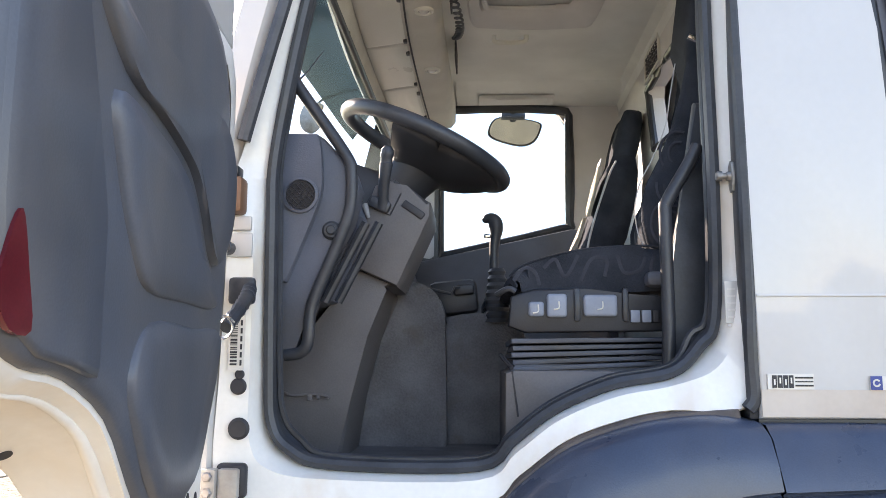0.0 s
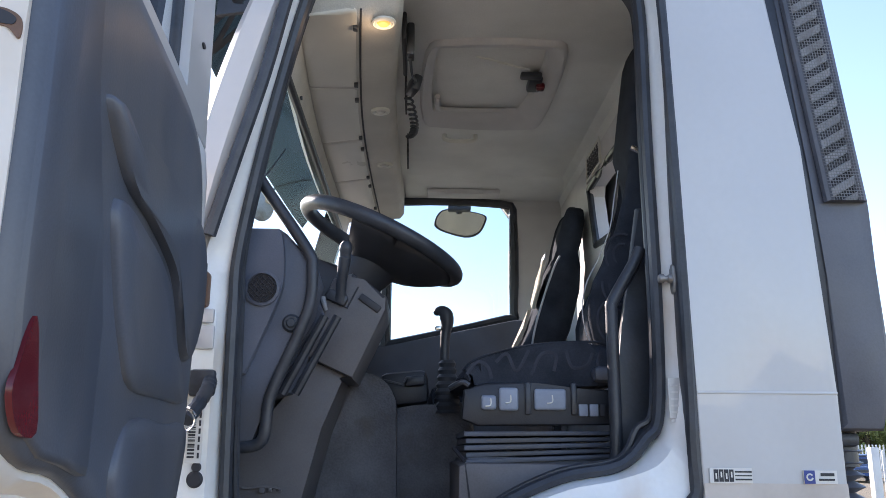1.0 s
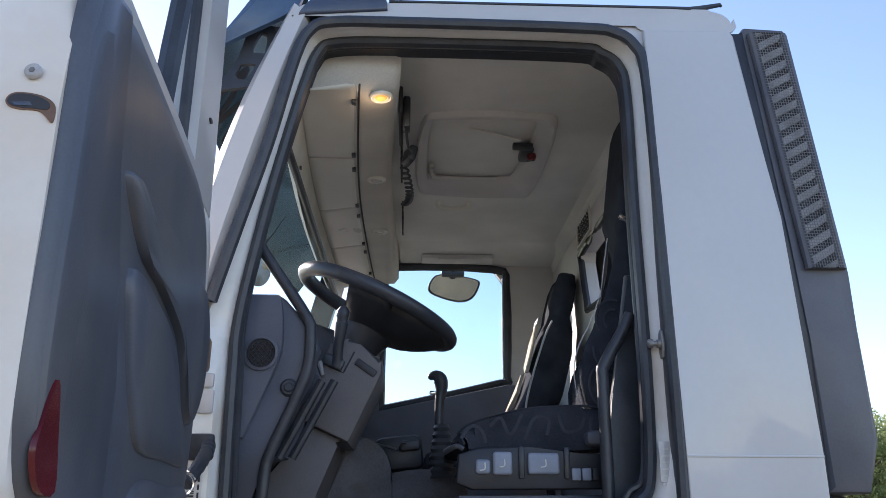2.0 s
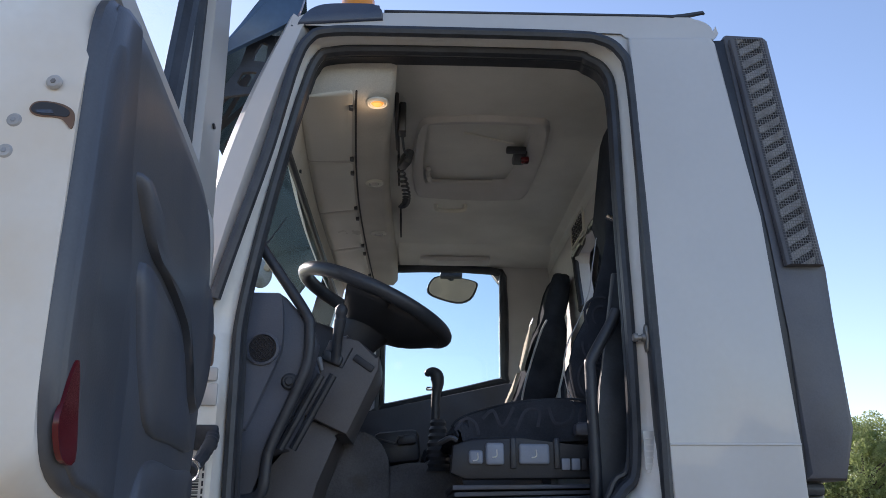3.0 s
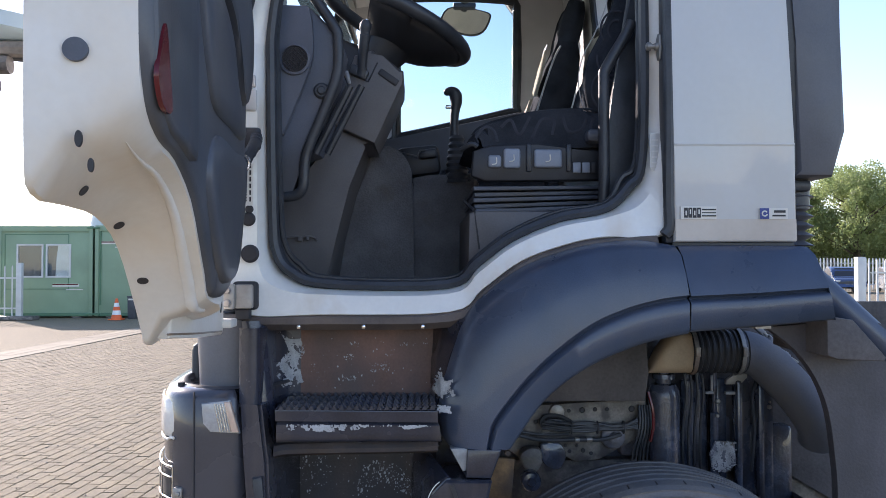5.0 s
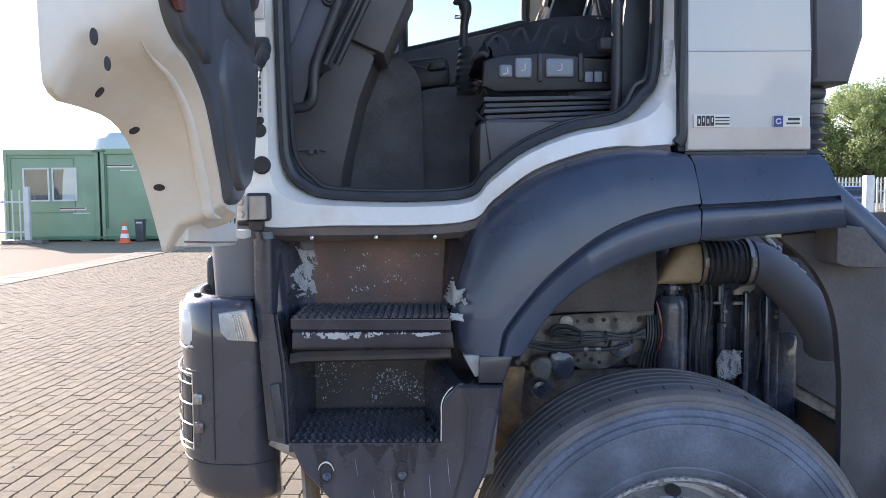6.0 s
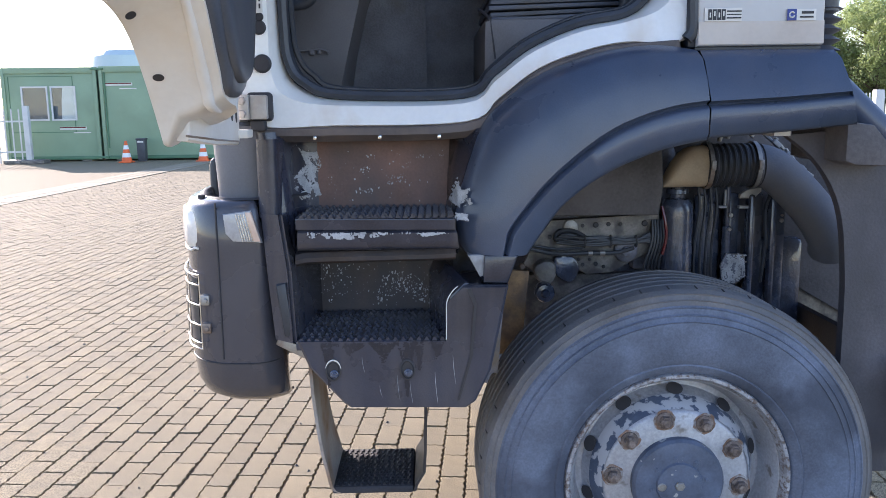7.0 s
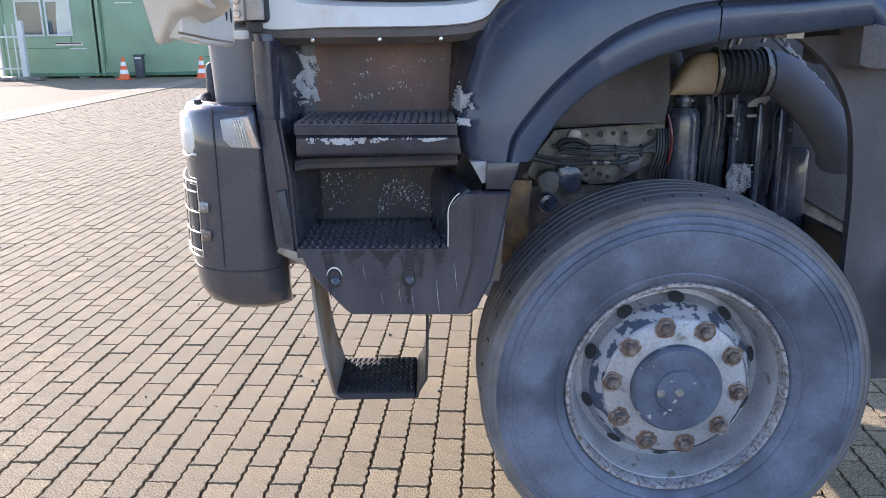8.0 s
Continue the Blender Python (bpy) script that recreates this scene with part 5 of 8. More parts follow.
for k in range(4):
    box(bm, (0.762 + 0.0105 * k, -0.0060, 1.682 + 0.003 * (k % 2)), (0.0028, 0.001, 0.011), 0)
part("gap", bm, PAPER, sign)
bm = B()
box(bm, (0.976, -0.003, 1.681), (0.068, 0.003, 0.026), 0)
sign = part("sticker", bm, PAPER, panel_w, "small white sticker with a blue square mark")
bm = B()
box(bm, (0.953, -0.0052, 1.681), (0.022, 0.001, 0.026), 0)
part("blue_square", bm, BLUEINK, sign)
bm = B()
tube(bm, [(0.953 + 0.006 * math.cos(a), -0.006, 1.681 + 0.006 * math.sin(a)) for a in np.linspace(0.6, 6.0, 16)], 0.0018, 5)
part("ring_mark", bm, PAPER, sign)
bm = B()
box(bm, (0.990, -0.0052, 1.686), (0.028, 0.001, 0.006), 0)
box(bm, (0.988, -0.0052, 1.676), (0.032, 0.001, 0.004), 0)
part("bar_mark", bm, INK, sign)

bm = B()
prism(bm, [(0.975, 2.905), (0.985, 2.918), (1.085, 2.914), (1.098, 2.90), (1.157, 2.262), (1.172, 1.887), (1.14, 1.775), (1.045, 1.775), (1.048, 2.10), (1.03, 2.35)], 0.025, 0.30, bevel=0.014)
intake = part("air_intake", bm, INTAKE, truck, "tall dark air intake with a mesh grille")


bm = B()
prism(bm, [(0.915, 2.90), (1.00, 2.905), (1.06, 2.35), (1.07, 1.78), (1.02, 1.78), (1.0, 2.39)], 0.03, 0.24, bevel=0.01)
part("intake_backing", bm, RUBBER, intake)


def between(u, v, y=0.02):
    """A point on the sloping grille: u across, v from bottom (0) to top (1)."""
    x0, x1 = 1.066 + (0.996 - 1.066) * v, 1.140 + (1.074 - 1.140) * v
    return (x0 + (x1 - x0) * u, y, 2.272 + (2.890 - 2.272) * v)


bm = B()
loft(bm, [[between(u, v, 0.024) for u in (0, 1)] for v in (0, 1)])
part("grille_back", bm, INK, intake)
bm = B()
tube(bm, [between(0, 0, 0.018), between(1, 0, 0.018), between(1, 1, 0.018), between(0, 1, 0.018)], 0.011, 8, closed=True)
part("grille_frame", bm, INTAKE, intake)
for k in range(-1, 17):
    v = k * 0.0605 + 0.006
    bm = B()
    lim = lambda q: max(0.0, min(1.0, q))
    loft(bm, [[between(u, lim(v + 0.066 * u + d), y) for u in (0.02, 0.35, 0.68, 0.98)] for d, y in ((0.0, 0.020), (0.002, 0.014), (0.030, 0.010), (0.033, 0.020))])
    part("slat", bm, GREYMETAL, intake)
bm = B()
for k in range(1, 12):
    tube(bm, [between(k / 12, 0, 0.005), between(k / 12, 1, 0.005)], 0.0007, 4)
for k in range(1, 84):
    tube(bm, [between(0, k / 84, 0.005), between(1, k / 84, 0.005)], 0.0007, 4)
part("wire_mesh", bm, SLAT, intake, "grey wire mesh")
bm = B()
box(bm, (1.072, 0.14, 1.757), (0.070, 0.14, 0.030), 0.01)
tube(bm, [(1.085, 0.12, 1.79), (1.085, 0.12, 1.70)], 0.035, 14)
part("intake_neck", bm, RUBBER, intake)
bm = B()
box(bm, (1.055, 0.24, 1.70), (0.075, 0.10, 0.20), 0.012)
box(bm, (0.885, 0.045, 1.607), (0.30, 0.06, 0.014), 0.003)
part("intake_support", bm, RUBBER, intake)
bm = B()
lathe(bm, [(0.046 + 0.024 * (1 if k % 2 else 0), 1.745 - 0.0125 * k) for k in range(12)], (1.072, 0.15, 0), "z", 26)
part("bellows", bm, INTAKE, intake, "black rubber bellows")
bm = B()
tube(bm, [(1.03, 0.22, 1.66), (1.06, 0.20, 1.60), (1.14, 0.15, 1.52), (1.30, 0.12, 1.36), (1.50, 0.12, 1.16)], [0.05, 0.045, 0.037, 0.037, 0.037], 12)
part("intake_pipe", bm, FENDER, truck, "dark diagonal intake pipe")

# ---- fenders ----
T = [(0.186, 1.133), (0.164, 1.17), (0.165, 1.25), (0.190, 1.345), (0.225, 1.435), (0.275, 1.492), (0.369, 1.559), (0.478, 1.599), (0.559, 1.616), (0.65, 1.622), (0.733, 1.610)]
C = [(0.279, 1.133), (0.286, 1.165), (0.297, 1.198), (0.350, 1.266), (0.404, 1.322), (0.475, 1.381), (0.539, 1.423), (0.602, 1.450), (0.640, 1.462), (0.69, 1.474), (0.748, 1.482)]
I = [(0.334, 1.133), (0.345, 1.150), (0.362, 1.175), (0.392, 1.218), (0.424, 1.254), (0.478, 1.297), (0.543, 1.334), (0.607, 1.361), (0.645, 1.374), (0.69, 1.385), (0.75, 1.397)]


def blend(a, b, t):
    return [(p[0] + (q[0] - p[0]) * t, p[1] + (q[1] - p[1]) * t) for p, q in zip(a, b)]


T4, C4, I4 = curve2(T, 4), curve2(C, 4), curve2(I, 4)
bm = B()
loft(bm, [xz(T4, 0.06), xz(blend(T4, C4, 0.05), -0.005), xz(blend(T4, C4, 0.22), -0.045), xz(blend(T4, C4, 0.6), -0.066), xz(blend(T4, C4, 0.96), -0.071), xz(C4, -0.052), xz(blend(C4, I4, 0.05), -0.050),
          xz(blend(C4, I4, 0.12), -0.066), xz(blend(C4, I4, 0.20), -0.071), xz(blend(C4, I4, 0.85), -0.064), xz(I4, -0.052), xz([(x + 0.004, z - 0.002) for x, z in I4], 0.10)])
part("front_fender", bm, FENDER, truck, "dark blue-grey plastic fender over the front wheel", smooth=50)
Tr, Cr, Ir = [(0.737, 1.608), (0.90, 1.609), (1.050, 1.606)], [(0.752, 1.480), (0.92, 1.488), (1.078, 1.500)], [(0.753, 1.400), (0.93, 1.413), (1.096, 1.428)]
bm = B()
loft(bm, [xz(Tr, 0.06), xz(blend(Tr, Cr, 0.05), -0.015), xz(blend(Tr, Cr, 0.25), -0.045), xz(blend(Tr, Cr, 0.96), -0.070), xz(Cr, -0.052), xz(blend(Cr, Ir, 0.05), -0.050), xz(blend(Cr, Ir, 0.12), -0.066), xz(blend(Cr, Ir, 0.2), -0.070), xz(blend(Cr, Ir, 0.9), -0.062), xz(Ir, -0.050), xz(Ir, 0.10)])
loft(bm, [[(1.050, 0.06, 1.606), (1.052, -0.02, 1.60), (1.078, -0.066, 1.50), (1.096, -0.06, 1.428)], [(1.050, 0.2, 1.606), (1.06, 0.2, 1.60), (1.085, 0.2, 1.50), (1.10, 0.2, 1.428)]])
part("rear_fender", bm, FENDER, truck, "dark blue-grey plastic rear fender section", smooth=50)
bm = B()
sill = curve2([(-0.30, 1.428), (-0.12, 1.428), (0.195, 1.434), (0.277, 1.488), (0.371, 1.556), (0.480, 1.596), (0.57, 1.614), (0.70, 1.624)], 4)
loft(bm, [xz([(x - 0.003, z + 0.012) for x, z in sill], 0.034), xz([(x, z + 0.004) for x, z in sill], 0.020), xz([(x + 0.004, z - 0.012) for x, z in sill], 0.022), xz([(x + 0.006, z - 0.028) for x, z in sill], 0.05)])
part("sill_strip", bm, SILLDUST, truck, "dirty dark strip under the sill")
bm = B()
prism(bm, [(1.10, 1.435), (1.165, 1.425), (1.245, 1.335), (1.24, 1.325), (1.125, 1.330), (1.10, 1.34)], -0.01, 0.30, bevel=0.006)
part("mudguard_bracket", bm, UNDER, truck)
bm = B()
rows = []
for a in np.linspace(-0.05, 0.28, 7):
    rows.append([(0.74 + 0.60 * math.cos(a), y, 0.60 + 0.80 * math.sin(a)) for y in (0.02, 0.25, 0.80)])
loft(bm, rows, thick=0.012, inward=(0.7, 0, 0.7))
part("inner_mudguard", bm, WETMUD, truck, "dirty curved inner mudguard")
bm = B()
prism(bm, curve2([(1.00, 1.40), (1.07, 1.345), (1.124, 1.272), (1.157, 1.184), (1.172, 1.066), (1.178, 0.95), (1.18, 0.50)], 3) + [(1.70, 0.50), (1.70, 1.30), (1.25, 1.42)], 0.10, 0.13)
part("mud_flap", bm, FLAP, truck, "dirty dark inner mudguard plate behind the wheel")

# ---- engine bay behind the wheel arch ----
bm = B()
rows = []
for x, top in ((0.816, 1.233), (0.822, 1.250), (0.835, 1.276), (0.852, 1.308), (0.872, 1.335), (0.892, 1.350), (0.915, 1.356), (0.946, 1.357)):
    h = (top - 1.230) / 2
    rows.append([(x, 0.55 + 0.055 * min(1, 0.35 + h / 0.064) * math.copysign(abs(math.cos(a)) ** 0.75, math.cos(a)), 1.230 + h + h * math.copysign(abs(math.sin(a)) ** 0.75, math.sin(a))) for a in np.linspace(0, math.tau, 24, endpoint=False)])
loft(bm, rows, closed=True)
part("air_filter_neck", bm, BEIGE, truck, "beige plastic air filter neck", smooth=60)
bm = B()
lathe(bm, [(0.062 + 0.005 * (1 if k % 4 in (1, 2) else 0), 0.944 + 0.0046 * k) for k in range(38)], (0, 0.55, 1.295), "x", 24)
part("ribbed_hose", bm, RUBBER, truck, "ribbed black rubber hose with steel clamps")
for x in (0.952, 1.095):
    bm = B()
    lathe(bm, [(0.070, x - 0.006), (0.073, x - 0.006), (0.073, x + 0.006), (0.070, x + 0.006)], (0, 0.55, 1.295), "x", 24, close=True)
    box(bm, (x, 0.475, 1.30), (0.014, 0.012, 0.03), 0.003)
    part("hose_clamp", bm, STEEL, truck)
bm = B()
tube(bm, smooth_path([(1.10, 0.55, 1.295), (1.135, 0.55, 1.290), (1.18, 0.55, 1.265), (1.256, 0.55, 1.193), (1.313, 0.55, 1.125), (1.350, 0.55, 1.061), (1.362, 0.57, 1.02)], 6), 0.064, 20)
part("air_pipe", bm, PIPE, truck, "dark smooth air pipe bending down")
bm = B()
prism(bm, [(0.40, 0.985), (0.43, 1.05), (0.49, 1.127), (0.79, 1.136), (0.828, 1.152), (0.83, 1.10), (0.80, 1.02), (0.68, 0.955), (0.60, 0.95), (0.55, 0.985), (0.47, 0.94)], 0.60, 0.62, bevel=0.003)
rail = part("chassis_bracket", bm, RAIL, truck, "dirty grey chassis bracket with bolt holes")
for x, z, r in ((0.548, 1.105, 0.013), (0.586, 1.107, 0.006), (0.628, 1.109, 0.009), (0.668, 1.111, 0.007), (0.706, 1.111, 0.006), (0.783, 1.112, 0.010), (0.483, 1.073, 0.007), (0.538, 1.066, 0.009), (0.588, 0.982, 0.006), (0.630, 0.984, 0.007), (0.610, 0.999, 0.005), (0.655, 0.975, 0.006), (0.575, 1.0, 0.006), (0.50, 0.99, 0.010)):
    bm = B()
    disc(bm, (x, 0.598, z), r, 0.003, n=12)
    part("bolt_hole", bm, INK, rail)
bm = B()
lathe(bm, [(0.024, -0.006), (0.022, -0.012), (0.010, -0.016), (0.0001, -0.016)], (0.548, 0.60, 1.105), "y", 16)
part("bracket_bolt", bm, STEEL, rail)
bm = B()
prism(bm, curve2([(0.425, 0.985), (0.440, 0.945), (0.478, 0.935), (0.494, 0.965), (0.490, 1.000), (0.455, 1.008)], 3, True), 0.53, 0.58, bevel=0.012)
part("spring_eye", bm, RAIL, truck, "grimy grey spring mounting")
bm = B()
prism(bm, curve2([(0.49, 1.01), (0.50, 0.955), (0.545, 0.935), (0.57, 0.975), (0.555, 1.012), (0.52, 1.022)], 3, True), 0.55, 0.59, bevel=0.008)
lathe(bm, [(0.030, 0.03), (0.030, -0.006), (0.026, -0.012), (0.014, -0.014), (0.010, -0.022), (0.0001, -0.022)], (0.455, 0.50, 0.915), "y", 20)
parts("spring_bush", bm, OILY, truck, "oily black spring bush")
bm = B()
random.seed(11)
for k in range(6):
    z0 = 1.052 + 0.0048 * k
    tube(bm, smooth_path([(0.500 + 0.008 * (k % 3), 0.575, z0 + 0.006), (0.578, 0.560 - 0.004 * (k % 2), z0 + random.uniform(-0.004, 0.004)), (0.656, 0.560, z0 + random.uniform(-0.006, 0.004)), (0.73, 0.556, 1.062 + random.uniform(-0.008, 0.008)), (0.792, 0.565, 1.056 + 0.006 * k)], 5), random.uniform(0.0035, 0.0060), 7)
tube(bm, smooth_path([(0.36, 0.52, 1.050), (0.418, 0.54, 1.044), (0.47, 0.54, 1.032), (0.525, 0.54, 1.027), (0.60, 0.545, 1.028), (0.68, 0.55, 1.027), (0.74, 0.56, 1.04)], 5), 0.0065, 8)
tube(bm, smooth_path([(0.36, 0.53, 1.062), (0.43, 0.55, 1.052), (0.50, 0.56, 1.040), (0.58, 0.56, 1.042)], 5), 0.0045, 8)
tube(bm, smooth_path([(0.508, 0.585, 1.060), (0.498, 0.585, 1.074), (0.512, 0.585, 1.092), (0.548, 0.58, 1.094), (0.578, 0.575, 1.082), (0.60, 0.57, 1.066)], 5), 0.007, 8)
for k in range(5):
    tube(bm, smooth_path([(0.803 + 0.008 * k, 0.585, 1.125), (0.800 + 0.009 * k, 0.57, 1.06), (0.780 + 0.011 * k, 0.575, 0.98), (0.775 + 0.014 * k, 0.59, 0.90)], 4), 0.0042, 6)
for x in (0.585, 0.665, 0.745):
    tube(bm, [(x, 0.552 + 0.016 * math.cos(a), 1.063 + 0.018 * math.sin(a)) for a in np.linspace(0, math.tau, 12, endpoint=False)], 0.003, 5, closed=True)
box(bm, (0.545, 0.590, 1.074), (0.062, 0.02, 0.026), 0.008)
parts("brake_hose", bm, RUBBER, truck, "bundle of black hoses and cables")
bm = B()
lathe(bm, [(0.006, 0.010), (0.0085, 0.010), (0.0085, -0.002), (0.006, -0.004)], (0.598, 0.545, 1.028), "x", 10)
lathe(bm, [(0.006, 0.008), (0.008, 0.008), (0.008, -0.008), (0.006, -0.008)], (0.640, 0.547, 1.028), "x", 10)
parts("hose_fitting", bm, STEEL, truck, "bright hose fitting")
bm = B()
lathe(bm, [(0.038, 0.0), (0.036, -0.008), (0.030, -0.012), (0.0001, -0.012)], (0.722, 0.59, 1.028), "y", 22)
lathe(bm, [(0.016, -0.012), (0.014, -0.020), (0.0001, -0.020)], (0.722, 0.59, 1.028), "y", 14)
part("round_cover", bm, ENGINE, truck)
bm = B()
prism(bm, [(0.332, 1.00), (0.400, 0.995), (0.376, 0.74), (0.27, 0.74)], 0.44, 0.46, bevel=0.004)
part("spring_plate", bm, OCHRE, truck, "rusty ochre spring plate")
bm = B()
for a, b in ((0.345, 1.02), (0.36, 1.055), (0.385, 1.00)):
    disc(bm, (a, 0.50, b), 0.010, 0.012, n=6)
parts("plate_bolt", bm, RUST, truck)
bm = B()
prism(bm, [(0.30, 1.153), (0.80, 1.150), (0.81, 1.24), (0.80, 1.43), (0.30, 1.43)], 0.50, 0.53, bevel=0.006)
prism(bm, [(0.78, 1.20), (1.80, 0.60), (1.80, 1.44), (0.78, 1.44)], 0.70, 0.73)
prism(bm, [(0.30, 1.428), (1.10, 1.428), (1.10, 1.44), (0.30, 1.44)], 0.10, 0.72)
part("arch_liner", bm, UNDER, truck, "dark dusty liner inside the wheel arch")
bm = B()
tube(bm, smooth_path([(1.14, 0.62, 1.40), (1.185, 0.60, 1.355), (1.25, 0.60, 1.295), (1.315, 0.60, 1.222), (1.34, 0.60, 1.15)], 5), 0.006, 6)
for a, b in ((1.185, 1.357), (1.225, 1.322), (1.268, 1.279), (1.305, 1.238)):
    box(bm, (a, 0.59, b), (0.026, 0.02, 0.016), 0.004, (0, 42, 0))
part("pipe_clip", bm, GREYMETAL, truck, "pale line with clips beside the air pipe")
bm = B()
random.seed(17)
for k in range(9):
    f = k / 8
    box(bm, (1.165 + 0.145 * f + random.uniform(-0.008, 0.008), 0.60, 1.385 - 0.150 * f + random.uniform(-0.008, 0.012)), (random.uniform(0.008, 0.03), 0.02, random.uniform(0.006, 0.014)), 0.002, (0, random.uniform(20, 60), 0))
for x, z in ((1.005, 1.378), (1.030, 1.385), (1.105, 1.390)):
    box(bm, (x, 0.58, z), (0.010, 0.02, 0.026), 0.003, (0, 18, 0))
parts("pipe_fitting", bm, ZINC, truck, "small pale fitting")
bm = B()
prism(bm, [(1.078, 1.187), (1.125, 1.187), (1.146, 1.208), (1.146, 1.222), (1.10, 1.214), (1.080, 1.200)], 0.59, 0.61, bevel=0.003)
part("tan_bracket", bm, ZINC, truck, "tan mounting bracket")
bm = B()
tube(bm, smooth_path([(0.825, 0.56, 1.17), (0.835, 0.55, 1.12), (0.838, 0.55, 1.07), (0.828, 0.55, 1.02)], 4), 0.005, 6)
part("red_cable", bm, RED, truck)
bm = B()
lathe(bm, [(0.020, 1.26), (0.020, 1.222), (0.034, 1.220), (0.036, 1.206), (0.024, 1.203), (0.024, 1.192), (0.038, 1.188), (0.047, 1.172), (0.050, 1.15), (0.050, 0.70)], (0.884, 0.60, 0), "z", 26)
part("oil_canister", bm, OILY, truck, "black oily canister with a screw cap")
bm = B()
lathe(bm, [(0.012, 1.25), (0.012, 1.20), (0.020, 1.196), (0.022, 1.18), (0.022, 0.70)], (0.965, 0.62, 0), "z", 18)
lathe(bm, [(0.014, 1.25), (0.014, 1.17), (0.028, 1.165), (0.030, 1.15), (0.030, 0.70)], (1.010, 0.66, 0), "z", 18)
lathe(bm, [(0.008, 1.25), (0.008, 1.10), (0.014, 1.095), (0.014, 0.70)], (1.048, 0.61, 0), "z", 14)
parts("damper", bm, OILY, truck, "dark oily damper")
bm = B()
for x, w, d in ((1.075, 0.045, 0.66), (1.116, 0.018, 0.60), (1.150, 0.040, 0.65), (1.188, 0.020, 0.61), (1.228, 0.040, 0.66)):
    box(bm, (x, d, 1.00), (w, 0.05, 0.40), 0.010)
box(bm, (1.24, 0.68, 0.9), (0.16, 0.05, 0.3), 0.02)
parts("suspension_bracket", bm, OILY, truck, "dark oily upright")
bm = B()
box(bm, (1.027, 0.60, 1.161), (0.026, 0.02, 0.008), 0.002)
box(bm, (1.096, 0.60, 1.160), (0.036, 0.02, 0.010), 0.002)
box(bm, (1.036, 0.602, 1.190), (0.006, 0.012, 0.05), 0.001)
parts("bright_bracket", bm, GREYMETAL, truck)
bm = B()
for x, z, r in ((1.214, 1.116, 0.007), (1.215, 1.132, 0.004), (1.120, 1.118, 0.003), (1.052, 1.135, 0.008), (1.050, 1.090, 0.006)):
    disc(bm, (x, 0.594, z), r, 0.008, n=8)
parts("bright_nut", bm, STEEL, truck)
bm = B()
for k in range(4):
    x0 = 0.942 + 0.018 * k
    tube(bm, smooth_path([(x0, 0.585, 1.24), (x0 + 0.006, 0.575, 1.16), (x0 - 0.004, 0.58, 1.05), (x0 + 0.002, 0.60, 0.90)], 4), 0.0045, 6)
tube(bm, smooth_path([(1.165, 0.57, 1.20), (1.150, 0.565, 1.15), (1.158, 0.57, 1.05), (1.15, 0.58, 0.92)], 4), 0.006, 6)
parts("rubber_line", bm, RUBBER, truck)
bm = B()
prism(bm, [(1.03, 0.93), (1.07, 0.915), (1.105, 0.94), (1.10, 1.01), (1.04, 1.015), (1.022, 0.975)], 0.58, 0.59, bevel=0.003)
chip = part("flaking_plate", bm, ENGINE, truck, "dark plate with flaking white paint")
bm = B()
smear(bm, [(1.025, 0.93), (1.07, 0.918), (1.10, 0.942), (1.098, 1.008), (1.042, 1.012), (1.024, 0.975)], 0.577, 0.003, 3.0, 0.2)
tagged(part("paint_chip", bm, WORN, chip), kind="stuff")
bm = B()
box(bm, (0.95, 1.15, 0.98), (1.3, 0.8, 0.55), 0.04)
box(bm, (0.65, 0.85, 1.20), (0.5, 0.4, 0.34), 0.04)
for k in range(7):
    box(bm, (0.50 + 0.10 * k, 0.72, 1.02 + 0.03 * (k % 3)), (0.06, 0.06, 0.10 + 0.05 * (k % 2)), 0.012)
part("engine", bm, ENGINE, truck, "dark oily engine block")
bm = B()
for y in (0.75, 1.45):
    box(bm, (0.75, y, 0.80), (2.4, 0.07, 0.26), 0.01)
part("chassis_rail", bm, RAIL, truck)
bm = B()
prism(bm, [(-0.30, 1.40), (1.0, 1.40), (1.0, 1.43), (-0.30, 1.43)], 0.12, 2.12)
part("cab_underside", bm, ENGINE, truck)
bm = B()
tube(bm, [(0.725, 0.30, 0.52), (0.725, 1.9, 0.52)], 0.07, 14)
part("front_axle", bm, ENGINE, truck)

# ---- steps ----
bm = B()
prism(bm, [(-0.20, 1.40), (0.17, 1.40), (0.165, 1.22), (-0.20, 1.22)], 0.14, 0.16)
steps = part("step_unit", bm, BROWN, truck, "scuffed black plastic entry steps with muddy recesses")
CHEEK = curve2([(-0.300, -0.012), (-0.270, -0.034), (-0.252, -0.02), (-0.243, 0.04), (-0.232, 0.095), (-0.208, 0.128), (-0.178, 0.139)], 4)


def cheek_y(x):
    for (x0, y0), (x1, y1) in zip(CHEEK, CHEEK[1:]):
        if x0 <= x <= x1:
            return y0 + (y1 - y0) * (x - x0) / (x1 - x0 + 1e-9) - 0.002
    return 0.137 if x > -0.18 else -0.012


bm = B()
loft(bm, [[(x, y, z) for x, y in CHEEK] for z in (1.41, 1.36, 1.30, 1.225)], thick=0.006, inward=(-0.3, 0.9, 0))
part("recess_cheek", bm, BLACK, steps, smooth=60)
bm = B()
PATCH = [(-0.222, 1.385), (-0.205, 1.372), (-0.178, 1.372), (-0.168, 1.338), (-0.183, 1.302), (-0.170, 1.262), (-0.214, 1.255), (-0.232, 1.285), (-0.232, 1.31), (-0.208, 1.342), (-0.212, 1.365)]
smear(bm, PATCH, cheek_y, 0.0014, 21.0)
flakes(bm, PATCH, cheek_y, 120, 0.0006, 0.0016, 21)
tagged(part("scraped_patch", bm, WORN, steps, "large scraped pale patch"), kind="stuff")
bm = B()
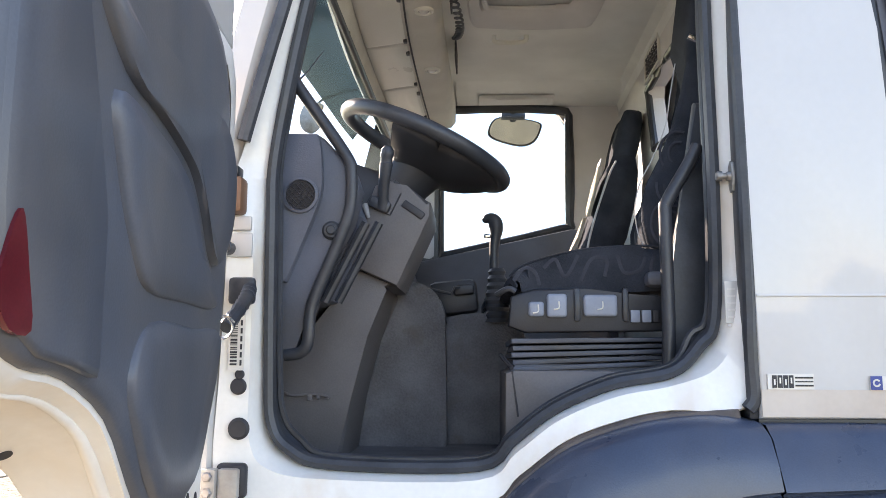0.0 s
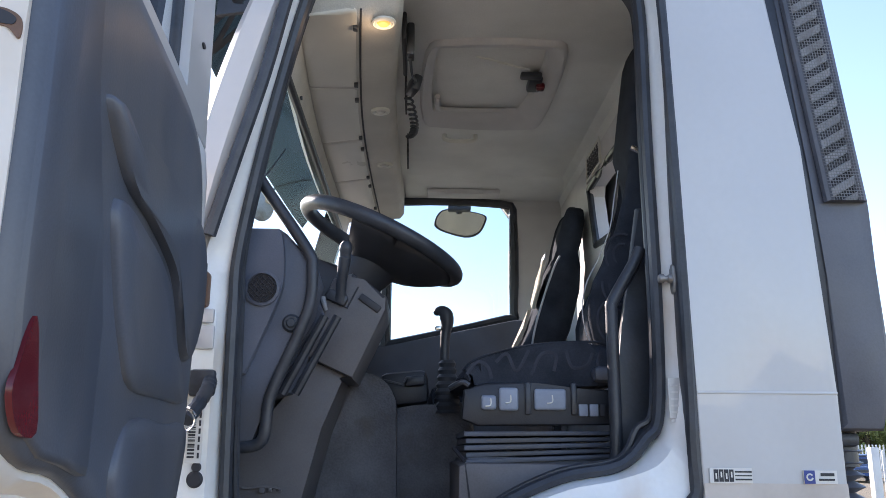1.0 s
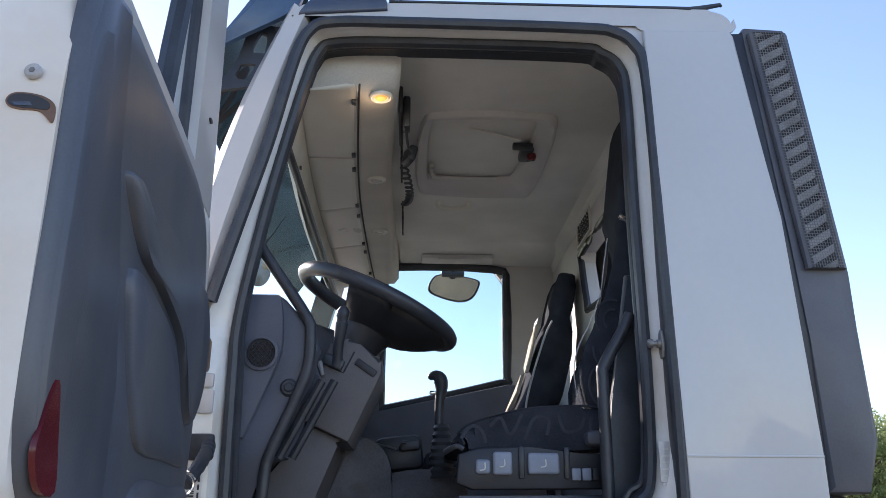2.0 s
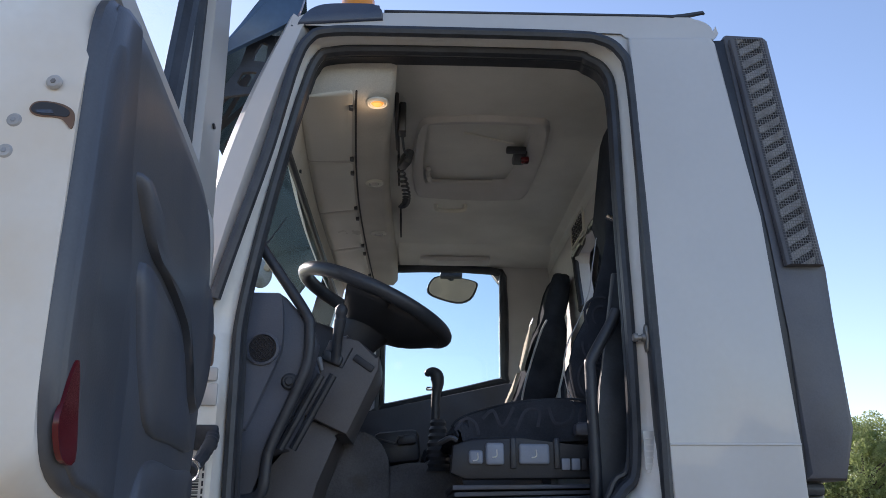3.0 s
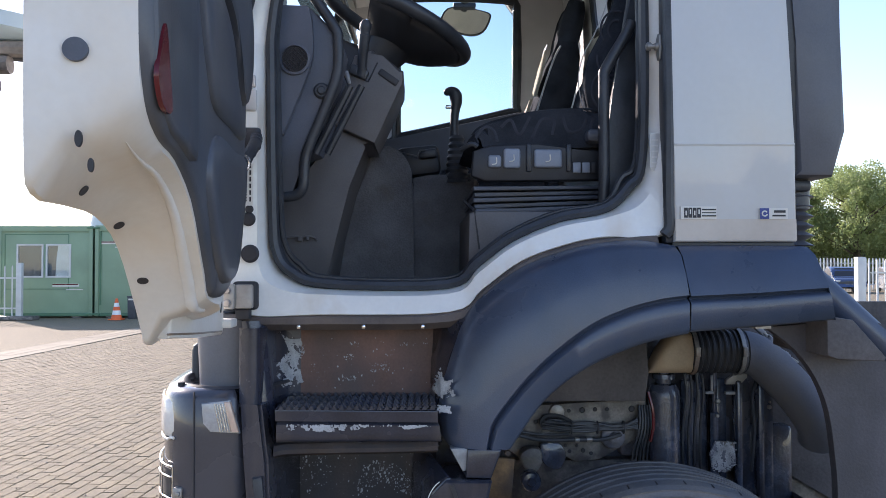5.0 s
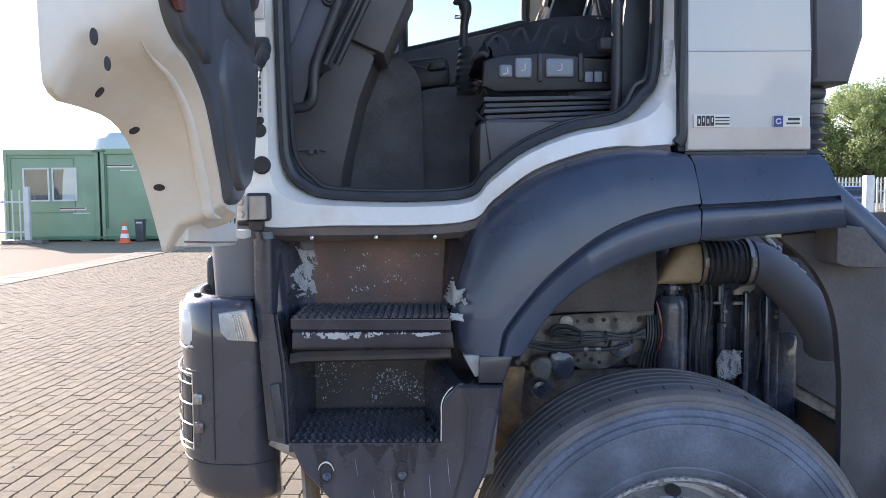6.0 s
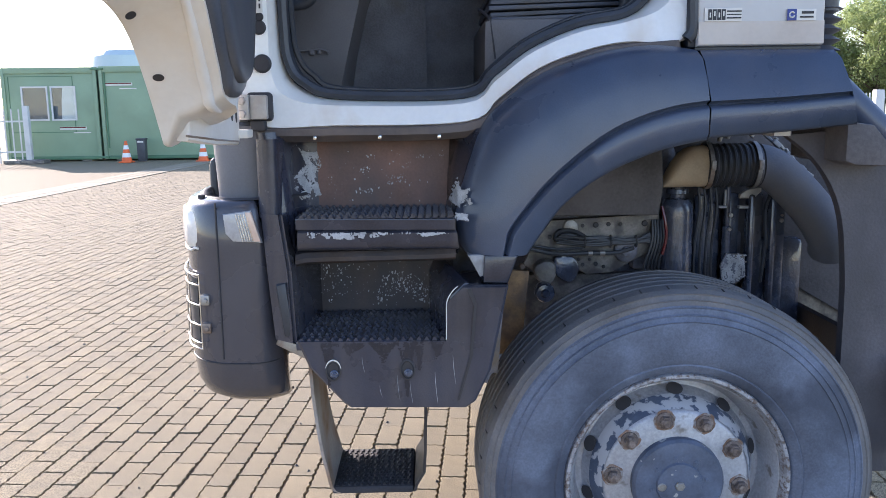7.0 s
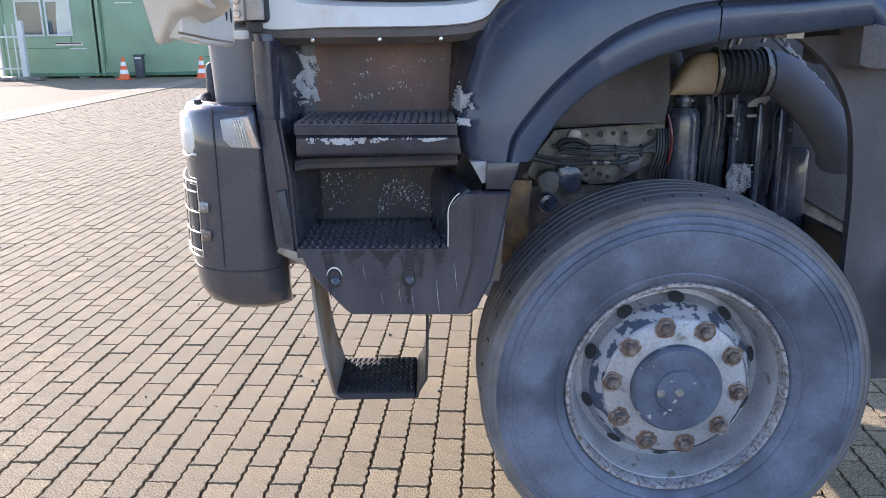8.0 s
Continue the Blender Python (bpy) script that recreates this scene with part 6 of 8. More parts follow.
for c, n, w, seed in (((-0.044, 1.357), 9, 0.012, 1), ((-0.060, 1.325), 16, 0.014, 2), ((0.021, 1.30), 40, 0.026, 3), ((-0.056, 1.272), 26, 0.018, 4), ((0.082, 1.357), 8, 0.010, 5), ((0.03, 1.33), 12, 0.03, 6), ((-0.14, 1.30), 8, 0.03, 7), ((0.135, 1.36), 4, 0.01, 8), ((0.0, 1.31), 40, 0.14, 9)):
    flakes(bm, [(c[0] - w, c[1] - w * 0.5), (c[0] + w, c[1] - w * 0.5), (c[0] + w, c[1] + w * 0.5), (c[0] - w, c[1] + w * 0.5)], 0.1385, n, 0.0006, 0.0030, seed)
tagged(part("paint_speck", bm, WORN, steps, "white paint specks in the muddy recess"), kind="stuff")
bm = B()
flakes(bm, [(-0.19, 1.07), (-0.11, 1.08), (-0.12, 1.0), (-0.17, 0.96), (-0.20, 0.99)], 0.2185, 90, 0.0008, 0.0035, 31)
flakes(bm, curve2([(-0.04, 0.95), (-0.03, 1.02), (0.02, 1.045), (0.08, 1.02), (0.10, 0.95), (0.03, 0.99)], 3, True), 0.2185, 230, 0.0008, 0.0036, 32)
flakes(bm, [(-0.20, 0.95), (0.11, 0.95), (0.11, 1.08), (-0.20, 1.08)], 0.2185, 110, 0.0006, 0.0024, 33)
tagged(part("paint_speck", bm, WORN, steps), kind="stuff")
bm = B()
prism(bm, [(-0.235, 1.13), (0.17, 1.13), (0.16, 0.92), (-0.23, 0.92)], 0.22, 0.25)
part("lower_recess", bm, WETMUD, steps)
# side cheeks of the recesses
bm = B()
loft(bm, [[(-0.285, -0.02, 1.235), (-0.275, -0.03, 1.10), (-0.262, -0.03, 0.93)], [(-0.240, -0.05, 1.235), (-0.222, -0.06, 1.10), (-0.214, -0.07, 0.93)], [(-0.222, 0.10, 1.235), (-0.208, 0.12, 1.10), (-0.204, 0.12, 0.93)], [(-0.205, 0.15, 1.235), (-0.19, 0.23, 1.10), (-0.188, 0.23, 0.93)]], thick=0.01, inward=(-1, 0, 0))
loft(bm, [[(0.232, 0.005, 1.43), (0.196, 0.0, 1.345), (0.171, -0.002, 1.25), (0.170, -0.002, 1.13)], [(0.185, 0.07, 1.42), (0.168, 0.07, 1.335), (0.157, 0.06, 1.24), (0.155, 0.06, 1.13)], [(0.155, 0.15, 1.41), (0.150, 0.15, 1.32), (0.147, 0.15, 1.24), (0.145, 0.15, 1.13)]], thick=0.004, inward=(0.5, 0.8, 0))
loft(bm, [[(0.185, -0.07, 1.07), (0.150, -0.08, 1.04), (0.142, -0.085, 0.94)], [(0.14, 0.10, 1.09), (0.115, 0.10, 1.05), (0.105, 0.10, 0.93)], [(0.12, 0.24, 1.10), (0.10, 0.24, 1.05), (0.098, 0.24, 0.93)]], thick=0.01, inward=(1, 0, 0))
parts("recess_cheek", bm, BLACK, steps, smooth=60)
# upper tread with teeth, nosing and ledge
bm = B()
prism(bm, [(-0.205, 1.205), (0.164, 1.200), (0.164, 1.226), (-0.205, 1.231)], -0.085, 0.15, bevel=0.004)
tread = part("upper_tread", bm, BLACK, steps, "black toothed step tread")


def teeth(bm, x0, x1, y0, y1, z, n, rows, h=0.009):
    """Rows of pointed ridges on a tread."""
    for j in range(rows):
        yy = y0 + (y1 - y0) * j / max(rows - 1, 1)
        for k in range(n):
            x = x0 + (x1 - x0) * (k + 0.5 + 0.25 * (j % 2)) / n
            w = (x1 - x0) / n * 0.38
            v = [bm.verts.new(p) for p in ((x - w, yy - 0.004, z), (x + w, yy - 0.004, z), (x + w, yy + 0.012, z), (x - w, yy + 0.012, z), (x - w * 0.25, yy - 0.004, z + h), (x + w * 0.25, yy - 0.004, z + h), (x + w * 0.25, yy + 0.010, z + h * 0.8), (x - w * 0.25, yy + 0.010, z + h * 0.8))]
            for f in ((4, 5, 6, 7), (0, 1, 5, 4), (1, 2, 6, 5), (2, 3, 7, 6), (3, 0, 4, 7)):
                bm.faces.new([v[i] for i in f])


bm = B()
teeth(bm, -0.200, 0.160, -0.080, 0.13, 1.2285, 21, 9)
tagged(part("tread_tooth", bm, BLACK, tread), kind="stuff")
bm = B()
loft(bm, [[(-0.202, -0.089, 1.228), (0.164, -0.089, 1.224)], [(-0.202, -0.086, 1.205), (0.164, -0.086, 1.200)], [(-0.200, -0.074, 1.203), (0.164, -0.074, 1.198)], [(-0.201, -0.082, 1.196), (0.168, -0.082, 1.192)], [(-0.202, -0.081, 1.178), (0.170, -0.081, 1.176)], [(-0.203, -0.076, 1.160), (0.172, -0.076, 1.157)], [(-0.205, -0.060, 1.152), (0.174, -0.060, 1.150)], [(-0.21, -0.03, 1.150), (0.176, -0.03, 1.148)]])
part("step_nosing", bm, BLACK, steps, smooth=50)
bm = B()
random.seed(8)
smear(bm, [(-0.172, 1.197), (-0.165, 1.185), (-0.08, 1.180), (0.0, 1.187), (0.005, 1.195)], -0.0848, 0.0013, 51.0, 0.25)
smear(bm, [(0.06, 1.194), (0.085, 1.185), (0.105, 1.185), (0.14, 1.193)], -0.0848, 0.0013, 52.0, 0.3)
flakes(bm, [(-0.15, 1.197), (0.15, 1.194), (0.15, 1.190), (-0.15, 1.193)], lambda x: -0.0845, 50, 0.0008, 0.003, 53)
tagged(part("scraped_edge", bm, WORN, steps, "scraped pale marks on the step edge"), kind="stuff")
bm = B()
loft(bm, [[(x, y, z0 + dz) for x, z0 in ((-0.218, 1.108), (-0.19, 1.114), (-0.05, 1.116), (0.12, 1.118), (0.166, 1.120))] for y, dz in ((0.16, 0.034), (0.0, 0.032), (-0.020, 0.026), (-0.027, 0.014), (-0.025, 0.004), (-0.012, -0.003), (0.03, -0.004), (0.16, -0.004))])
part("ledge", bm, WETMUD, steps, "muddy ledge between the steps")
bm = B()
RCH = [(0.172, 1.318), (0.180, 1.285), (0.199, 1.292), (0.202, 1.258), (0.178, 1.243), (0.156, 1.256), (0.160, 1.285)]
smear(bm, RCH, lambda x: 0.10 - (x - 0.145) * 4.4 if x < 0.172 else -0.018 - (x - 0.172) * 1.2, 0.0014, 41.0, 0.45)
smear(bm, [(0.163, 1.238), (0.199, 1.236), (0.195, 1.217), (0.164, 1.219)], -0.074, 0.0014, 42.0, 0.8)
tagged(part("scraped_patch", bm, WORN, steps, "scraped pale corner beside the tread"), kind="stuff")
# lower tread and front apron
bm = B()
prism(bm, [(-0.215, 0.915), (0.142, 0.915), (0.142, 0.936), (-0.215, 0.938)], -0.083, 0.23, bevel=0.004)
tread = part("lower_tread", bm, BLACK, steps, "black toothed lower tread")
bm = B()
teeth(bm, -0.212, 0.140, -0.080, 0.20, 0.936, 19, 12)
tagged(part("tread_tooth", bm, BLACK, tread), kind="stuff")
bm = B()
apron = [(-0.212, 0.940), (-0.185, 0.875), (-0.105, 0.785), (-0.09, 0.774), (0.185, 0.769), (0.208, 0.785), (0.245, 0.862), (0.287, 1.066), (0.184, 1.067), (0.146, 1.03), (0.142, 0.936)]
mid = [((x - 0.04) * 0.97 + 0.04, (z - 0.9) * 0.98 + 0.9) for x, z in apron]
loft(bm, [xz(apron, -0.05), xz(apron, -0.084), xz(mid, -0.090)], closed=True)
bm.faces.new([bm.verts.new(p) for p in xz(mid, -0.090)])
bmesh.ops.remove_doubles(bm, verts=bm.verts, dist=0.0004)
loft(bm, [xz(apron, -0.05), xz(apron, 0.10)], closed=True)
part("step_apron", bm, BLACK, steps, "black plastic apron under the lower step, streaked with dirt")
bm = B()
prism(bm, [(0.19, 1.06), (0.205, 1.02), (0.195, 0.90), (0.165, 0.79), (0.170, 0.79), (0.202, 0.90), (0.212, 1.025), (0.20, 1.06)], -0.093, -0.085)
part("apron_crease", bm, INK, steps)
for x in (-0.128, 0.047):
    bm = B()
    ring_pts = [(math.cos(a), math.sin(a)) for a in np.linspace(0, math.tau, 24, endpoint=False)]
    loft(bm, [[(x + 0.0185 * u, -0.0895, 0.868 + 0.0255 * v) for u, v in ring_pts], [(x + 0.0185 * u, -0.0935, 0.868 + 0.0255 * v) for u, v in ring_pts], [(x + 0.0150 * u, -0.0945, 0.868 + 0.0215 * v) for u, v in ring_pts],
              [(x + 0.0125 * u, -0.0918, 0.868 + 0.0190 * v) for u, v in ring_pts], [(x + 0.0005 * u, -0.0912, 0.868 + 0.0005 * v) for u, v in ring_pts]], closed=True)
    socket = part("bolt_socket", bm, INK, steps, "dark oval bolt socket")
    bm = B()
    disc(bm, (x + 0.002, -0.0915, 0.860), 0.0105, 0.006, n=16)
    disc(bm, (x + 0.002, -0.0970, 0.860), 0.0070, 0.006, n=6)
    part("bolt", bm, OILY, socket, "grimy bolt head")
bm = B()
tube(bm, [(-0.128 + 0.0185 * math.cos(a), -0.0945, 0.869 + 0.0255 * math.sin(a)) for a in np.linspace(0.15, 2.9, 14)], [0.0006 + 0.0016 * math.sin(math.pi * k / 13) for k in range(14)], 5)
tube(bm, smooth_path([(0.140, -0.092, 0.94), (0.141, -0.092, 0.99), (0.142, -0.092, 1.03), (0.155, -0.09, 1.055), (0.168, -0.086, 1.066)], 4), 0.0013, 5)
parts("white_scratch", bm, PAPER, steps, "bright scratched edge")
bm = B()
prism(bm, [(0.193, 1.135), (0.235, 1.135), (0.230, 1.085), (0.222, 1.082)], -0.06, 0.05, bevel=0.003)
part("step_bracket", bm, GREYMETAL, steps, "grey metal bracket")
bm = B()
prism(bm, [(0.232, 1.135), (0.312, 1.135), (0.287, 1.068), (0.228, 1.070)], -0.072, 0.05, bevel=0.006)
part("bracket_cover", bm, BLACK, steps)
bm = B()
prism(bm, [(-0.260, 1.070), (-0.236, 1.076), (-0.222, 0.94), (-0.246, 0.945)], -0.066, 0.02, bevel=0.007)
part("side_post", bm, RUBBER, steps)
bm = B()
box(bm, (-0.23, 0.02, 0.895), (0.10, 0.04, 0.025), 0.004, (0, 28, 0))
box(bm, (-0.215, 0.06, 0.875), (0.04, 0.02, 0.010), 0.002, (0, 28, 0))
part("stay", bm, STEEL, steps)
# step box walls, added to keep sun off the tyre tread
bm = B()
prism(bm, [(-0.24, 0.80), (0.27, 0.80), (0.30, 1.10), (0.23, 1.42), (-0.24, 1.42)], 0.27, 0.30)
prism(bm, [(0.255, 0.80), (0.275, 0.80), (0.30, 1.10), (0.235, 1.42), (0.22, 1.42), (0.285, 1.10)], 0.08, 0.29)
part("step_box", bm, ENGINE, steps)
# flange with rivets below the sill
bm = B()
prism(bm, [(-0.255, 1.436), (0.19, 1.440), (0.20, 1.418), (-0.25, 1.411)], 0.028, 0.15, bevel=0.004)
flange = part("flange", bm, BLACK, steps)
for x in (-0.165, -0.011, 0.130):
    bm = B()
    box(bm, (x, 0.014, 1.4105), (0.010, 0.016, 0.010), 0.003)
    part("rivet", bm, CHROME, flange)
bm = B()
for x, w, z1, s in ((-0.085, 0.05, 0.905, 61.0), (-0.01, 0.035, 0.885, 62.0), (0.045, 0.022, 0.80, 63.0), (0.075, 0.016, 0.865, 64.0), (-0.138, 0.018, 0.815, 65.0), (0.118, 0.02, 0.89, 66.0)):
    smear(bm, [(x - w, 0.934), (x + w, 0.934), (x + w * 0.4, (0.934 + z1) / 2), (x + 0.003, z1), (x - 0.003, z1), (x - w * 0.35, (0.934 + z1) / 2)], -0.0908, 0.0024, s, 0.5)
tagged(part("wet_stain", bm, WETRUN, steps, "dark oily runs down the apron"), kind="stuff")
bm = B()
for x, z0, z1 in ((0.022, 0.855, 0.79), (0.052, 0.84, 0.785), (0.112, 0.86, 0.782), (-0.02, 0.83, 0.80), (0.155, 0.90, 0.83), (-0.06, 0.90, 0.86)):
    tube(bm, smooth_path([(x, -0.0905, z0), (x + 0.002, -0.0905, (z0 + z1) / 2), (x + 0.006, -0.0903, z1)], 3), [0.0002, 0.0003, 0.0005, 0.0005, 0.0004, 0.0003, 0.0002], 4)
tagged(part("dried_streak", bm, WORN, steps, "pale dried streaks"), kind="stuff")
# hanging step
hang = part("hanging_step", box(B(), (-0.063, 0.305, 0.437), (0.225, 0.26, 0.022), 0.006), PEGRUBBER, truck, "black pegged rubber step hanging on two straps")
for x0, x1 in ((-0.212, -0.178), (0.085, 0.052)):
    bm = B()
    rows = []
    for z, x, ya, yb in ((0.87, x0, 0.06, 0.26), (0.75, x0 * 0.985, 0.08, 0.29), (0.65, x0 * 0.965, 0.11, 0.33), (0.56, x0 * 0.935, 0.14, 0.38), (0.49, x0 * 0.89, 0.165, 0.42), (0.45, x1 * 1.02, 0.17, 0.435), (0.435, x1 * 0.97, 0.175, 0.44), (0.430, x1 * 0.90, 0.175, 0.44)):
        rows.append([(x, ya, z), (x, (ya + yb) / 2, z), (x, yb, z)])
    loft(bm, rows, thick=0.008, inward=(1, 0, 0))
    part("strap", bm, STRAP if x0 < 0 else RUBBER, hang, "worn grey strap, rusty at the top" if x0 < 0 else "")
bm = B()
teeth(bm, -0.170, 0.044, 0.185, 0.415, 0.447, 13, 14, 0.004)
tagged(part("tread_peg", bm, PEGRUBBER, hang), kind="stuff")

# ---- bumper corner ----
PLAN = [(-0.264, 0.09), (-0.262, 0.03), (-0.30, -0.018), (-0.36, -0.026), (-0.42, -0.015), (-0.475, 0.03), (-0.51, 0.11), (-0.535, 0.25), (-0.56, 0.6), (-0.575, 1.1), (-0.56, 1.6), (-0.535, 1.95), (-0.50, 2.12), (-0.42, 2.21), (-0.30, 2.21), (-0.272, 2.1)]
plan = curve2(PLAN, 4)
OUTW = -1.0


def level(z, inset, cut):
    out = []
    for x, y in plan:
        cx, cy = -0.30, min(max(y, 0.18), 2.0)
        k = 1 - inset / 0.22
        px, py = (cx + (x - cx) * k if x < -0.31 else x), cy + (y - cy) * k
        out.append((min(px, cut), py, z))
    return out


bm = B()
loft(bm, [level(1.262, 0.10, -0.325), level(1.268, 0.035, -0.318), level(1.262, 0.012, -0.31), level(1.245, 0.0, -0.305), level(1.15, 0.0, -0.288), level(1.0, 0.0, -0.264), level(0.87, 0.0, -0.258), level(0.81, 0.006, -0.255), level(0.778, 0.022, -0.254), level(0.760, 0.052, -0.254), level(0.754, 0.12, -0.254)])
bumper = part("bumper", bm, BUMPER, truck, "dark grey bumper corner with lamps", smooth=50)
bm = B()
tube(bm, [(-0.402, -0.0215, 1.262), (-0.402, -0.0225, 1.15), (-0.402, -0.0225, 0.88)], 0.0022, 6)
tube(bm, [p for p in level(0.868, -0.001, -0.27)][5:24], 0.002, 6)
part("bumper_seam", bm, INK, bumper)
bm = B()
lampq = [(-0.384, 1.236), (-0.318, 1.244), (-0.294, 1.166), (-0.362, 1.170), (-0.380, 1.190)]
prism(bm, lampq, -0.034, -0.01, bevel=0.006)
marker = part("marker_lamp", bm, MARKLENS, bumper, "clear ribbed side marker lamp")
bm = B()
prism(bm, [(-0.330, 1.240), (-0.316, 1.240), (-0.296, 1.170), (-0.312, 1.170)], -0.037, -0.02, bevel=0.003)
part("amber_part", bm, LENSWARM, marker)
bm = B()
for k in range(6):
    tube(bm, [(-0.352 + 0.006 * k, -0.0352, 1.236), (-0.338 + 0.006 * k, -0.0352, 1.172)], 0.0014, 5)
part("lens_rib", bm, CHROME, marker)
def skin(i0, i1, z, off):
    """Points along the bumper's plan, off metres outside it."""
    out = []
    for k in range(i0, i1):
        p, q = Vector(plan[k]), Vector(plan[min(k + 1, len(plan) - 1)])
        d = (q - p).normalized()
        out.append((p.x + d.y * off, p.y - d.x * off, z))
    return out


def wrap(bm, i0, i1, zs, off):
    loft(bm, [skin(i0, i1, zs[0], 0.0)] + [skin(i0, i1, z, off) for z in zs] + [skin(i0, i1, zs[-1], 0.0)])


def skin_at(a, z, off):
    """A point at a fractional place along the plan."""
    k = int(a)
    p, q = Vector(skin(k, k + 1, z, off)[0]), Vector(skin(k + 1, k + 2, z, off)[0])
    return p.lerp(q, a - k)


bm = B()
rows = []
for z, a0, a1, off in ((1.241, 20.6, 28.4, 0.0), (1.240, 20.0, 28.6, 0.006), (1.232, 18.8, 29.0, 0.008), (1.19, 18.4, 29.0, 0.010), (1.165, 18.5, 29.0, 0.009), (1.153, 19.0, 29.0, 0.007), (1.147, 20.2, 28.6, 0.003), (1.146, 20.8, 28.4, 0.0)):
    rows.append([skin_at(a0 + (a1 - a0) * k / 14, z, OUTW * (off * min(1.0, k / 2, (14 - k) / 2) - 0.001)) for k in range(15)])
loft(bm, rows)
lamp_f = part("headlamp", bm, LENS, bumper, "white rounded headlamp lens", smooth=60)
bm = B()
tube(bm, [skin_at(18.3 + 10.5 * k / 14, 1.144 + 0.006 * (1 if k < 2 else 0), OUTW * 0.004) for k in range(15)], 0.0035, 6)
part("lamp_rim", bm, PAPER, lamp_f)
bm = B()
for z in (1.085, 1.06, 1.01, 0.96, 0.915, 0.90):
    tube(bm, skin(18, 29, z, OUTW * 0.010), 0.0022, 6)
for k in (18, 21, 24, 27):
    tube(bm, [skin(k, k + 1, 1.085, OUTW * 0.010)[0], skin(k, k + 1, 0.90, OUTW * 0.010)[0]], 0.0022, 6)
parts("guard_bar", bm, CHROME, bumper, "bright wire guard over the fog lamp")
bm = B()
wrap(bm, 19, 29, (1.075, 1.0, 0.91), OUTW * 0.003)
part("fog_lamp", bm, INK, bumper, "fog lamp behind a wire guard")
bm = B()
for z in (1.025, 0.955):
    box(bm, (-0.442, 0.0, z), (0.022, 0.03, 0.026), 0.004)
    disc(bm, (-0.440, -0.016, z), 0.006, 0.006, n=6)
parts("guard_clip", bm, STEEL, bumper)
# front face of the cab above the bumper
bm = B()
rows = []
for z, x in ((1.20, -0.40), (1.45, -0.41), (1.80, -0.415), (2.19, -0.41)):
    rows.append([(x + d, y, z) for y, d in ((0.14, 0.10), (0.20, 0.04), (0.35, 0.0), (1.1, -0.03), (1.85, 0.0), (2.02, 0.05), (2.10, 0.12))])
loft(bm, rows, thick=0.02, inward=(1, 0, 0))
part("front_panel", bm, WHITE, truck, "white front panel of the cab", smooth=60)
# cab corner above the bumper, rubber stop, bolts
bm = B()
tube(bm, [(-0.335, 0.13, 1.44), (-0.335, 0.13, 1.34), (-0.333, 0.13, 1.24)], [0.102, 0.095, 0.092], 30)
part("cab_corner", bm, CORNER, truck, "grey rounded lower cab corner")
bm = B()
loft(bm, [[(-0.312, 0.06, 1.425), (-0.305, 0.04, 1.30), (-0.285, 0.03, 1.18), (-0.270, 0.03, 1.00)], [(-0.300, 0.010, 1.425), (-0.292, 0.000, 1.30), (-0.272, -0.010, 1.18), (-0.258, -0.010, 1.00)],
          [(-0.278, 0.004, 1.425), (-0.262, -0.004, 1.30), (-0.244, -0.012, 1.18), (-0.236, -0.014, 1.00)], [(-0.250, 0.030, 1.425), (-0.236, 0.020, 1.30), (-0.222, 0.010, 1.18), (-0.216, 0.006, 1.00)]], thick=0.05, inward=(0, 1, 0))
part("corner_panel", bm, BLACK, truck, "dark plastic corner panel beside the steps", smooth=70)
bm = B()
tube(bm, [(-0.283, 0.000, 1.420), (-0.268, -0.010, 1.30), (-0.254, -0.015, 1.19)], 0.0022, 6)
part("panel_seam", bm, INK, truck)
# shade of the recess put into a black ring on the bumper top
bm = B()
lathe(bm, [(0.10, 1.262), (0.118, 1.2705), (0.128, 1.2715), (0.134, 1.266)], (-0.335, 0.13, 0), "z", 40)
part("cap_recess", bm, INK, bumper, "black ring drawn for the shaded recess round the cab corner")
bm = B()
arc = [(math.cos(a), math.sin(a)) for a in np.linspace(1.7, 3.7, 18)]
swell_ = [0.004 + 0.020 * math.sin(math.pi * k / 17) ** 0.6 for k in range(18)]
loft(bm, [[(-0.335 + r * u, 0.13 + r * v, 1.262 + h * q) for (u, v), q in zip(arc, swell_)] for r, h in ((0.112, 0.0), (0.118, 0.9), (0.126, 1.0), (0.136, 0.8), (0.142, 0.0))])
part("recess_collar", bm, INK, bumper, smooth=60)
bm = B()
tube(bm, [(-0.446, 0.17, 1.26), (-0.446, 0.17, 1.340), (-0.445, 0.17, 1.352), (-0.444, 0.17, 1.357)], [0.014, 0.014, 0.011, 0.005], 14)
part("rubber_stop", bm, RUBBER, truck)
bm = B()
for x, y in ((-0.455, 0.06), (-0.452, 0.13)):
    lathe(bm, [(0.009, 1.262), (0.009, 1.274), (0.0001, 1.276)], (x, y, 0), "z", 12)
part("cap_bolt", bm, INK, bumper)
bm = B()
box(bm, (-0.331, -0.06, 1.4245), (0.059, 0.06, 0.019), 0.003)
part("hinge_cover", bm, PAPER, truck, "white strip under the hinge")

# ---- front wheel ----
WC = Vector((0.736, 0.0, 0.515))
rim = [(r * 0.968, d) for r, d in ((0.298, 0.020), (0.302, 0.028), (0.296, 0.040), (0.280, 0.044), (0.272, 0.060), (0.266, 0.105), (0.256, 0.128), (0.240, 0.125), (0.222, 0.098), (0.205, 0.060), (0.196, 0.044), (0.186, 0.038), (0.118, 0.036), (0.112, 0.034))]
bm = B()
lathe(bm, rim, WC, "y", 80)
wheel = part("wheel", bm, SILVER, truck, "grimy silver steel wheel with rusty nuts")
bm = B()
lathe(bm, [(0.2165, 0.0925), (0.209, 0.0745), (0.1985, 0.0545), (0.1915, 0.0425)], WC, "y", 80)
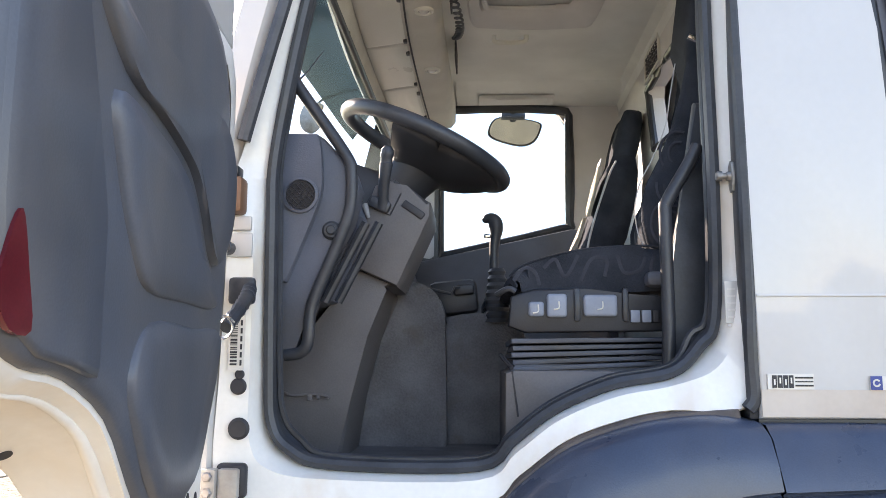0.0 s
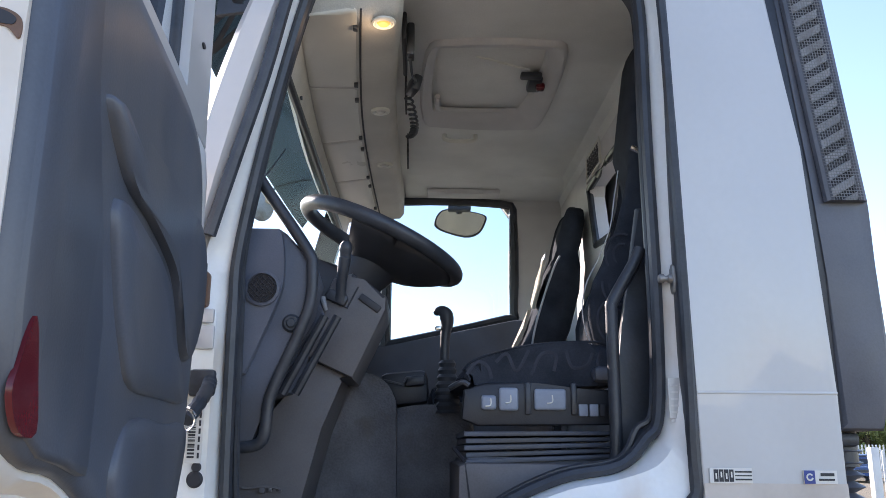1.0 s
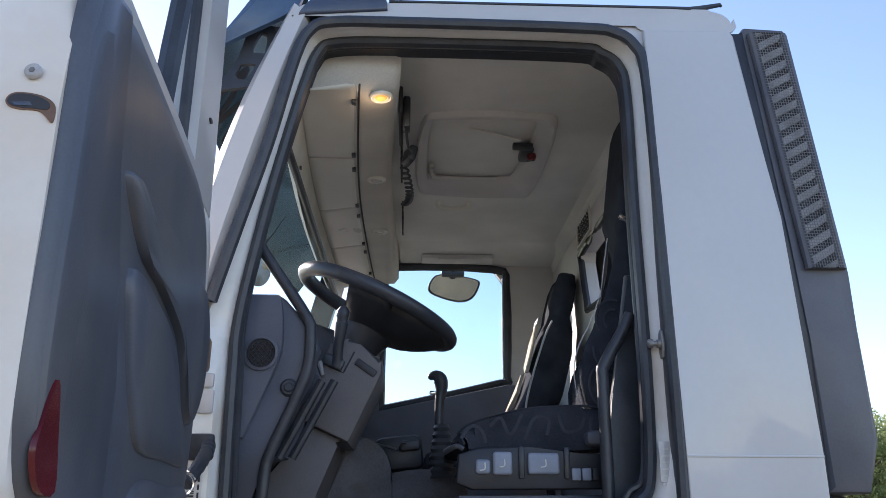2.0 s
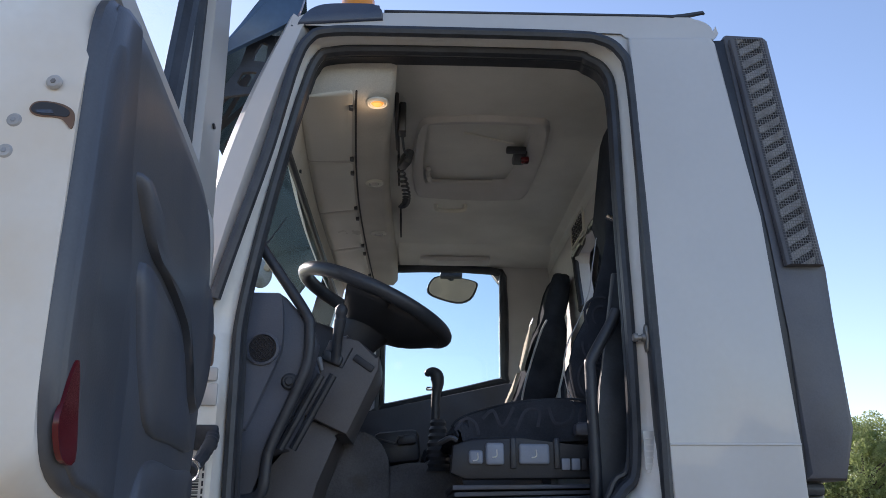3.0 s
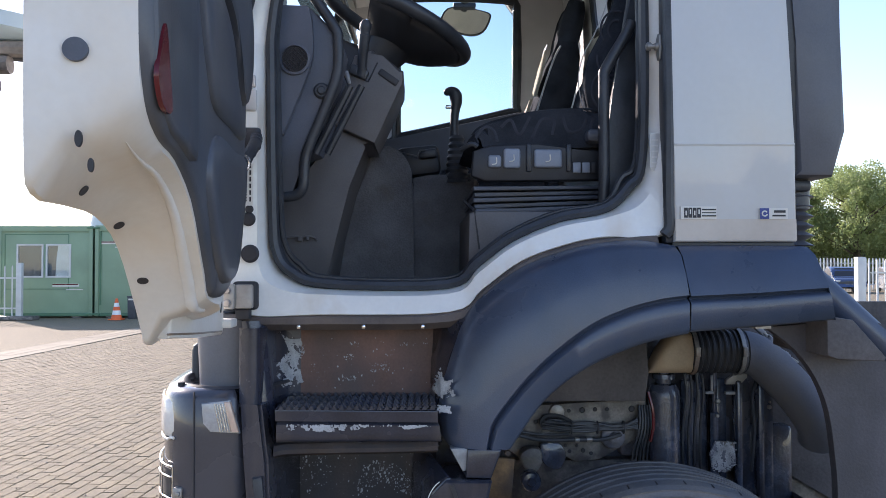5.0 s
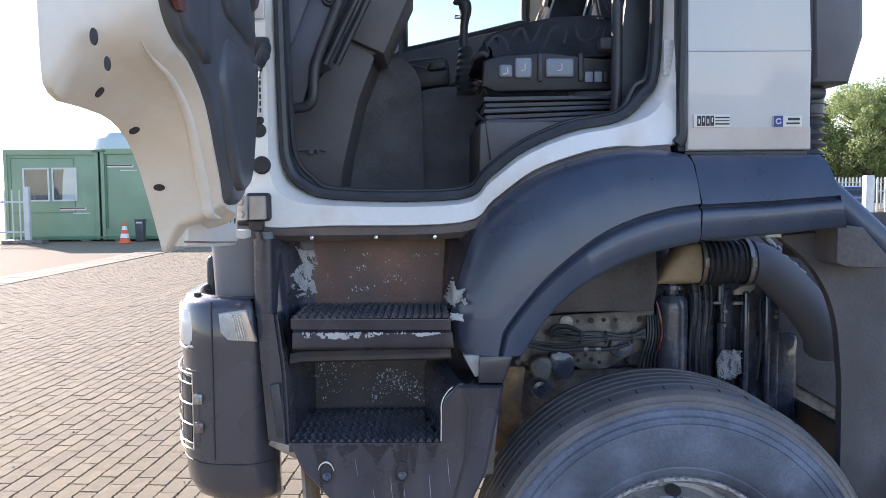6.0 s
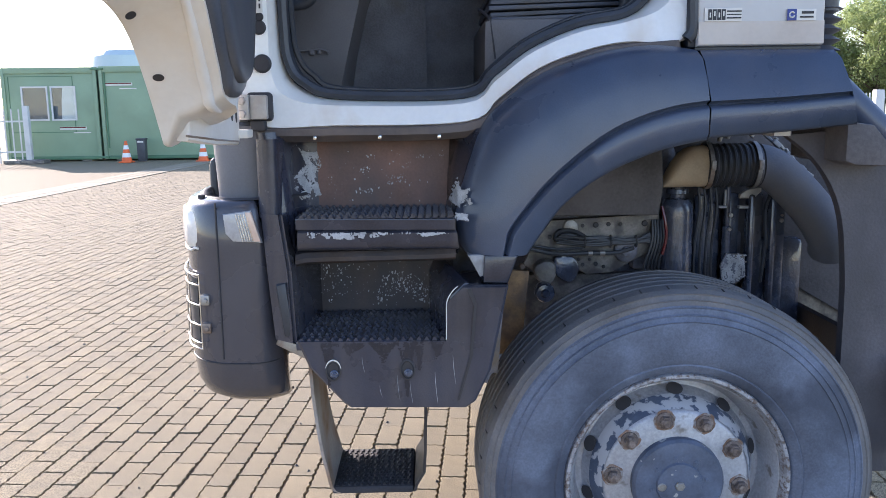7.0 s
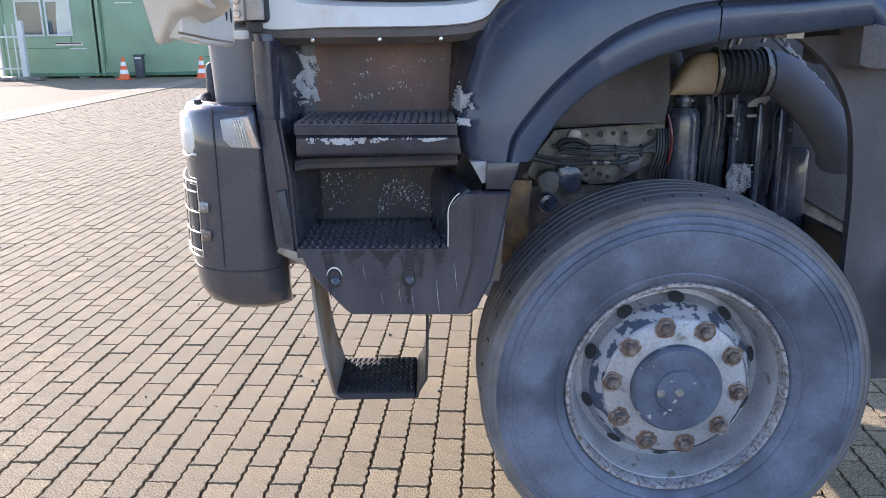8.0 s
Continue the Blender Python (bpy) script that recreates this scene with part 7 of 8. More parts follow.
part("paint_band", bm, CHIPPED, wheel, "chipped dark blue paint round the dish")
bm = B()
lathe(bm, [(0.293, 0.034), (0.2945, 0.026), (0.291, 0.016), (0.283, 0.016), (0.277, 0.026), (0.273, 0.040)], WC, "y", 80)
part("rim_lip", bm, FLANGE, wheel, "rust-flecked rim edge")
tp = [(0.280, 0.050), (0.290, 0.030), (0.302, 0.014), (0.318, 0.006), (0.322, 0.008), (0.326, 0.004), (0.375, -0.006), (0.42, -0.008), (0.432, -0.006), (0.435, -0.0085), (0.438, -0.005), (0.448, -0.002), (0.451, -0.004), (0.454, 0.000), (0.466, 0.003), (0.470, 0.001), (0.474, 0.005)]
SHOULDER = [(0.474, 0.005), (0.484, 0.009), (0.487, 0.007), (0.490, 0.012), (0.498, 0.016), (0.502, 0.014), (0.505, 0.022), (0.510, 0.036)]
bm = B()
lathe(bm, tp, WC, "y", 112)
lathe(bm, [(r, 0.316 - d) for r, d in tp], WC, "y", 112)
tyre = part("tyre", bm, TYRE, wheel, "worn dusty black truck tyre")
bm = B()
lathe(bm, SHOULDER, WC, "y", 112)
part("shoulder", bm, TREAD, tyre, "dusty brown tyre shoulder")
trd = [(0.510, 0.034)]
for c in (0.072, 0.118, 0.158, 0.198, 0.244):
    trd += [(0.514, c - 0.008), (0.502, c - 0.006), (0.502, c + 0.006), (0.514, c + 0.008)]
trd += [(0.510, 0.282)]
bm = B()
lathe(bm, trd, WC, "y", 112)
part("tread", bm, TREAD, tyre, "grooved tyre tread")
bm = B()
for k in range(46):
    a = k * math.tau / 46
    p = WC + Vector((0.510 * math.cos(a), 0.036, 0.510 * math.sin(a)))
    tube(bm, [p, p + Vector((0.002 * math.cos(a), 0.022, 0.002 * math.sin(a)))], 0.0028, 4)
tagged(part("sipe", bm, INK, tyre), kind="stuff")
bm = B()
for k in range(10):
    a = math.radians(16 + 36 * k)
    d = Vector((math.cos(a), 0, math.sin(a)))
    n0 = Vector((d.x * 0.72, -0.69, d.z * 0.72)).normalized()
    c = WC + d * 0.2240 + Vector((0, 0.106, 0))
    u, v = d.cross(n0).normalized(), n0
    w = u.cross(v)
    ringv = [bm.verts.new(c * 1.0 + v * 0.0045 + 0.022 * math.cos(t) * u + 0.018 * math.sin(t) * w) for t in np.linspace(0, math.tau, 18, endpoint=False)]
    bm.faces.new(ringv)
parts("vent_hole", bm, INK, wheel)
for k in range(10):
    a = math.radians(36 * k + 30)
    c = WC + Vector((0.1675 * math.cos(a), 0.038, 0.1675 * math.sin(a)))
    bm = B()
    lathe(bm, [(0.0225, 0.0), (0.0225, -0.005), (0.019, -0.007)], c, "y", 18)
    disc(bm, c + Vector((0, -0.004, 0)), 0.0165, 0.020, n=6, bevel=0.15)
    lathe(bm, [(0.0115, -0.0238), (0.0115, -0.028), (0.0095, -0.030), (0.0001, -0.030)], c, "y", 14)
    nut = part("wheel_nut", bm, RUST, wheel)
    bm = B()
    rnd = random.Random(100 + k)
    rag = [0.0285 * rnd.uniform(0.92, 1.10) for _ in range(20)]
    loft(bm, [[c + Vector((r * q * math.cos(j * math.tau / 20), -0.0012, r * q * math.sin(j * math.tau / 20))) for j, r in enumerate(rag)] for q in (1.0, 0.6)], closed=True)
    part("rust_ring", bm, RUSTSTAIN, nut)
bm = B()
lathe(bm, [(0.120, 0.036), (0.119, 0.020), (0.112, 0.012), (0.085, 0.008), (0.060, 0.010), (0.057, 0.004), (0.0001, 0.002)], WC, "y", 48)
for k in range(8):
    a = math.radians(45 * k + 10)
    disc(bm, WC + Vector((0.072 * math.cos(a), 0.010, 0.072 * math.sin(a))), 0.006, 0.004, n=8)
hubc = part("hub_cap", bm, HUB, wheel, "dark blue hub with chipped paint")
bm = B()
disc(bm, WC + Vector((0, 0.004, 0)), 0.013, 0.010, n=6)
disc(bm, WC + Vector((-0.045, 0.008, -0.004)), 0.012, 0.007, n=12)
part("hub_bolt", bm, STEEL, hubc)
bm = B()
lathe(bm, [(0.27, 1.9), (0.30, 1.885), (0.42, 1.88), (0.50, 1.895), (0.52, 1.92), (0.52, 2.14), (0.50, 2.165), (0.42, 2.18), (0.30, 2.175), (0.27, 2.16)], (0.727, 0, 0.520), "y", 64, close=True)
part("far_tyre", bm, TYRE, truck)

# ---- open door: u is the distance from the hinge, outwards (towards -y) ----
def x_in(u):
    return -0.275 + 0.075 * u


def x_out(u):
    return -0.395 + 0.08 * u


def du(pts, k, lift=0.0):
    """Door points at depth k: 0 is the outer skin, 1 the inner face; lift goes further inwards."""
    return [(x_out(u) + (x_in(u) - x_out(u)) * k + lift, -u, z) for u, z in pts]


DOOR = [(0.12, 1.440), (0.30, 1.432), (0.485, 1.414), (0.53, 1.442), (0.575, 1.49), (0.68, 1.584), (0.79, 1.623), (0.92, 1.629), (1.025, 1.634), (1.045, 1.70), (1.05, 2.0), (1.05, 2.20), (1.05, 2.35),
        (0.88, 2.36), (0.62, 2.36), (0.30, 2.36), (0.08, 2.33), (0.045, 1.8)]
INNER = [(0.42, 1.497), (0.46, 1.485), (0.575, 1.500), (0.605, 1.53), (0.635, 1.56), (0.72, 1.645), (0.83, 1.69), (0.92, 1.703), (0.985, 1.73), (1.015, 1.78), (1.025, 2.0), (1.025, 2.15), (0.985, 2.27),
         (0.86, 2.29), (0.62, 2.29), (0.32, 2.29), (0.14, 2.24), (0.20, 1.75)]
dr, inn = curve2(DOOR, 3, True), curve2(INNER, 3, True)


def mix(t):
    return [(p[0] * (1 - t) + q[0] * t, p[1] * (1 - t) + q[1] * t) for p, q in zip(dr, inn)]


bm = B()
loft(bm, [du(dr, -0.03), du(dr, 0.04), du(mix(0.55), 0.30), du(mix(0.65), 0.55), du(mix(0.80), 0.78), du(inn, 1.0), du([(u * 0.9 + 0.05, z * 0.9 + 0.19) for u, z in inn], 1.0)], closed=True)
bm.faces.new([bm.verts.new(p) for p in du(dr, -0.03)])
bmesh.ops.remove_doubles(bm, verts=bm.verts, dist=0.0004)
door = part("open_door", bm, CREAM, truck, "white cab door standing open, its edge stained beige", smooth=60)
# lower sheet beside the hinge, with its folded seam
bm = B()
prism(bm, [(-0.475, 1.424), (-0.30, 1.411), (-0.085, 1.400), (-0.072, 1.412), (-0.070, 1.56), (-0.42, 1.57), (-0.46, 1.50)], -0.350, -0.322, "x", bevel=0.008, seg=3)
foot = part("hinge_sheet", bm, CREAM, door, "stained lower corner of the door")
bm = B()
tube(bm, [(-0.3225, -0.49, 1.433), (-0.3215, -0.30, 1.420), (-0.3215, -0.10, 1.409)], 0.0022, 6)
part("folded_seam", bm, STRAP, door)
for y, z in ((-0.33, 1.478), (-0.145, 1.470), (-0.105, 1.466)):
    bm = B()
    oval(bm, (-0.322, y, z), (1, 0, 0), 0.008, 0.016, 0.0008)
    part("sheet_hole", bm, INK, door)
bm = B()
tube(bm, du([p for p in mix(0.80)][4:24], 0.775), [0.010 * min(1.0, (20 - k) / 12, (k + 2) / 5) for k in range(20)], 10)
part("pressed_bead", bm, CREAM, door, smooth=70)
# window frame of the door
bm = B()
outf = [(0.17, 2.30), (0.50, 2.31), (1.05, 2.31), (1.05, 2.80), (1.00, 2.875), (0.30, 2.89), (0.20, 2.85), (0.175, 2.45)]
inf = [(0.37, 2.34), (0.50, 2.345), (0.985, 2.35), (0.985, 2.76), (0.95, 2.80), (0.40, 2.81), (0.365, 2.78), (0.37, 2.42)]
loft(bm, [du(inf, 0.98), du(outf, 0.98), du(outf, 0.50), du(inf, 0.50), du(inf, 0.98)], closed=True)
fr_d = part("door_window_frame", bm, WHITE, door, "white window frame of the door")
bm = B()
tube(bm, du(inf, 0.74), 0.011, 8, closed=True)
tube(bm, du([(0.53, 2.34), (0.50, 2.48), (0.42, 2.81)], 0.70), 0.020, 8)
part("window_rubber", bm, RUBBER, fr_d)
bm = B()
loft(bm, [du([inf[0], inf[2]], 0.7), du([inf[6], inf[3]], 0.7)])
dp = part("door_pane", bm, PANE, door)
dp.visible_shadow = False
bm = B()
oval(bm, (x_in(0.27) - 0.001, -0.27, 2.47), (1, 0, 0), 0.010, 0.005, 0.002)
part("frame_screw", bm, INK, fr_d)
# inner trim with swells and pocket
TR = [(0.38, 1.535), (0.44, 1.503), (0.565, 1.503), (0.60, 1.54), (0.63, 1.57), (0.715, 1.652), (0.83, 1.698), (0.92, 1.71), (0.98, 1.735), (1.01, 1.785), (1.02, 1.85), (1.02, 2.05), (1.02, 2.2), (1.0, 2.265), (0.94, 2.292), (0.87, 2.305), (0.80, 2.305), (0.65, 2.302), (0.49, 2.298), (0.36, 2.285), (0.27, 2.24), (0.225, 2.14), (0.215, 1.95), (0.235, 1.78), (0.31, 1.62)]
tr = curve2(TR, 3, True)


def inset(pts, k, c=(0.55, 1.92)):
    return [(c[0] + (u - c[0]) * k, c[1] + (z - c[1]) * k) for u, z in pts]


bm = B()
loft(bm, [du(tr, 1, -0.004), du(tr, 1, 0.006), du(inset(tr, 0.975), 1, 0.014), du(inset(tr, 0.90), 1, 0.019), du(inset(tr, 0.70), 1, 0.022), du(inset(tr, 0.35), 1, 0.024), du(inset(tr, 0.02), 1, 0.024)], closed=True)
trim = part("door_trim", bm, TRIM, door, "dark blue-grey moulded door trim", smooth=60)


def swell(bm, pts, x0, bulge, k0=0.62, k1=0.25):
    c = (sum(p[0] for p in pts) / len(pts), sum(p[1] for p in pts) / len(pts))
    p = curve2(pts, 4, True)
    loft(bm, [du(p, 1, x0), du(inset(p, 0.985, c), 1, x0 + bulge * 0.62), du(inset(p, 0.95, c), 1, x0 + bulge * 0.93), du(inset(p, k0, c), 1, x0 + bulge), du(inset(p, k1, c), 1, x0 + bulge * 1.02), du(inset(p, 0.01, c), 1, x0 + bulge * 1.02)], closed=True)


bm = B()
STRIP_ = [(0.80, 1.70), (0.86, 1.712), (0.92, 1.72), (0.972, 1.745), (1.0, 1.79), (1.008, 1.86), (1.008, 2.2), (0.985, 2.27), (0.955, 2.284), (0.91, 2.290), (0.885, 2.11), (0.842, 1.98), (0.80, 1.86)]


def rise(u, top):
    return 0.012 + (0.013 * min((1.008 - u) / 0.17, 1.0) if top else 0.0)


loft(bm, [[(x_in(u) + rise(u, False), -u, z) for u, z in STRIP_], [(x_in(u) + rise(u, True), -u, z) for u, z in STRIP_], [(x_in(u) + rise(u, True) + 0.003, -u, z) for u, z in inset(STRIP_, 0.97, (0.93, 2.0))]], closed=True)
bm.faces.new([bm.verts.new((x_in(u) + rise(u, True) + 0.003, -u, z)) for u, z in inset(STRIP_, 0.97, (0.93, 2.0))])
bmesh.ops.remove_doubles(bm, verts=bm.verts, dist=0.0004)
part("trim_panel", bm, TRIM, trim, smooth=70)
bm = B()
swell(bm, [(0.80, 2.008), (0.66, 2.0), (0.56, 1.98), (0.49, 1.945), (0.44, 1.885), (0.38, 1.845), (0.34, 1.80), (0.50, 1.797), (0.66, 1.80), (0.72, 1.84), (0.77, 1.91)], 0.016, 0.018)
part("door_pocket", bm, TRIM, trim, smooth=60)
bm = B()
swell(bm, [(0.862, 2.103), (0.80, 2.112), (0.62, 2.112), (0.45, 2.105), (0.32, 2.10), (0.25, 2.04), (0.26, 1.94), (0.33, 1.87), (0.38, 1.875), (0.43, 1.93), (0.49, 1.98), (0.56, 2.003), (0.66, 2.022), (0.77, 2.038)], 0.014, 0.024)
part("arm_rest", bm, TRIM, trim, "dark arm rest swelling with a grip", smooth=60)
bm = B()
swell(bm, [(0.42, 1.54), (0.56, 1.53), (0.66, 1.63), (0.70, 1.70), (0.64, 1.765), (0.45, 1.765), (0.29, 1.76), (0.345, 1.63)], 0.016, 0.014)
part("lower_pad", bm, TRIM, trim, smooth=60)
bm = B()
prism(bm, curve2([(-0.948, 1.742), (-0.982, 1.742), (-1.002, 1.772), (-0.995, 1.80), (-0.980, 1.838), (-0.970, 1.838), (-0.957, 1.79)], 3, True), 0.0, 0.006, "x")
for v in bm.verts:
    v.co.x += x_in(-v.co.y) + rise(-v.co.y, True) + 0.001
part("door_reflector", bm, RED, trim, "red teardrop reflector")
# edge details: lock slot, bolts, plug, drain holes


def edge_plate(pts, y0, y1):
    """A small plate on the sloping door edge."""
    bm = B()
    prism(bm, pts, y0, y1)
    for v in bm.verts:
        v.co.y += 0.141 * (v.co.x + 0.235)
    return bm


SLOT = curve2([(-0.2455, 2.103), (-0.242, 2.110), (-0.234, 2.1128), (-0.222, 2.1125), (-0.211, 2.110), (-0.202, 2.104), (-0.1995, 2.094), (-0.2015, 2.083), (-0.209, 2.0905), (-0.216, 2.0945), (-0.232, 2.0945), (-0.242, 2.097)], 4, True)
slot = part("lock_slot", edge_plate(SLOT, -1.0355, -1.030), BROWNPLASTIC, door, "rusty keyhole-shaped lock slot in the door edge")
part("slot_opening", edge_plate(curve2([(-0.2435, 2.103), (-0.2405, 2.1085), (-0.233, 2.1110), (-0.221, 2.1105), (-0.211, 2.107), (-0.205, 2.102), (-0.207, 2.096), (-0.218, 2.0962), (-0.232, 2.0962), (-0.241, 2.0985)], 4, True), -1.0362, -1.034), INK, slot)
part("latch_tongue", edge_plate([(-0.239, 2.101), (-0.223, 2.103), (-0.220, 2.0985), (-0.236, 2.098)], -1.0368, -1.035), OILY, slot)
for x, z in ((-0.225, 2.136), (-0.260, 2.089), (-0.264, 2.053)):
    bm = B()
    disc(bm, (x, -1.033, z), 0.0085, 0.005, n=18)
    bolt_ = part("edge_bolt", bm, EDGEBOLT, door)
    bm = B()
    disc(bm, (x, -1.038, z), 0.0032, 0.001, n=6)
    part("socket", bm, GREYMETAL, bolt_)
bm = B()
oval(bm, (-0.264, -1.031, 1.796), (0.1, -0.99, 0.02), 0.0140, 0.0135, 0.004, 30)
part("edge_plug", bm, DASH, door, "round grey rubber plug")
for c, nrm, a, b in (((-0.2615, -1.028, 1.696), (0.1, -0.98, 0), 0.004, 0.0095), ((-0.2475, -1.028, 1.666), (0.1, -0.98, 0), 0.0032, 0.008), ((-0.303, -0.910, 1.6485), (0.8, 0.05, -0.59), 0.010, 0.0075), ((-0.324, -0.728, 1.614), (0.64, -0.22, -0.74), 0.010, 0.0075), ((-0.3265, -0.612, 1.530), (0.17, -0.68, -0.71), 0.009, 0.007)):
    bm = B()
    oval(bm, c, nrm, a, b, 0.0015)
    part("drain_hole", bm, INK, door)
# hinge
bm = B()
box(bm, (-0.288, -0.018, 1.484), (0.040, 0.020, 0.056), 0.004)
box(bm, (-0.324, -0.026, 1.484), (0.032, 0.026, 0.058), 0.004)
hinge = part("door_hinge", bm, ZINC, truck, "bolted steel door hinge")
for z in (1.499, 1.469):
    bm = B()
    disc(bm, (-0.323, -0.039, z), 0.010, 0.008, n=6)
    part("hinge_bolt", bm, STEEL, hinge)
bm = B()
box(bm, (-0.292, 0.018, 1.485), (0.060, 0.030, 0.068), 0.010, seg=3)
box(bm, (-0.295, 0.006, 1.441), (0.034, 0.03, 0.024), 0.004)
part("hinge_recess", bm, INK, hinge)

# mirror on the outside of the door, and its lower arm
bm = B()
prism(bm, curve2([(-0.62, 2.02), (-0.455, 2.03), (-0.44, 2.06), (-0.43, 2.26), (-0.45, 2.29), (-0.60, 2.30), (-0.63, 2.26)], 3, True), -0.83, -0.74, bevel=0.012)
for v in bm.verts:
    v.co.z += 0.03
mir = part("door_mirror", bm, RUBBER, truck, "black-framed outside mirror reflecting the sky")
bm = B()
prism(bm, curve2([(-0.605, 2.04), (-0.47, 2.048), (-0.457, 2.07), (-0.448, 2.25), (-0.465, 2.27), (-0.595, 2.278), (-0.612, 2.25)], 3, True), -0.836, -0.826)
for v in bm.verts:
    v.co.z += 0.03
part("mirror_pane", bm, MIRROR, mir)
bm = B()
prism(bm, curve2([(-0.66, 2.33), (-0.45, 2.33), (-0.42, 2.37), (-0.44, 2.46), (-0.64, 2.46)], 3, True), -0.85, -0.74, bevel=0.012)
for v in bm.verts:
    v.co.z += 0.05
part("wide_angle_mirror", bm, RUBBER, mir)
bm = B()
loft(bm, [[(-0.72, -0.80, 1.925), (-0.47, -0.80, 1.915), (-0.43, -0.78, 1.91)], [(-0.72, -0.82, 1.905), (-0.47, -0.82, 1.89), (-0.43, -0.80, 1.885)], [(-0.72, -0.80, 1.885), (-0.47, -0.80, 1.875), (-0.43, -0.78, 1.875)]], thick=0.03, inward=(0, 1, 0))
arm = part("mirror_arm", bm, SILO, mir, "pale blue arm cover")
bm = B()
tube(bm, [(-0.70, -0.79, 1.865), (-0.44, -0.78, 1.862), (-0.36, -0.74, 1.862)], 0.012, 8)
tube(bm, [(-0.70, -0.79, 1.835), (-0.46, -0.78, 1.840)], 0.014, 8)
box(bm, (-0.50, -0.79, 1.85), (0.03, 0.03, 0.05), 0.005)
tube(bm, [(-0.475, -0.80, 1.835), (-0.476, -0.80, 1.79)], 0.007, 8)
tube(bm, [(-0.476, -0.80, 1.812), (-0.476, -0.80, 1.800)], 0.013, 8)
part("arm_clamp", bm, RAIL, mir)
bm = B()
tube(bm, smooth_path([(-0.36, -0.72, 1.862), (-0.50, -0.765, 1.865), (-0.56, -0.770, 1.90), (-0.565, -0.772, 2.06), (-0.565, -0.772, 2.52), (-0.53, -0.765, 2.545), (-0.36, -0.72, 2.55)], 5), 0.011, 10)
part("mirror_post", bm, RUBBER, mir, "black tubular mirror bracket bolted to the door")

# ---- yard ----
office = thing("site_office", (-9.0, 26.0, 0.0), "two green steel container offices side by side, slightly weathered", "container office")
YF = 24.4


def steel_box(x0, x1, z1):
    bm = B()
    prism(bm, [(x0, 0.06), (x1, 0.06), (x1, z1), (x0, z1)], YF, YF + 2.6, bevel=0.02)
    body = part("container", bm, GREEN, office, "green container")
    for nm, pts in (("corner_post", [(x0, x0 + 0.11, 0.05, z1 + 0.02)]), ("corner_post", [(x1 - 0.11, x1, 0.05, z1 + 0.02)]), ("bottom_beam", [(x0 + 0.11, x1 - 0.11, 0.05, 0.16)]), ("top_beam", [(x0 + 0.11, x1 - 0.11, z1 - 0.16, z1 + 0.02)])):
        a, b, c, d = pts[0]
        bm = B()
        prism(bm, [(a, c), (b, c), (b, d), (a, d)], YF - 0.05, YF + 0.1, bevel=0.01)
        part(nm, bm, GREENDARK if nm == "bottom_beam" else GREEN, body)
    bm = B()
    for x in (x0 + 0.5, x1 - 0.5):
        box(bm, (x, YF + 0.15, 0.03), (0.3, 0.3, 0.06), 0)
    parts("foot", bm, RAIL, body)
    return body


c1 = steel_box(-13.15, -10.20, 2.88)
c2 = steel_box(-10.12, -4.10, 2.90)
bm = B()
for x0, x1, z0, z1 in ((-12.95, -10.95, 0.9, 2.62),):
    for a, b, c, d in ((x0, x1, z1, z1 + 0.02), (x0, x1, z0, z0 + 0.02), (x0, x0 + 0.02, z0, z1), (x1 - 0.02, x1, z0, z1)):
        prism(bm, [(a, c), (b, c), (b, d), (a, d)], YF - 0.012, YF + 0.01)
part("panel_joint", bm, GREENDARK, c1)
for k, (x0, x1) in enumerate(((-12.57, -11.74), (-11.66, -10.88))):
    bm = B()
    framed(bm, [(x0, 1.27), (x1, 1.27), (x1, 2.33), (x0, 2.33)], [(x0 + 0.05, 1.32), (x1 - 0.05, 1.32), (x1 - 0.05, 2.28), (x0 + 0.05, 2.28)], YF - 0.04, YF + 0.02)
    win = part("window", bm, FENCE, c1, "white framed window")
    bm = B()
    prism(bm, [(x0 + 0.05, 1.32), (x1 - 0.05, 1.32), (x1 - 0.05, 2.28), (x0 + 0.05, 2.28)], YF - 0.006, YF - 0.002)
    part("room", bm, DARKROOM, win)
    bm = B()
    cu = [(x0 + 0.50, 1.32), (x1 - 0.06, 1.32), (x1 - 0.06, 2.28), (x0 + 0.55, 2.28)] if k == 0 else [(x0 + 0.30, 1.32), (x1 - 0.06, 1.32), (x1 - 0.06, 2.28), (x0 + 0.38, 2.28), (x0 + 0.33, 1.9)]
    prism(bm, cu, YF - 0.014, YF - 0.008)
    part("curtain", bm, CURTAIN if k else DARKROOM, win)
    bm = B()
    prism(bm, [(x0 + 0.05, 1.32), (x1 - 0.05, 1.32), (x1 - 0.05, 2.28), (x0 + 0.05, 2.28)], YF - 0.024, YF - 0.020)
    part("pane", bm, PANE, win)
for cont, x0, z0 in ((c1, -11.45, 0.985), (c2, -9.93, 2.325)):
    bm = B()
    prism(bm, [(x0, z0), (x0 + 0.83, z0), (x0 + 0.83, z0 + 0.09), (x0, z0 + 0.09)], YF - 0.02, YF - 0.012)
    sg = part("name_strip", bm, PAPER, cont)
    bm = B()
    prism(bm, [(x0, z0 + 0.05), (x0 + 0.80, z0 + 0.05), (x0 + 0.80, z0 + 0.085), (x0, z0 + 0.085)], YF - 0.026, YF - 0.021)
    part("red_bar", bm, RED, sg)
    bm = B()
    prism(bm, [(x0 + 0.42, z0 - 0.11), (x0 + 0.95, z0 - 0.11), (x0 + 0.95, z0 - 0.08), (x0 + 0.42, z0 - 0.08)], YF - 0.02, YF - 0.012)
    part("small_print", bm, PAPER, cont)
bm = B()
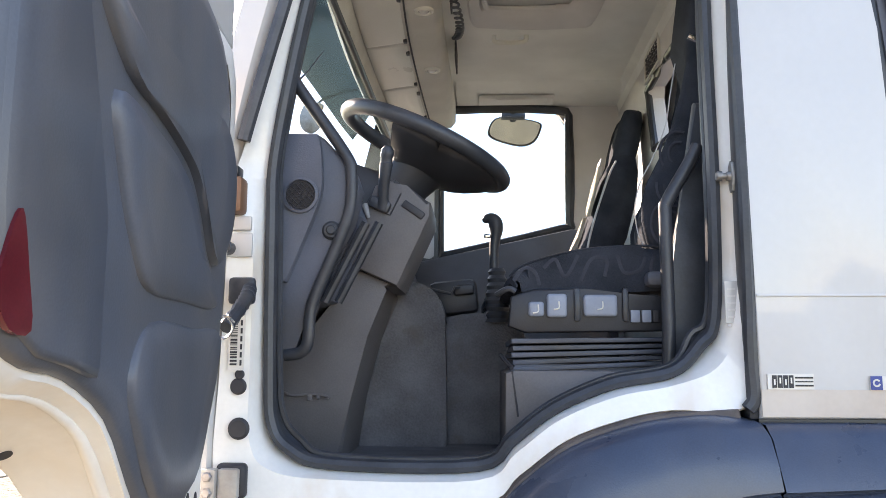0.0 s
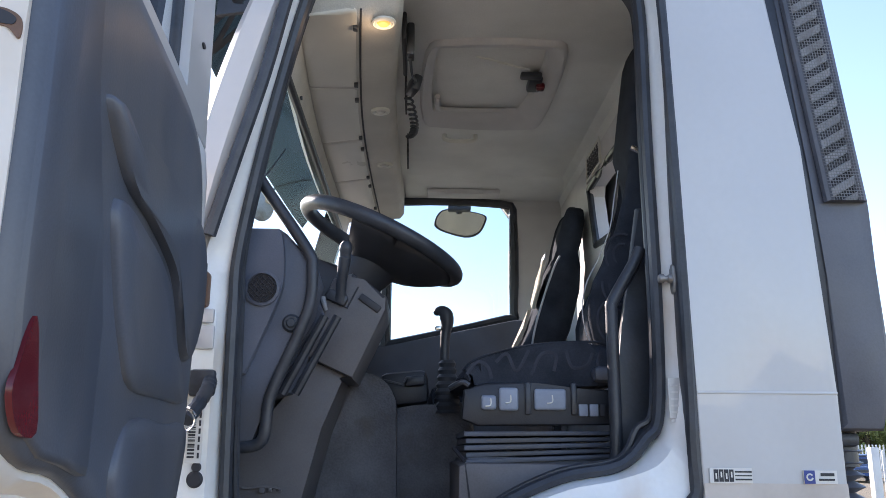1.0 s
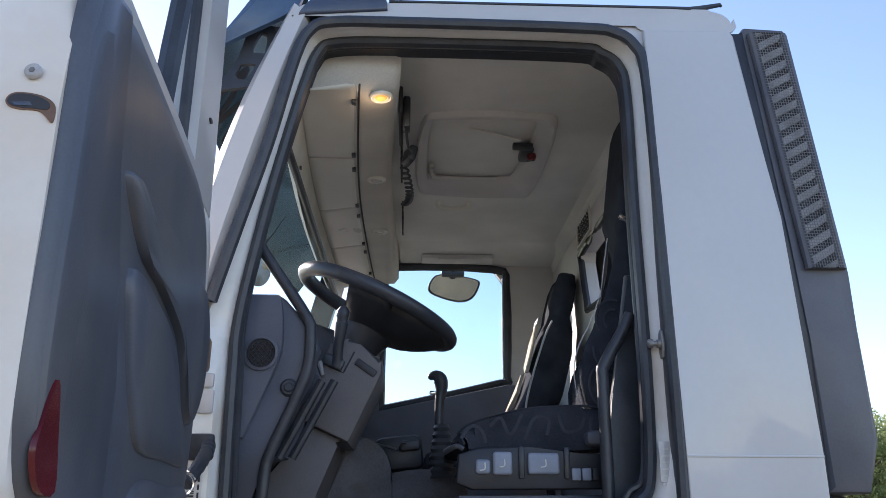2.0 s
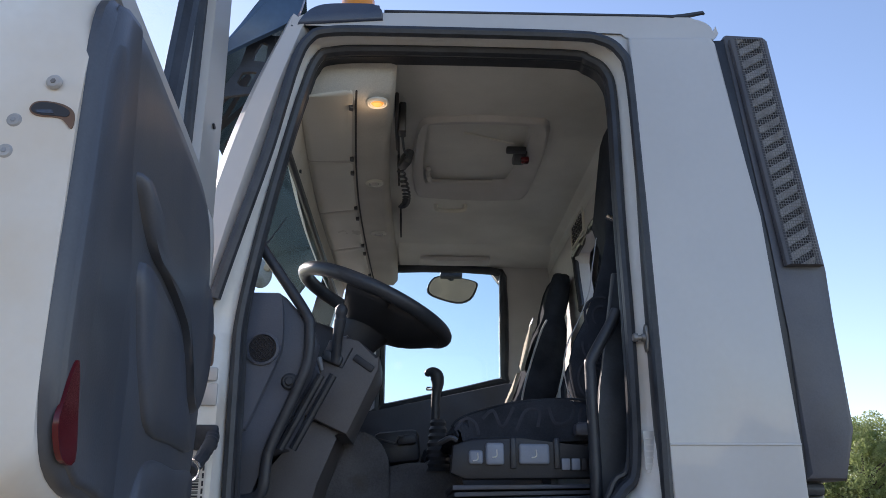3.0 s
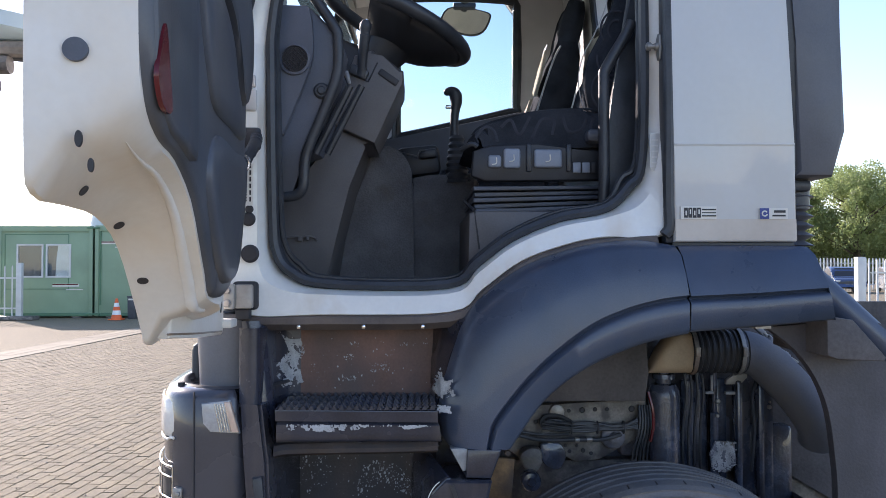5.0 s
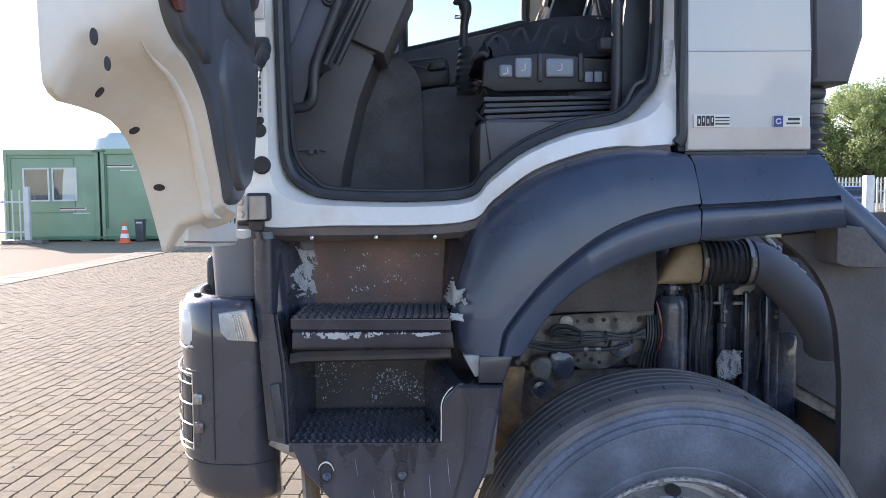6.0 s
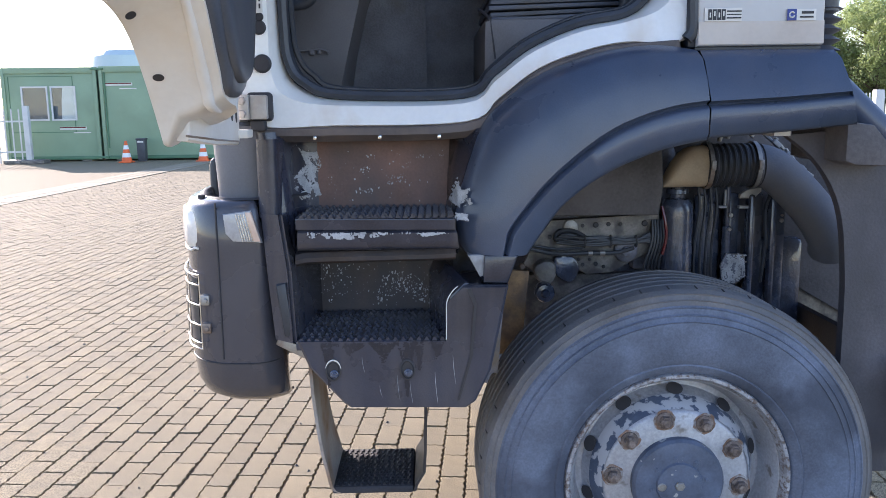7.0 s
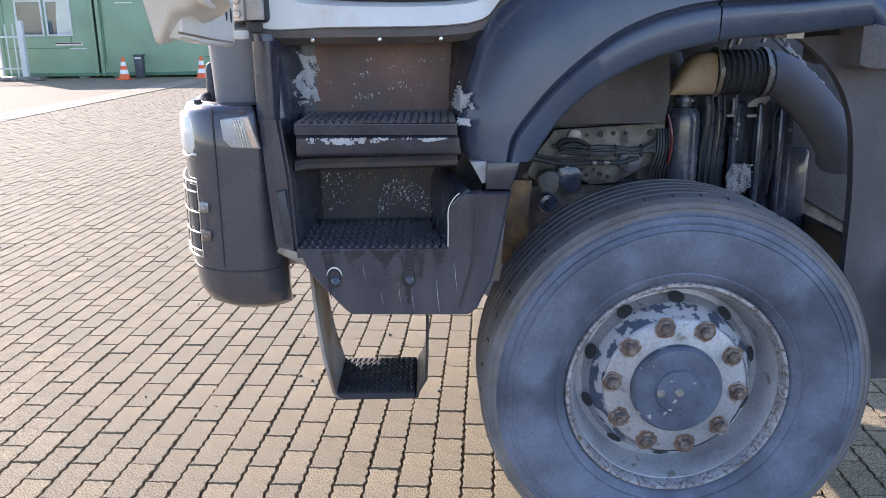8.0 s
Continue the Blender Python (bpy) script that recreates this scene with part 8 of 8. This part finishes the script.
prism(bm, [(-9.98, 0.4), (-9.94, 0.4), (-9.94, 2.75), (-9.98, 2.75)], YF - 0.03, YF)
for z in (0.12, 2.84):
    box(bm, (-10.16, YF - 0.06, z), (0.40, 0.05, 0.06), 0.01)
tube(bm, [(-6.9, YF - 0.05, 0.6), (-4.6, YF - 0.05, 0.6)], 0.012, 6)
parts("joint_clamp", bm, GREENDARK, office)

tank = thing("storage_tank", (-12.1, 33.0, 0.0), "white rounded tank behind the container offices", "tank")
bm = B()
lathe(bm, [(1.5, 0.0), (1.5, 3.4), (1.43, 3.75), (1.22, 3.95), (0.7, 4.02), (0.0001, 4.03)], (-12.1, 33, 0), "z", 40)
part("shell", bm, SILO, tank)


def cone(x, y):
    t = thing("traffic_cone", (x, y, 0), "orange traffic cone with two white bands", "traffic cone", "cones by the offices")
    bm = B()
    box(bm, (x, y, 0.02), (0.38, 0.38, 0.04), 0.015)
    part("base", bm, CONE, t)
    bm = B()
    lathe(bm, [(0.155, 0.04), (0.135, 0.16)], (x, y, 0), "z", 20)
    lathe(bm, [(0.108, 0.29), (0.086, 0.40)], (x, y, 0), "z", 20)
    lathe(bm, [(0.062, 0.52), (0.035, 0.64), (0.028, 0.65), (0.0001, 0.65)], (x, y, 0), "z", 20)
    parts("body", bm, CONE, t)
    for a, b in ((0.16, 0.29), (0.40, 0.52)):
        bm = B()
        r = lambda h: 0.163 - 0.196 * h
        lathe(bm, [(r(a) + 0.001, a), (r(b) + 0.001, b)], (x, y, 0), "z", 20)
        part("band", bm, CONEWHITE, t)


cone(-9.05, 23.3)
cone(-6.75, 23.35)
bin_ = thing("litter_bin", (-8.75, 23.9, 0.0), "dark square litter bin with a pale label", "bin")
bm = B()
prism(bm, [(-8.90, 0.0), (-8.66, 0.0), (-8.65, 0.66), (-8.91, 0.66)], 23.80, 24.05, bevel=0.02)
part("body", bm, BIN, bin_)
bm = B()
box(bm, (-8.78, 23.93, 0.68), (0.29, 0.28, 0.05), 0.015)
part("lid", bm, BIN, bin_)
bm = B()
box(bm, (-8.78, 23.795, 0.60), (0.18, 0.008, 0.05), 0)
part("label", bm, PAPER, bin_)


def palisade(name, x0, y0, x1, y1, step, height, label, post_at_end=True, w=0.045):
    f = thing(name, (x0, y0, 0), label, "fence")
    d = Vector((x1 - x0, y1 - y0, 0))
    n = max(2, int(d.length / step))
    ang = math.degrees(math.atan2(d.y, d.x))
    for k in range(n + 1):
        p = Vector((x0, y0, 0)) + d * k / n
        bm = B()
        prism(bm, [(-w / 2, 0.0), (w / 2, 0.0), (w / 2, height - 0.04), (0, height), (-w / 2, height - 0.04)], -0.012, 0.012)
        bmesh.ops.transform(bm, matrix=pose(p.x, p.y, 0, 0, 0, ang), verts=bm.verts)
        part("slat", bm, FENCE, f)
    for z in (0.35, height - 0.38):
        bm = B()
        box(bm, (x0 + d.x / 2, y0 + d.y / 2 + 0.03, z), (d.length, 0.03, 0.05), 0.004, (0, 0, ang))
        part("rail", bm, FENCE, f)
    if post_at_end:
        bm = B()
        box(bm, (x1, y1, height / 2 + 0.04), (0.16, 0.16, height + 0.08), 0.01)
        part("post", bm, FENCE, f)
    return f


office_fence = palisade("palisade_fence", -14.0, 23.4, -12.0, 23.4, 0.22, 1.65, "white steel palisade fence with a thick end post", w=0.035)
bm = B()
box(bm, (-12.1, 23.4, 0.06), (1.2, 0.5, 0.12), 0.02)
part("footing", bm, RAIL, office_fence, "dark concrete footing")
gate = palisade("sliding_gate", 12.93, 21.2, 17.5, 21.2, 0.24, 1.80, "white steel sliding gate with a thick post", False, 0.05)
bm = B()
box(bm, (12.666, 21.2, 0.935), (0.235, 0.235, 1.87), 0.02)
part("post", bm, FENCE, gate)
palisade("long_fence", 26.0, 58.0, 56.0, 58.0, 0.26, 2.3, "long pale palisade fence in front of the trees", False, 0.10)

# warehouse beyond the fence
shed = thing("warehouse", (60.0, 85.0, 0.0), "low grey clad warehouse behind the fence", "warehouse")
bm = B()
prism(bm, [(34, 0), (110, 0), (110, 6.4), (34, 6.4)], 92, 112, bevel=0.05)
wall = part("wall", bm, SHED, shed)
bm = B()
for k in range(60):
    box(bm, (34.6 + 1.25 * k, 91.96, 3.2), (0.05, 0.05, 6.2), 0)
parts("cladding_rib", bm, SHED, wall)


# parked cars
def car(x, y, ang, paint, label, sx=1.0):
    t = thing("parked_car", (0, 0, 0), label, "car", "cars beyond the fence")
    body = [(-2.2, 0.30), (-2.25, 0.66), (-2.1, 0.92), (-1.2, 1.06), (-0.55, 1.58), (0.9, 1.64), (1.8, 1.40), (2.15, 1.0), (2.25, 0.6), (2.15, 0.30)]
    bm = B()
    prism(bm, curve2(body, 3, True), -0.88, 0.88, bevel=0.12, seg=3)
    part("body", bm, paint, t)
    bm = B()
    prism(bm, [(-1.05, 1.08), (-0.52, 1.53), (0.88, 1.58), (1.65, 1.36), (1.6, 1.08)], -0.895, 0.895, bevel=0.03)
    part("side_window", bm, INK, t)
    bm = B()
    loft(bm, [[(-1.24, -0.72, 1.07), (-1.24, 0.72, 1.07)], [(-0.63, -0.64, 1.56), (-0.63, 0.64, 1.56)]], thick=0.01, inward=(0.6, 0, -0.5))
    part("windscreen", bm, INK, t)
    for wx_ in (-1.4, 1.4):
        for s in (-1, 1):
            bm = B()
            lathe(bm, [(0.20, -0.10), (0.32, -0.11), (0.34, -0.06), (0.34, 0.1), (0.2, 0.1)], (wx_, s * 0.82, 0.34), "y", 24, close=True)
            w_ = part("wheel", bm, TYRE, t)
            bm = B()
            lathe(bm, [(0.21, -0.09), (0.12, -0.07), (0.0001, -0.08)], (wx_, s * 0.82 - (0.02 if s < 0 else -0.17), 0.34), "y", 16)
            part("rim", bm, SILVER, w_)
    bm = B()
    prism(bm, curve2([(-0.62, 0.72), (0.62, 0.72), (0.50, 0.42), (-0.50, 0.42)], 2, True), -2.33, -2.2, "x")
    part("radiator_grille", bm, RUBBER, t)
    bm = B()
    prism(bm, [(-0.27, 0.46), (0.27, 0.46), (0.27, 0.58), (-0.27, 0.58)], -2.36, -2.33, "x")
    pl = part("number_plate", bm, YELLOW, t)
    bm = B()
    prism(bm, [(-0.2, 0.50), (0.2, 0.50), (0.2, 0.54), (-0.2, 0.54)], -2.366, -2.36, "x")
    part("dark_bar", bm, INK, pl)
    for s in (-1, 1):
        bm = B()
        box(bm, (-2.17, s * 0.68, 0.76), (0.16, 0.26, 0.12), 0.03)
        part("headlight", bm, LENS, t)
    t.matrix_world = pose(x, y, 0, 0, 0, ang)
    return t


car(27.2, 50.0, 72, CARBLUE, "dark blue parked car facing the yard")
car(31.0, 50.6, 70, CARGREY, "silver parked car facing the yard")
car(34.2, 51.2, 70, CARBLACK, "black parked car facing the yard")
car(38.0, 52.0, 70, CARGREY, "silver parked car facing the yard")


# trees
def tree(x, y, h, seed, leaves=26000):
    rng = np.random.default_rng(seed)
    t = thing("tree", (x, y, 0), "broad green leafy tree in full summer leaf", "tree", "trees behind the yard")
    bm = B()
    tube(bm, smooth_path([(x, y, 0), (x + 0.1, y, h * 0.2), (x - 0.1, y, h * 0.5), (x, y, h * 0.8)], 4), [0.32 - 0.021 * k for k in range(13)], 10)
    trunk = part("trunk", bm, BARK, t)
    bm = B()
    tips = []
    for k in range(16):
        a, z0 = rng.uniform(0, math.tau), rng.uniform(0.15, 0.62) * h
        l = rng.uniform(0.22, 0.36) * h
        p = [(x, y, z0), (x + l * 0.5 * math.cos(a), y + l * 0.5 * math.sin(a), z0 + l * 0.35), (x + l * math.cos(a), y + l * math.sin(a), z0 + l * 0.6)]
        tube(bm, smooth_path(p, 3), [0.11, 0.10, 0.085, 0.07, 0.05, 0.04, 0.03], 6)
        tips += [Vector(p[1]), Vector(p[2])]
    parts("limb", bm, BARK, t)
    centres = []
    for k in range(95):
        a, u = rng.uniform(0, math.tau), rng.uniform(-1, 1)
        r = (1 - rng.uniform(0, 1) ** 2 * 0.5)
        rr = h * 0.40 * r * math.sqrt(max(1 - u * u, 0))
        centres.append(((x + rr * math.cos(a), y + rr * math.sin(a), h * 0.56 + u * h * 0.43 * r), h * rng.uniform(0.06, 0.12)))
    verts, faces = [], []
    for k in range(leaves):
        (cx, cy, cz), cr = centres[rng.integers(0, len(centres))]
        d = rng.normal(size=3)
        d /= np.linalg.norm(d)
        c = np.array((cx, cy, cz)) + d * cr * rng.uniform(0.55, 1.1) * (1, 1, 0.85)
        u = rng.normal(size=3)
        u /= np.linalg.norm(u)
        v = np.cross(u, d + 0.6 * rng.normal(size=3))
        v /= np.linalg.norm(v) + 1e-6
        s = rng.uniform(0.07, 0.18)
        i = len(verts)
        verts += [tuple(c - u * s), tuple(c + v * s * 0.55), tuple(c + u * s), tuple(c - v * s * 0.55)]
        faces.append((i, i + 1, i + 2, i + 3))
    me = bpy.data.meshes.new("crown")
    me.from_pydata(verts, [], faces)
    me.materials.append(LEAF)
    ob = new("crown", me)
    ob.parent = t
    ob.matrix_parent_inverse = Matrix.Translation(-WHERE[t.name])


for k, (x, y, h) in enumerate(((46.5, 84, 12.5), (52.5, 80, 14.0), (58.5, 82, 14.0), (41.5, 88, 10.0), (49.0, 90, 13.0), (64.5, 84, 13.5), (71.0, 83, 13.0), (55.5, 88, 14.0))):
    tree(x, y, h, k + 1)

# ---- paving: pale gutter strip and concrete pavers ----
PX, PY = 0.1040, 0.2178
LAY = math.radians(-4.0)
LAY_X, LAY_Y = 0.035, 0.532
X0, X1, Y0, Y1 = -8.2, 5.6, -4.2, 20.0


def gutter(y):
    """The edge of the gutter strip."""
    return -6.95 + 0.060 * (y - 11.7)


def paver_outline(w, l, wave):
    """A block with wavy sides, anticlockwise; neighbours interlock."""
    if not wave:
        return [(-w, -l), (w, -l), (w, l), (-w, l)]
    right = [(w + (wave if k % 2 else -wave), -l + 2 * l * k / 8) for k in range(9)]
    left = [(-w + (wave if k % 2 else -wave), l - 2 * l * k / 8) for k in range(9)]
    cross = [(-0.62, 0.55), (-0.24, -0.55), (0.22, 0.5), (0.60, -0.5)]
    return [(u * w, -l + v * wave) for u, v in cross] + right + [(u * w, l + v * wave) for u, v in reversed(cross)] + left


def paver_mesh(name, w, l, wave, chamfer=0.0032, depth=0.014):
    o = paver_outline(w, l, wave)
    n = len(o)
    top = [(x * (1 - chamfer / w), y * (1 - chamfer / l), 0.0) for x, y in o]
    foot = [(x, y, -depth) for x, y in o]
    faces = [tuple(range(n))]
    for k in range(n):
        j = (k + 1) % n
        faces.append((k, n + k, n + j, j))
    return top + foot, faces


def rows_of(x0, x1, y0, y1):
    """Every paver of the slightly turned running bond whose middle lies inside."""
    c, s = math.cos(LAY), math.sin(LAY)
    for i in range(int((x0 - 2.0) / PX), int((x1 + 2.0) / PX)):
        for j in range(int((y0 - 2.0) / PY), int((y1 + 2.0) / PY)):
            a, b = i * PX, j * PY + (PY / 2 if i % 2 else 0)
            x, y = LAY_X + a * c - b * s, LAY_Y + a * s + b * c
            if x0 <= x < x1 and y0 <= y < y1 and x > gutter(y) + 0.05:
                yield i, j, x, y


def jitter(i, j, k):
    return ((i * 73856093 ^ j * 19349663 ^ k * 83492791) % 1000) / 1000 - 0.5


def near_zone(x, y):
    return -1.36 < x < 0.52 and 0.25 < y < 3.45


pv, pf = paver_mesh("paver", PX / 2 - 0.0027, PY / 2 - 0.0025, 0.0036)
me = bpy.data.meshes.new("paver")
me.from_pydata(pv, [], pf)
me.materials.append(PAVER)
for i, j, x, y in rows_of(X0, X1, Y0, Y1):
    if near_zone(x, y):
        ob = new("paver", me)
        ob.parent = ground
        ob.matrix_local = pose(x + 0.004 * jitter(i, j, 5), y + 0.004 * jitter(i, j, 6), 0.004 * jitter(i, j, 1), 0.8 * jitter(i, j, 2), 0.8 * jitter(i, j, 3), math.degrees(LAY) + 1.6 * jitter(i, j, 4))


def joined(name, cells, shape, label):
    v0, f0 = shape
    v0 = np.array(v0)
    cells = list(cells)
    n = len(v0)
    allv = np.empty((len(cells) * n, 3))
    for q, (i, j, x, y) in enumerate(cells):
        p = v0.copy()
        p[:, 2] += 0.0035 * jitter(i, j, 1) + p[:, 0] * 0.02 * jitter(i, j, 2) + p[:, 1] * 0.02 * jitter(i, j, 3)
        px, py = p[:, 0].copy(), p[:, 1].copy()
        p[:, 0] = px * math.cos(LAY) - py * math.sin(LAY) + x + 0.0025 * jitter(i, j, 5)
        p[:, 1] = px * math.sin(LAY) + py * math.cos(LAY) + y + 0.003 * jitter(i, j, 6)
        allv[q * n:(q + 1) * n] = p
    faces = [tuple(k + q * n for k in f) for q in range(len(cells)) for f in f0]
    m2 = bpy.data.meshes.new(name)
    m2.from_pydata(allv.tolist(), [], faces)
    m2.materials.append(PAVER)
    ob = new(name, m2)
    ob.parent = ground
    return tagged(ob, label, kind="stuff")


detail = [c for c in rows_of(X0, X1, Y0, Y1) if not near_zone(c[2], c[3]) and -4.2 < c[2] < 2.6 and -0.6 < c[3] < 7.0]
plain = [c for c in rows_of(X0, X1, Y0, Y1) if not (-4.2 < c[2] < 2.6 and -0.6 < c[3] < 7.0)]
joined("pavers", detail, (pv, pf), "beige interlocking concrete pavers with dark joints")
joined("pavers", plain, paver_mesh("paver", PX / 2 - 0.0022, PY / 2 - 0.0022, 0), "beige concrete pavers with dark joints")
# gutter strip of pale stone slabs
sm = B()
box(sm, (0, 0, -0.02), (0.255, 0.94, 0.06), 0.006)
me2 = bpy.data.meshes.new("gutter_slab")
bmesh.ops.recalc_face_normals(sm, faces=sm.faces)
sm.to_mesh(me2)
sm.free()
me2.materials.append(STRIP)
for j in range(22):
    for k in range(3):
        ob = new("gutter_slab", me2)
        ob.parent = ground
        ob.matrix_local = pose(gutter(3.0 + 0.95 * j) - 0.13 - 0.265 * k, 3.0 + 0.95 * j + 0.016 * k, 0.004 * jitter(k, j, 1), 0, 0, -3.4)
# sheets of the same paving further off
for name, a, b, c, d in (("pavement_left", -400, -7.15, -400, 400), ("pavement_back", -7.15, 400, Y1 - 0.2, 400), ("pavement_right", X1 - 0.12, 400, -400, Y1 - 0.2), ("pavement_front", -7.15, X1 - 0.12, -400, Y0 + 0.2)):
    bm = B()
    bm.faces.new([bm.verts.new(p) for p in ((a, c, -0.004), (b, c, -0.004), (b, d, -0.004), (a, d, -0.004))])
    tagged(part(name, bm, PAVER), "beige concrete paving seen from afar", "pavement", kind="structure")

# crumbs of dark grit on the paving
bm = B()
random.seed(29)
for k in range(420):
    x, y = random.uniform(-5.5, 0.6), random.uniform(1.0, 9.0)
    r = random.uniform(0.004, 0.011)
    top = bm.verts.new((x + random.uniform(-0.3, 0.3) * r, y, 0.003 + 0.7 * r))
    ringv = [bm.verts.new((x + r * random.uniform(0.6, 1.1) * math.cos(a), y + r * random.uniform(0.6, 1.1) * math.sin(a), 0.001)) for a in (0, 1.3, 2.6, 3.8, 5.1)]
    for q in range(5):
        bm.faces.new((ringv[q], ringv[(q + 1) % 5], top))
tagged(part("grit", bm, RUBBER, ground, "dark crumbs of grit"), kind="stuff")
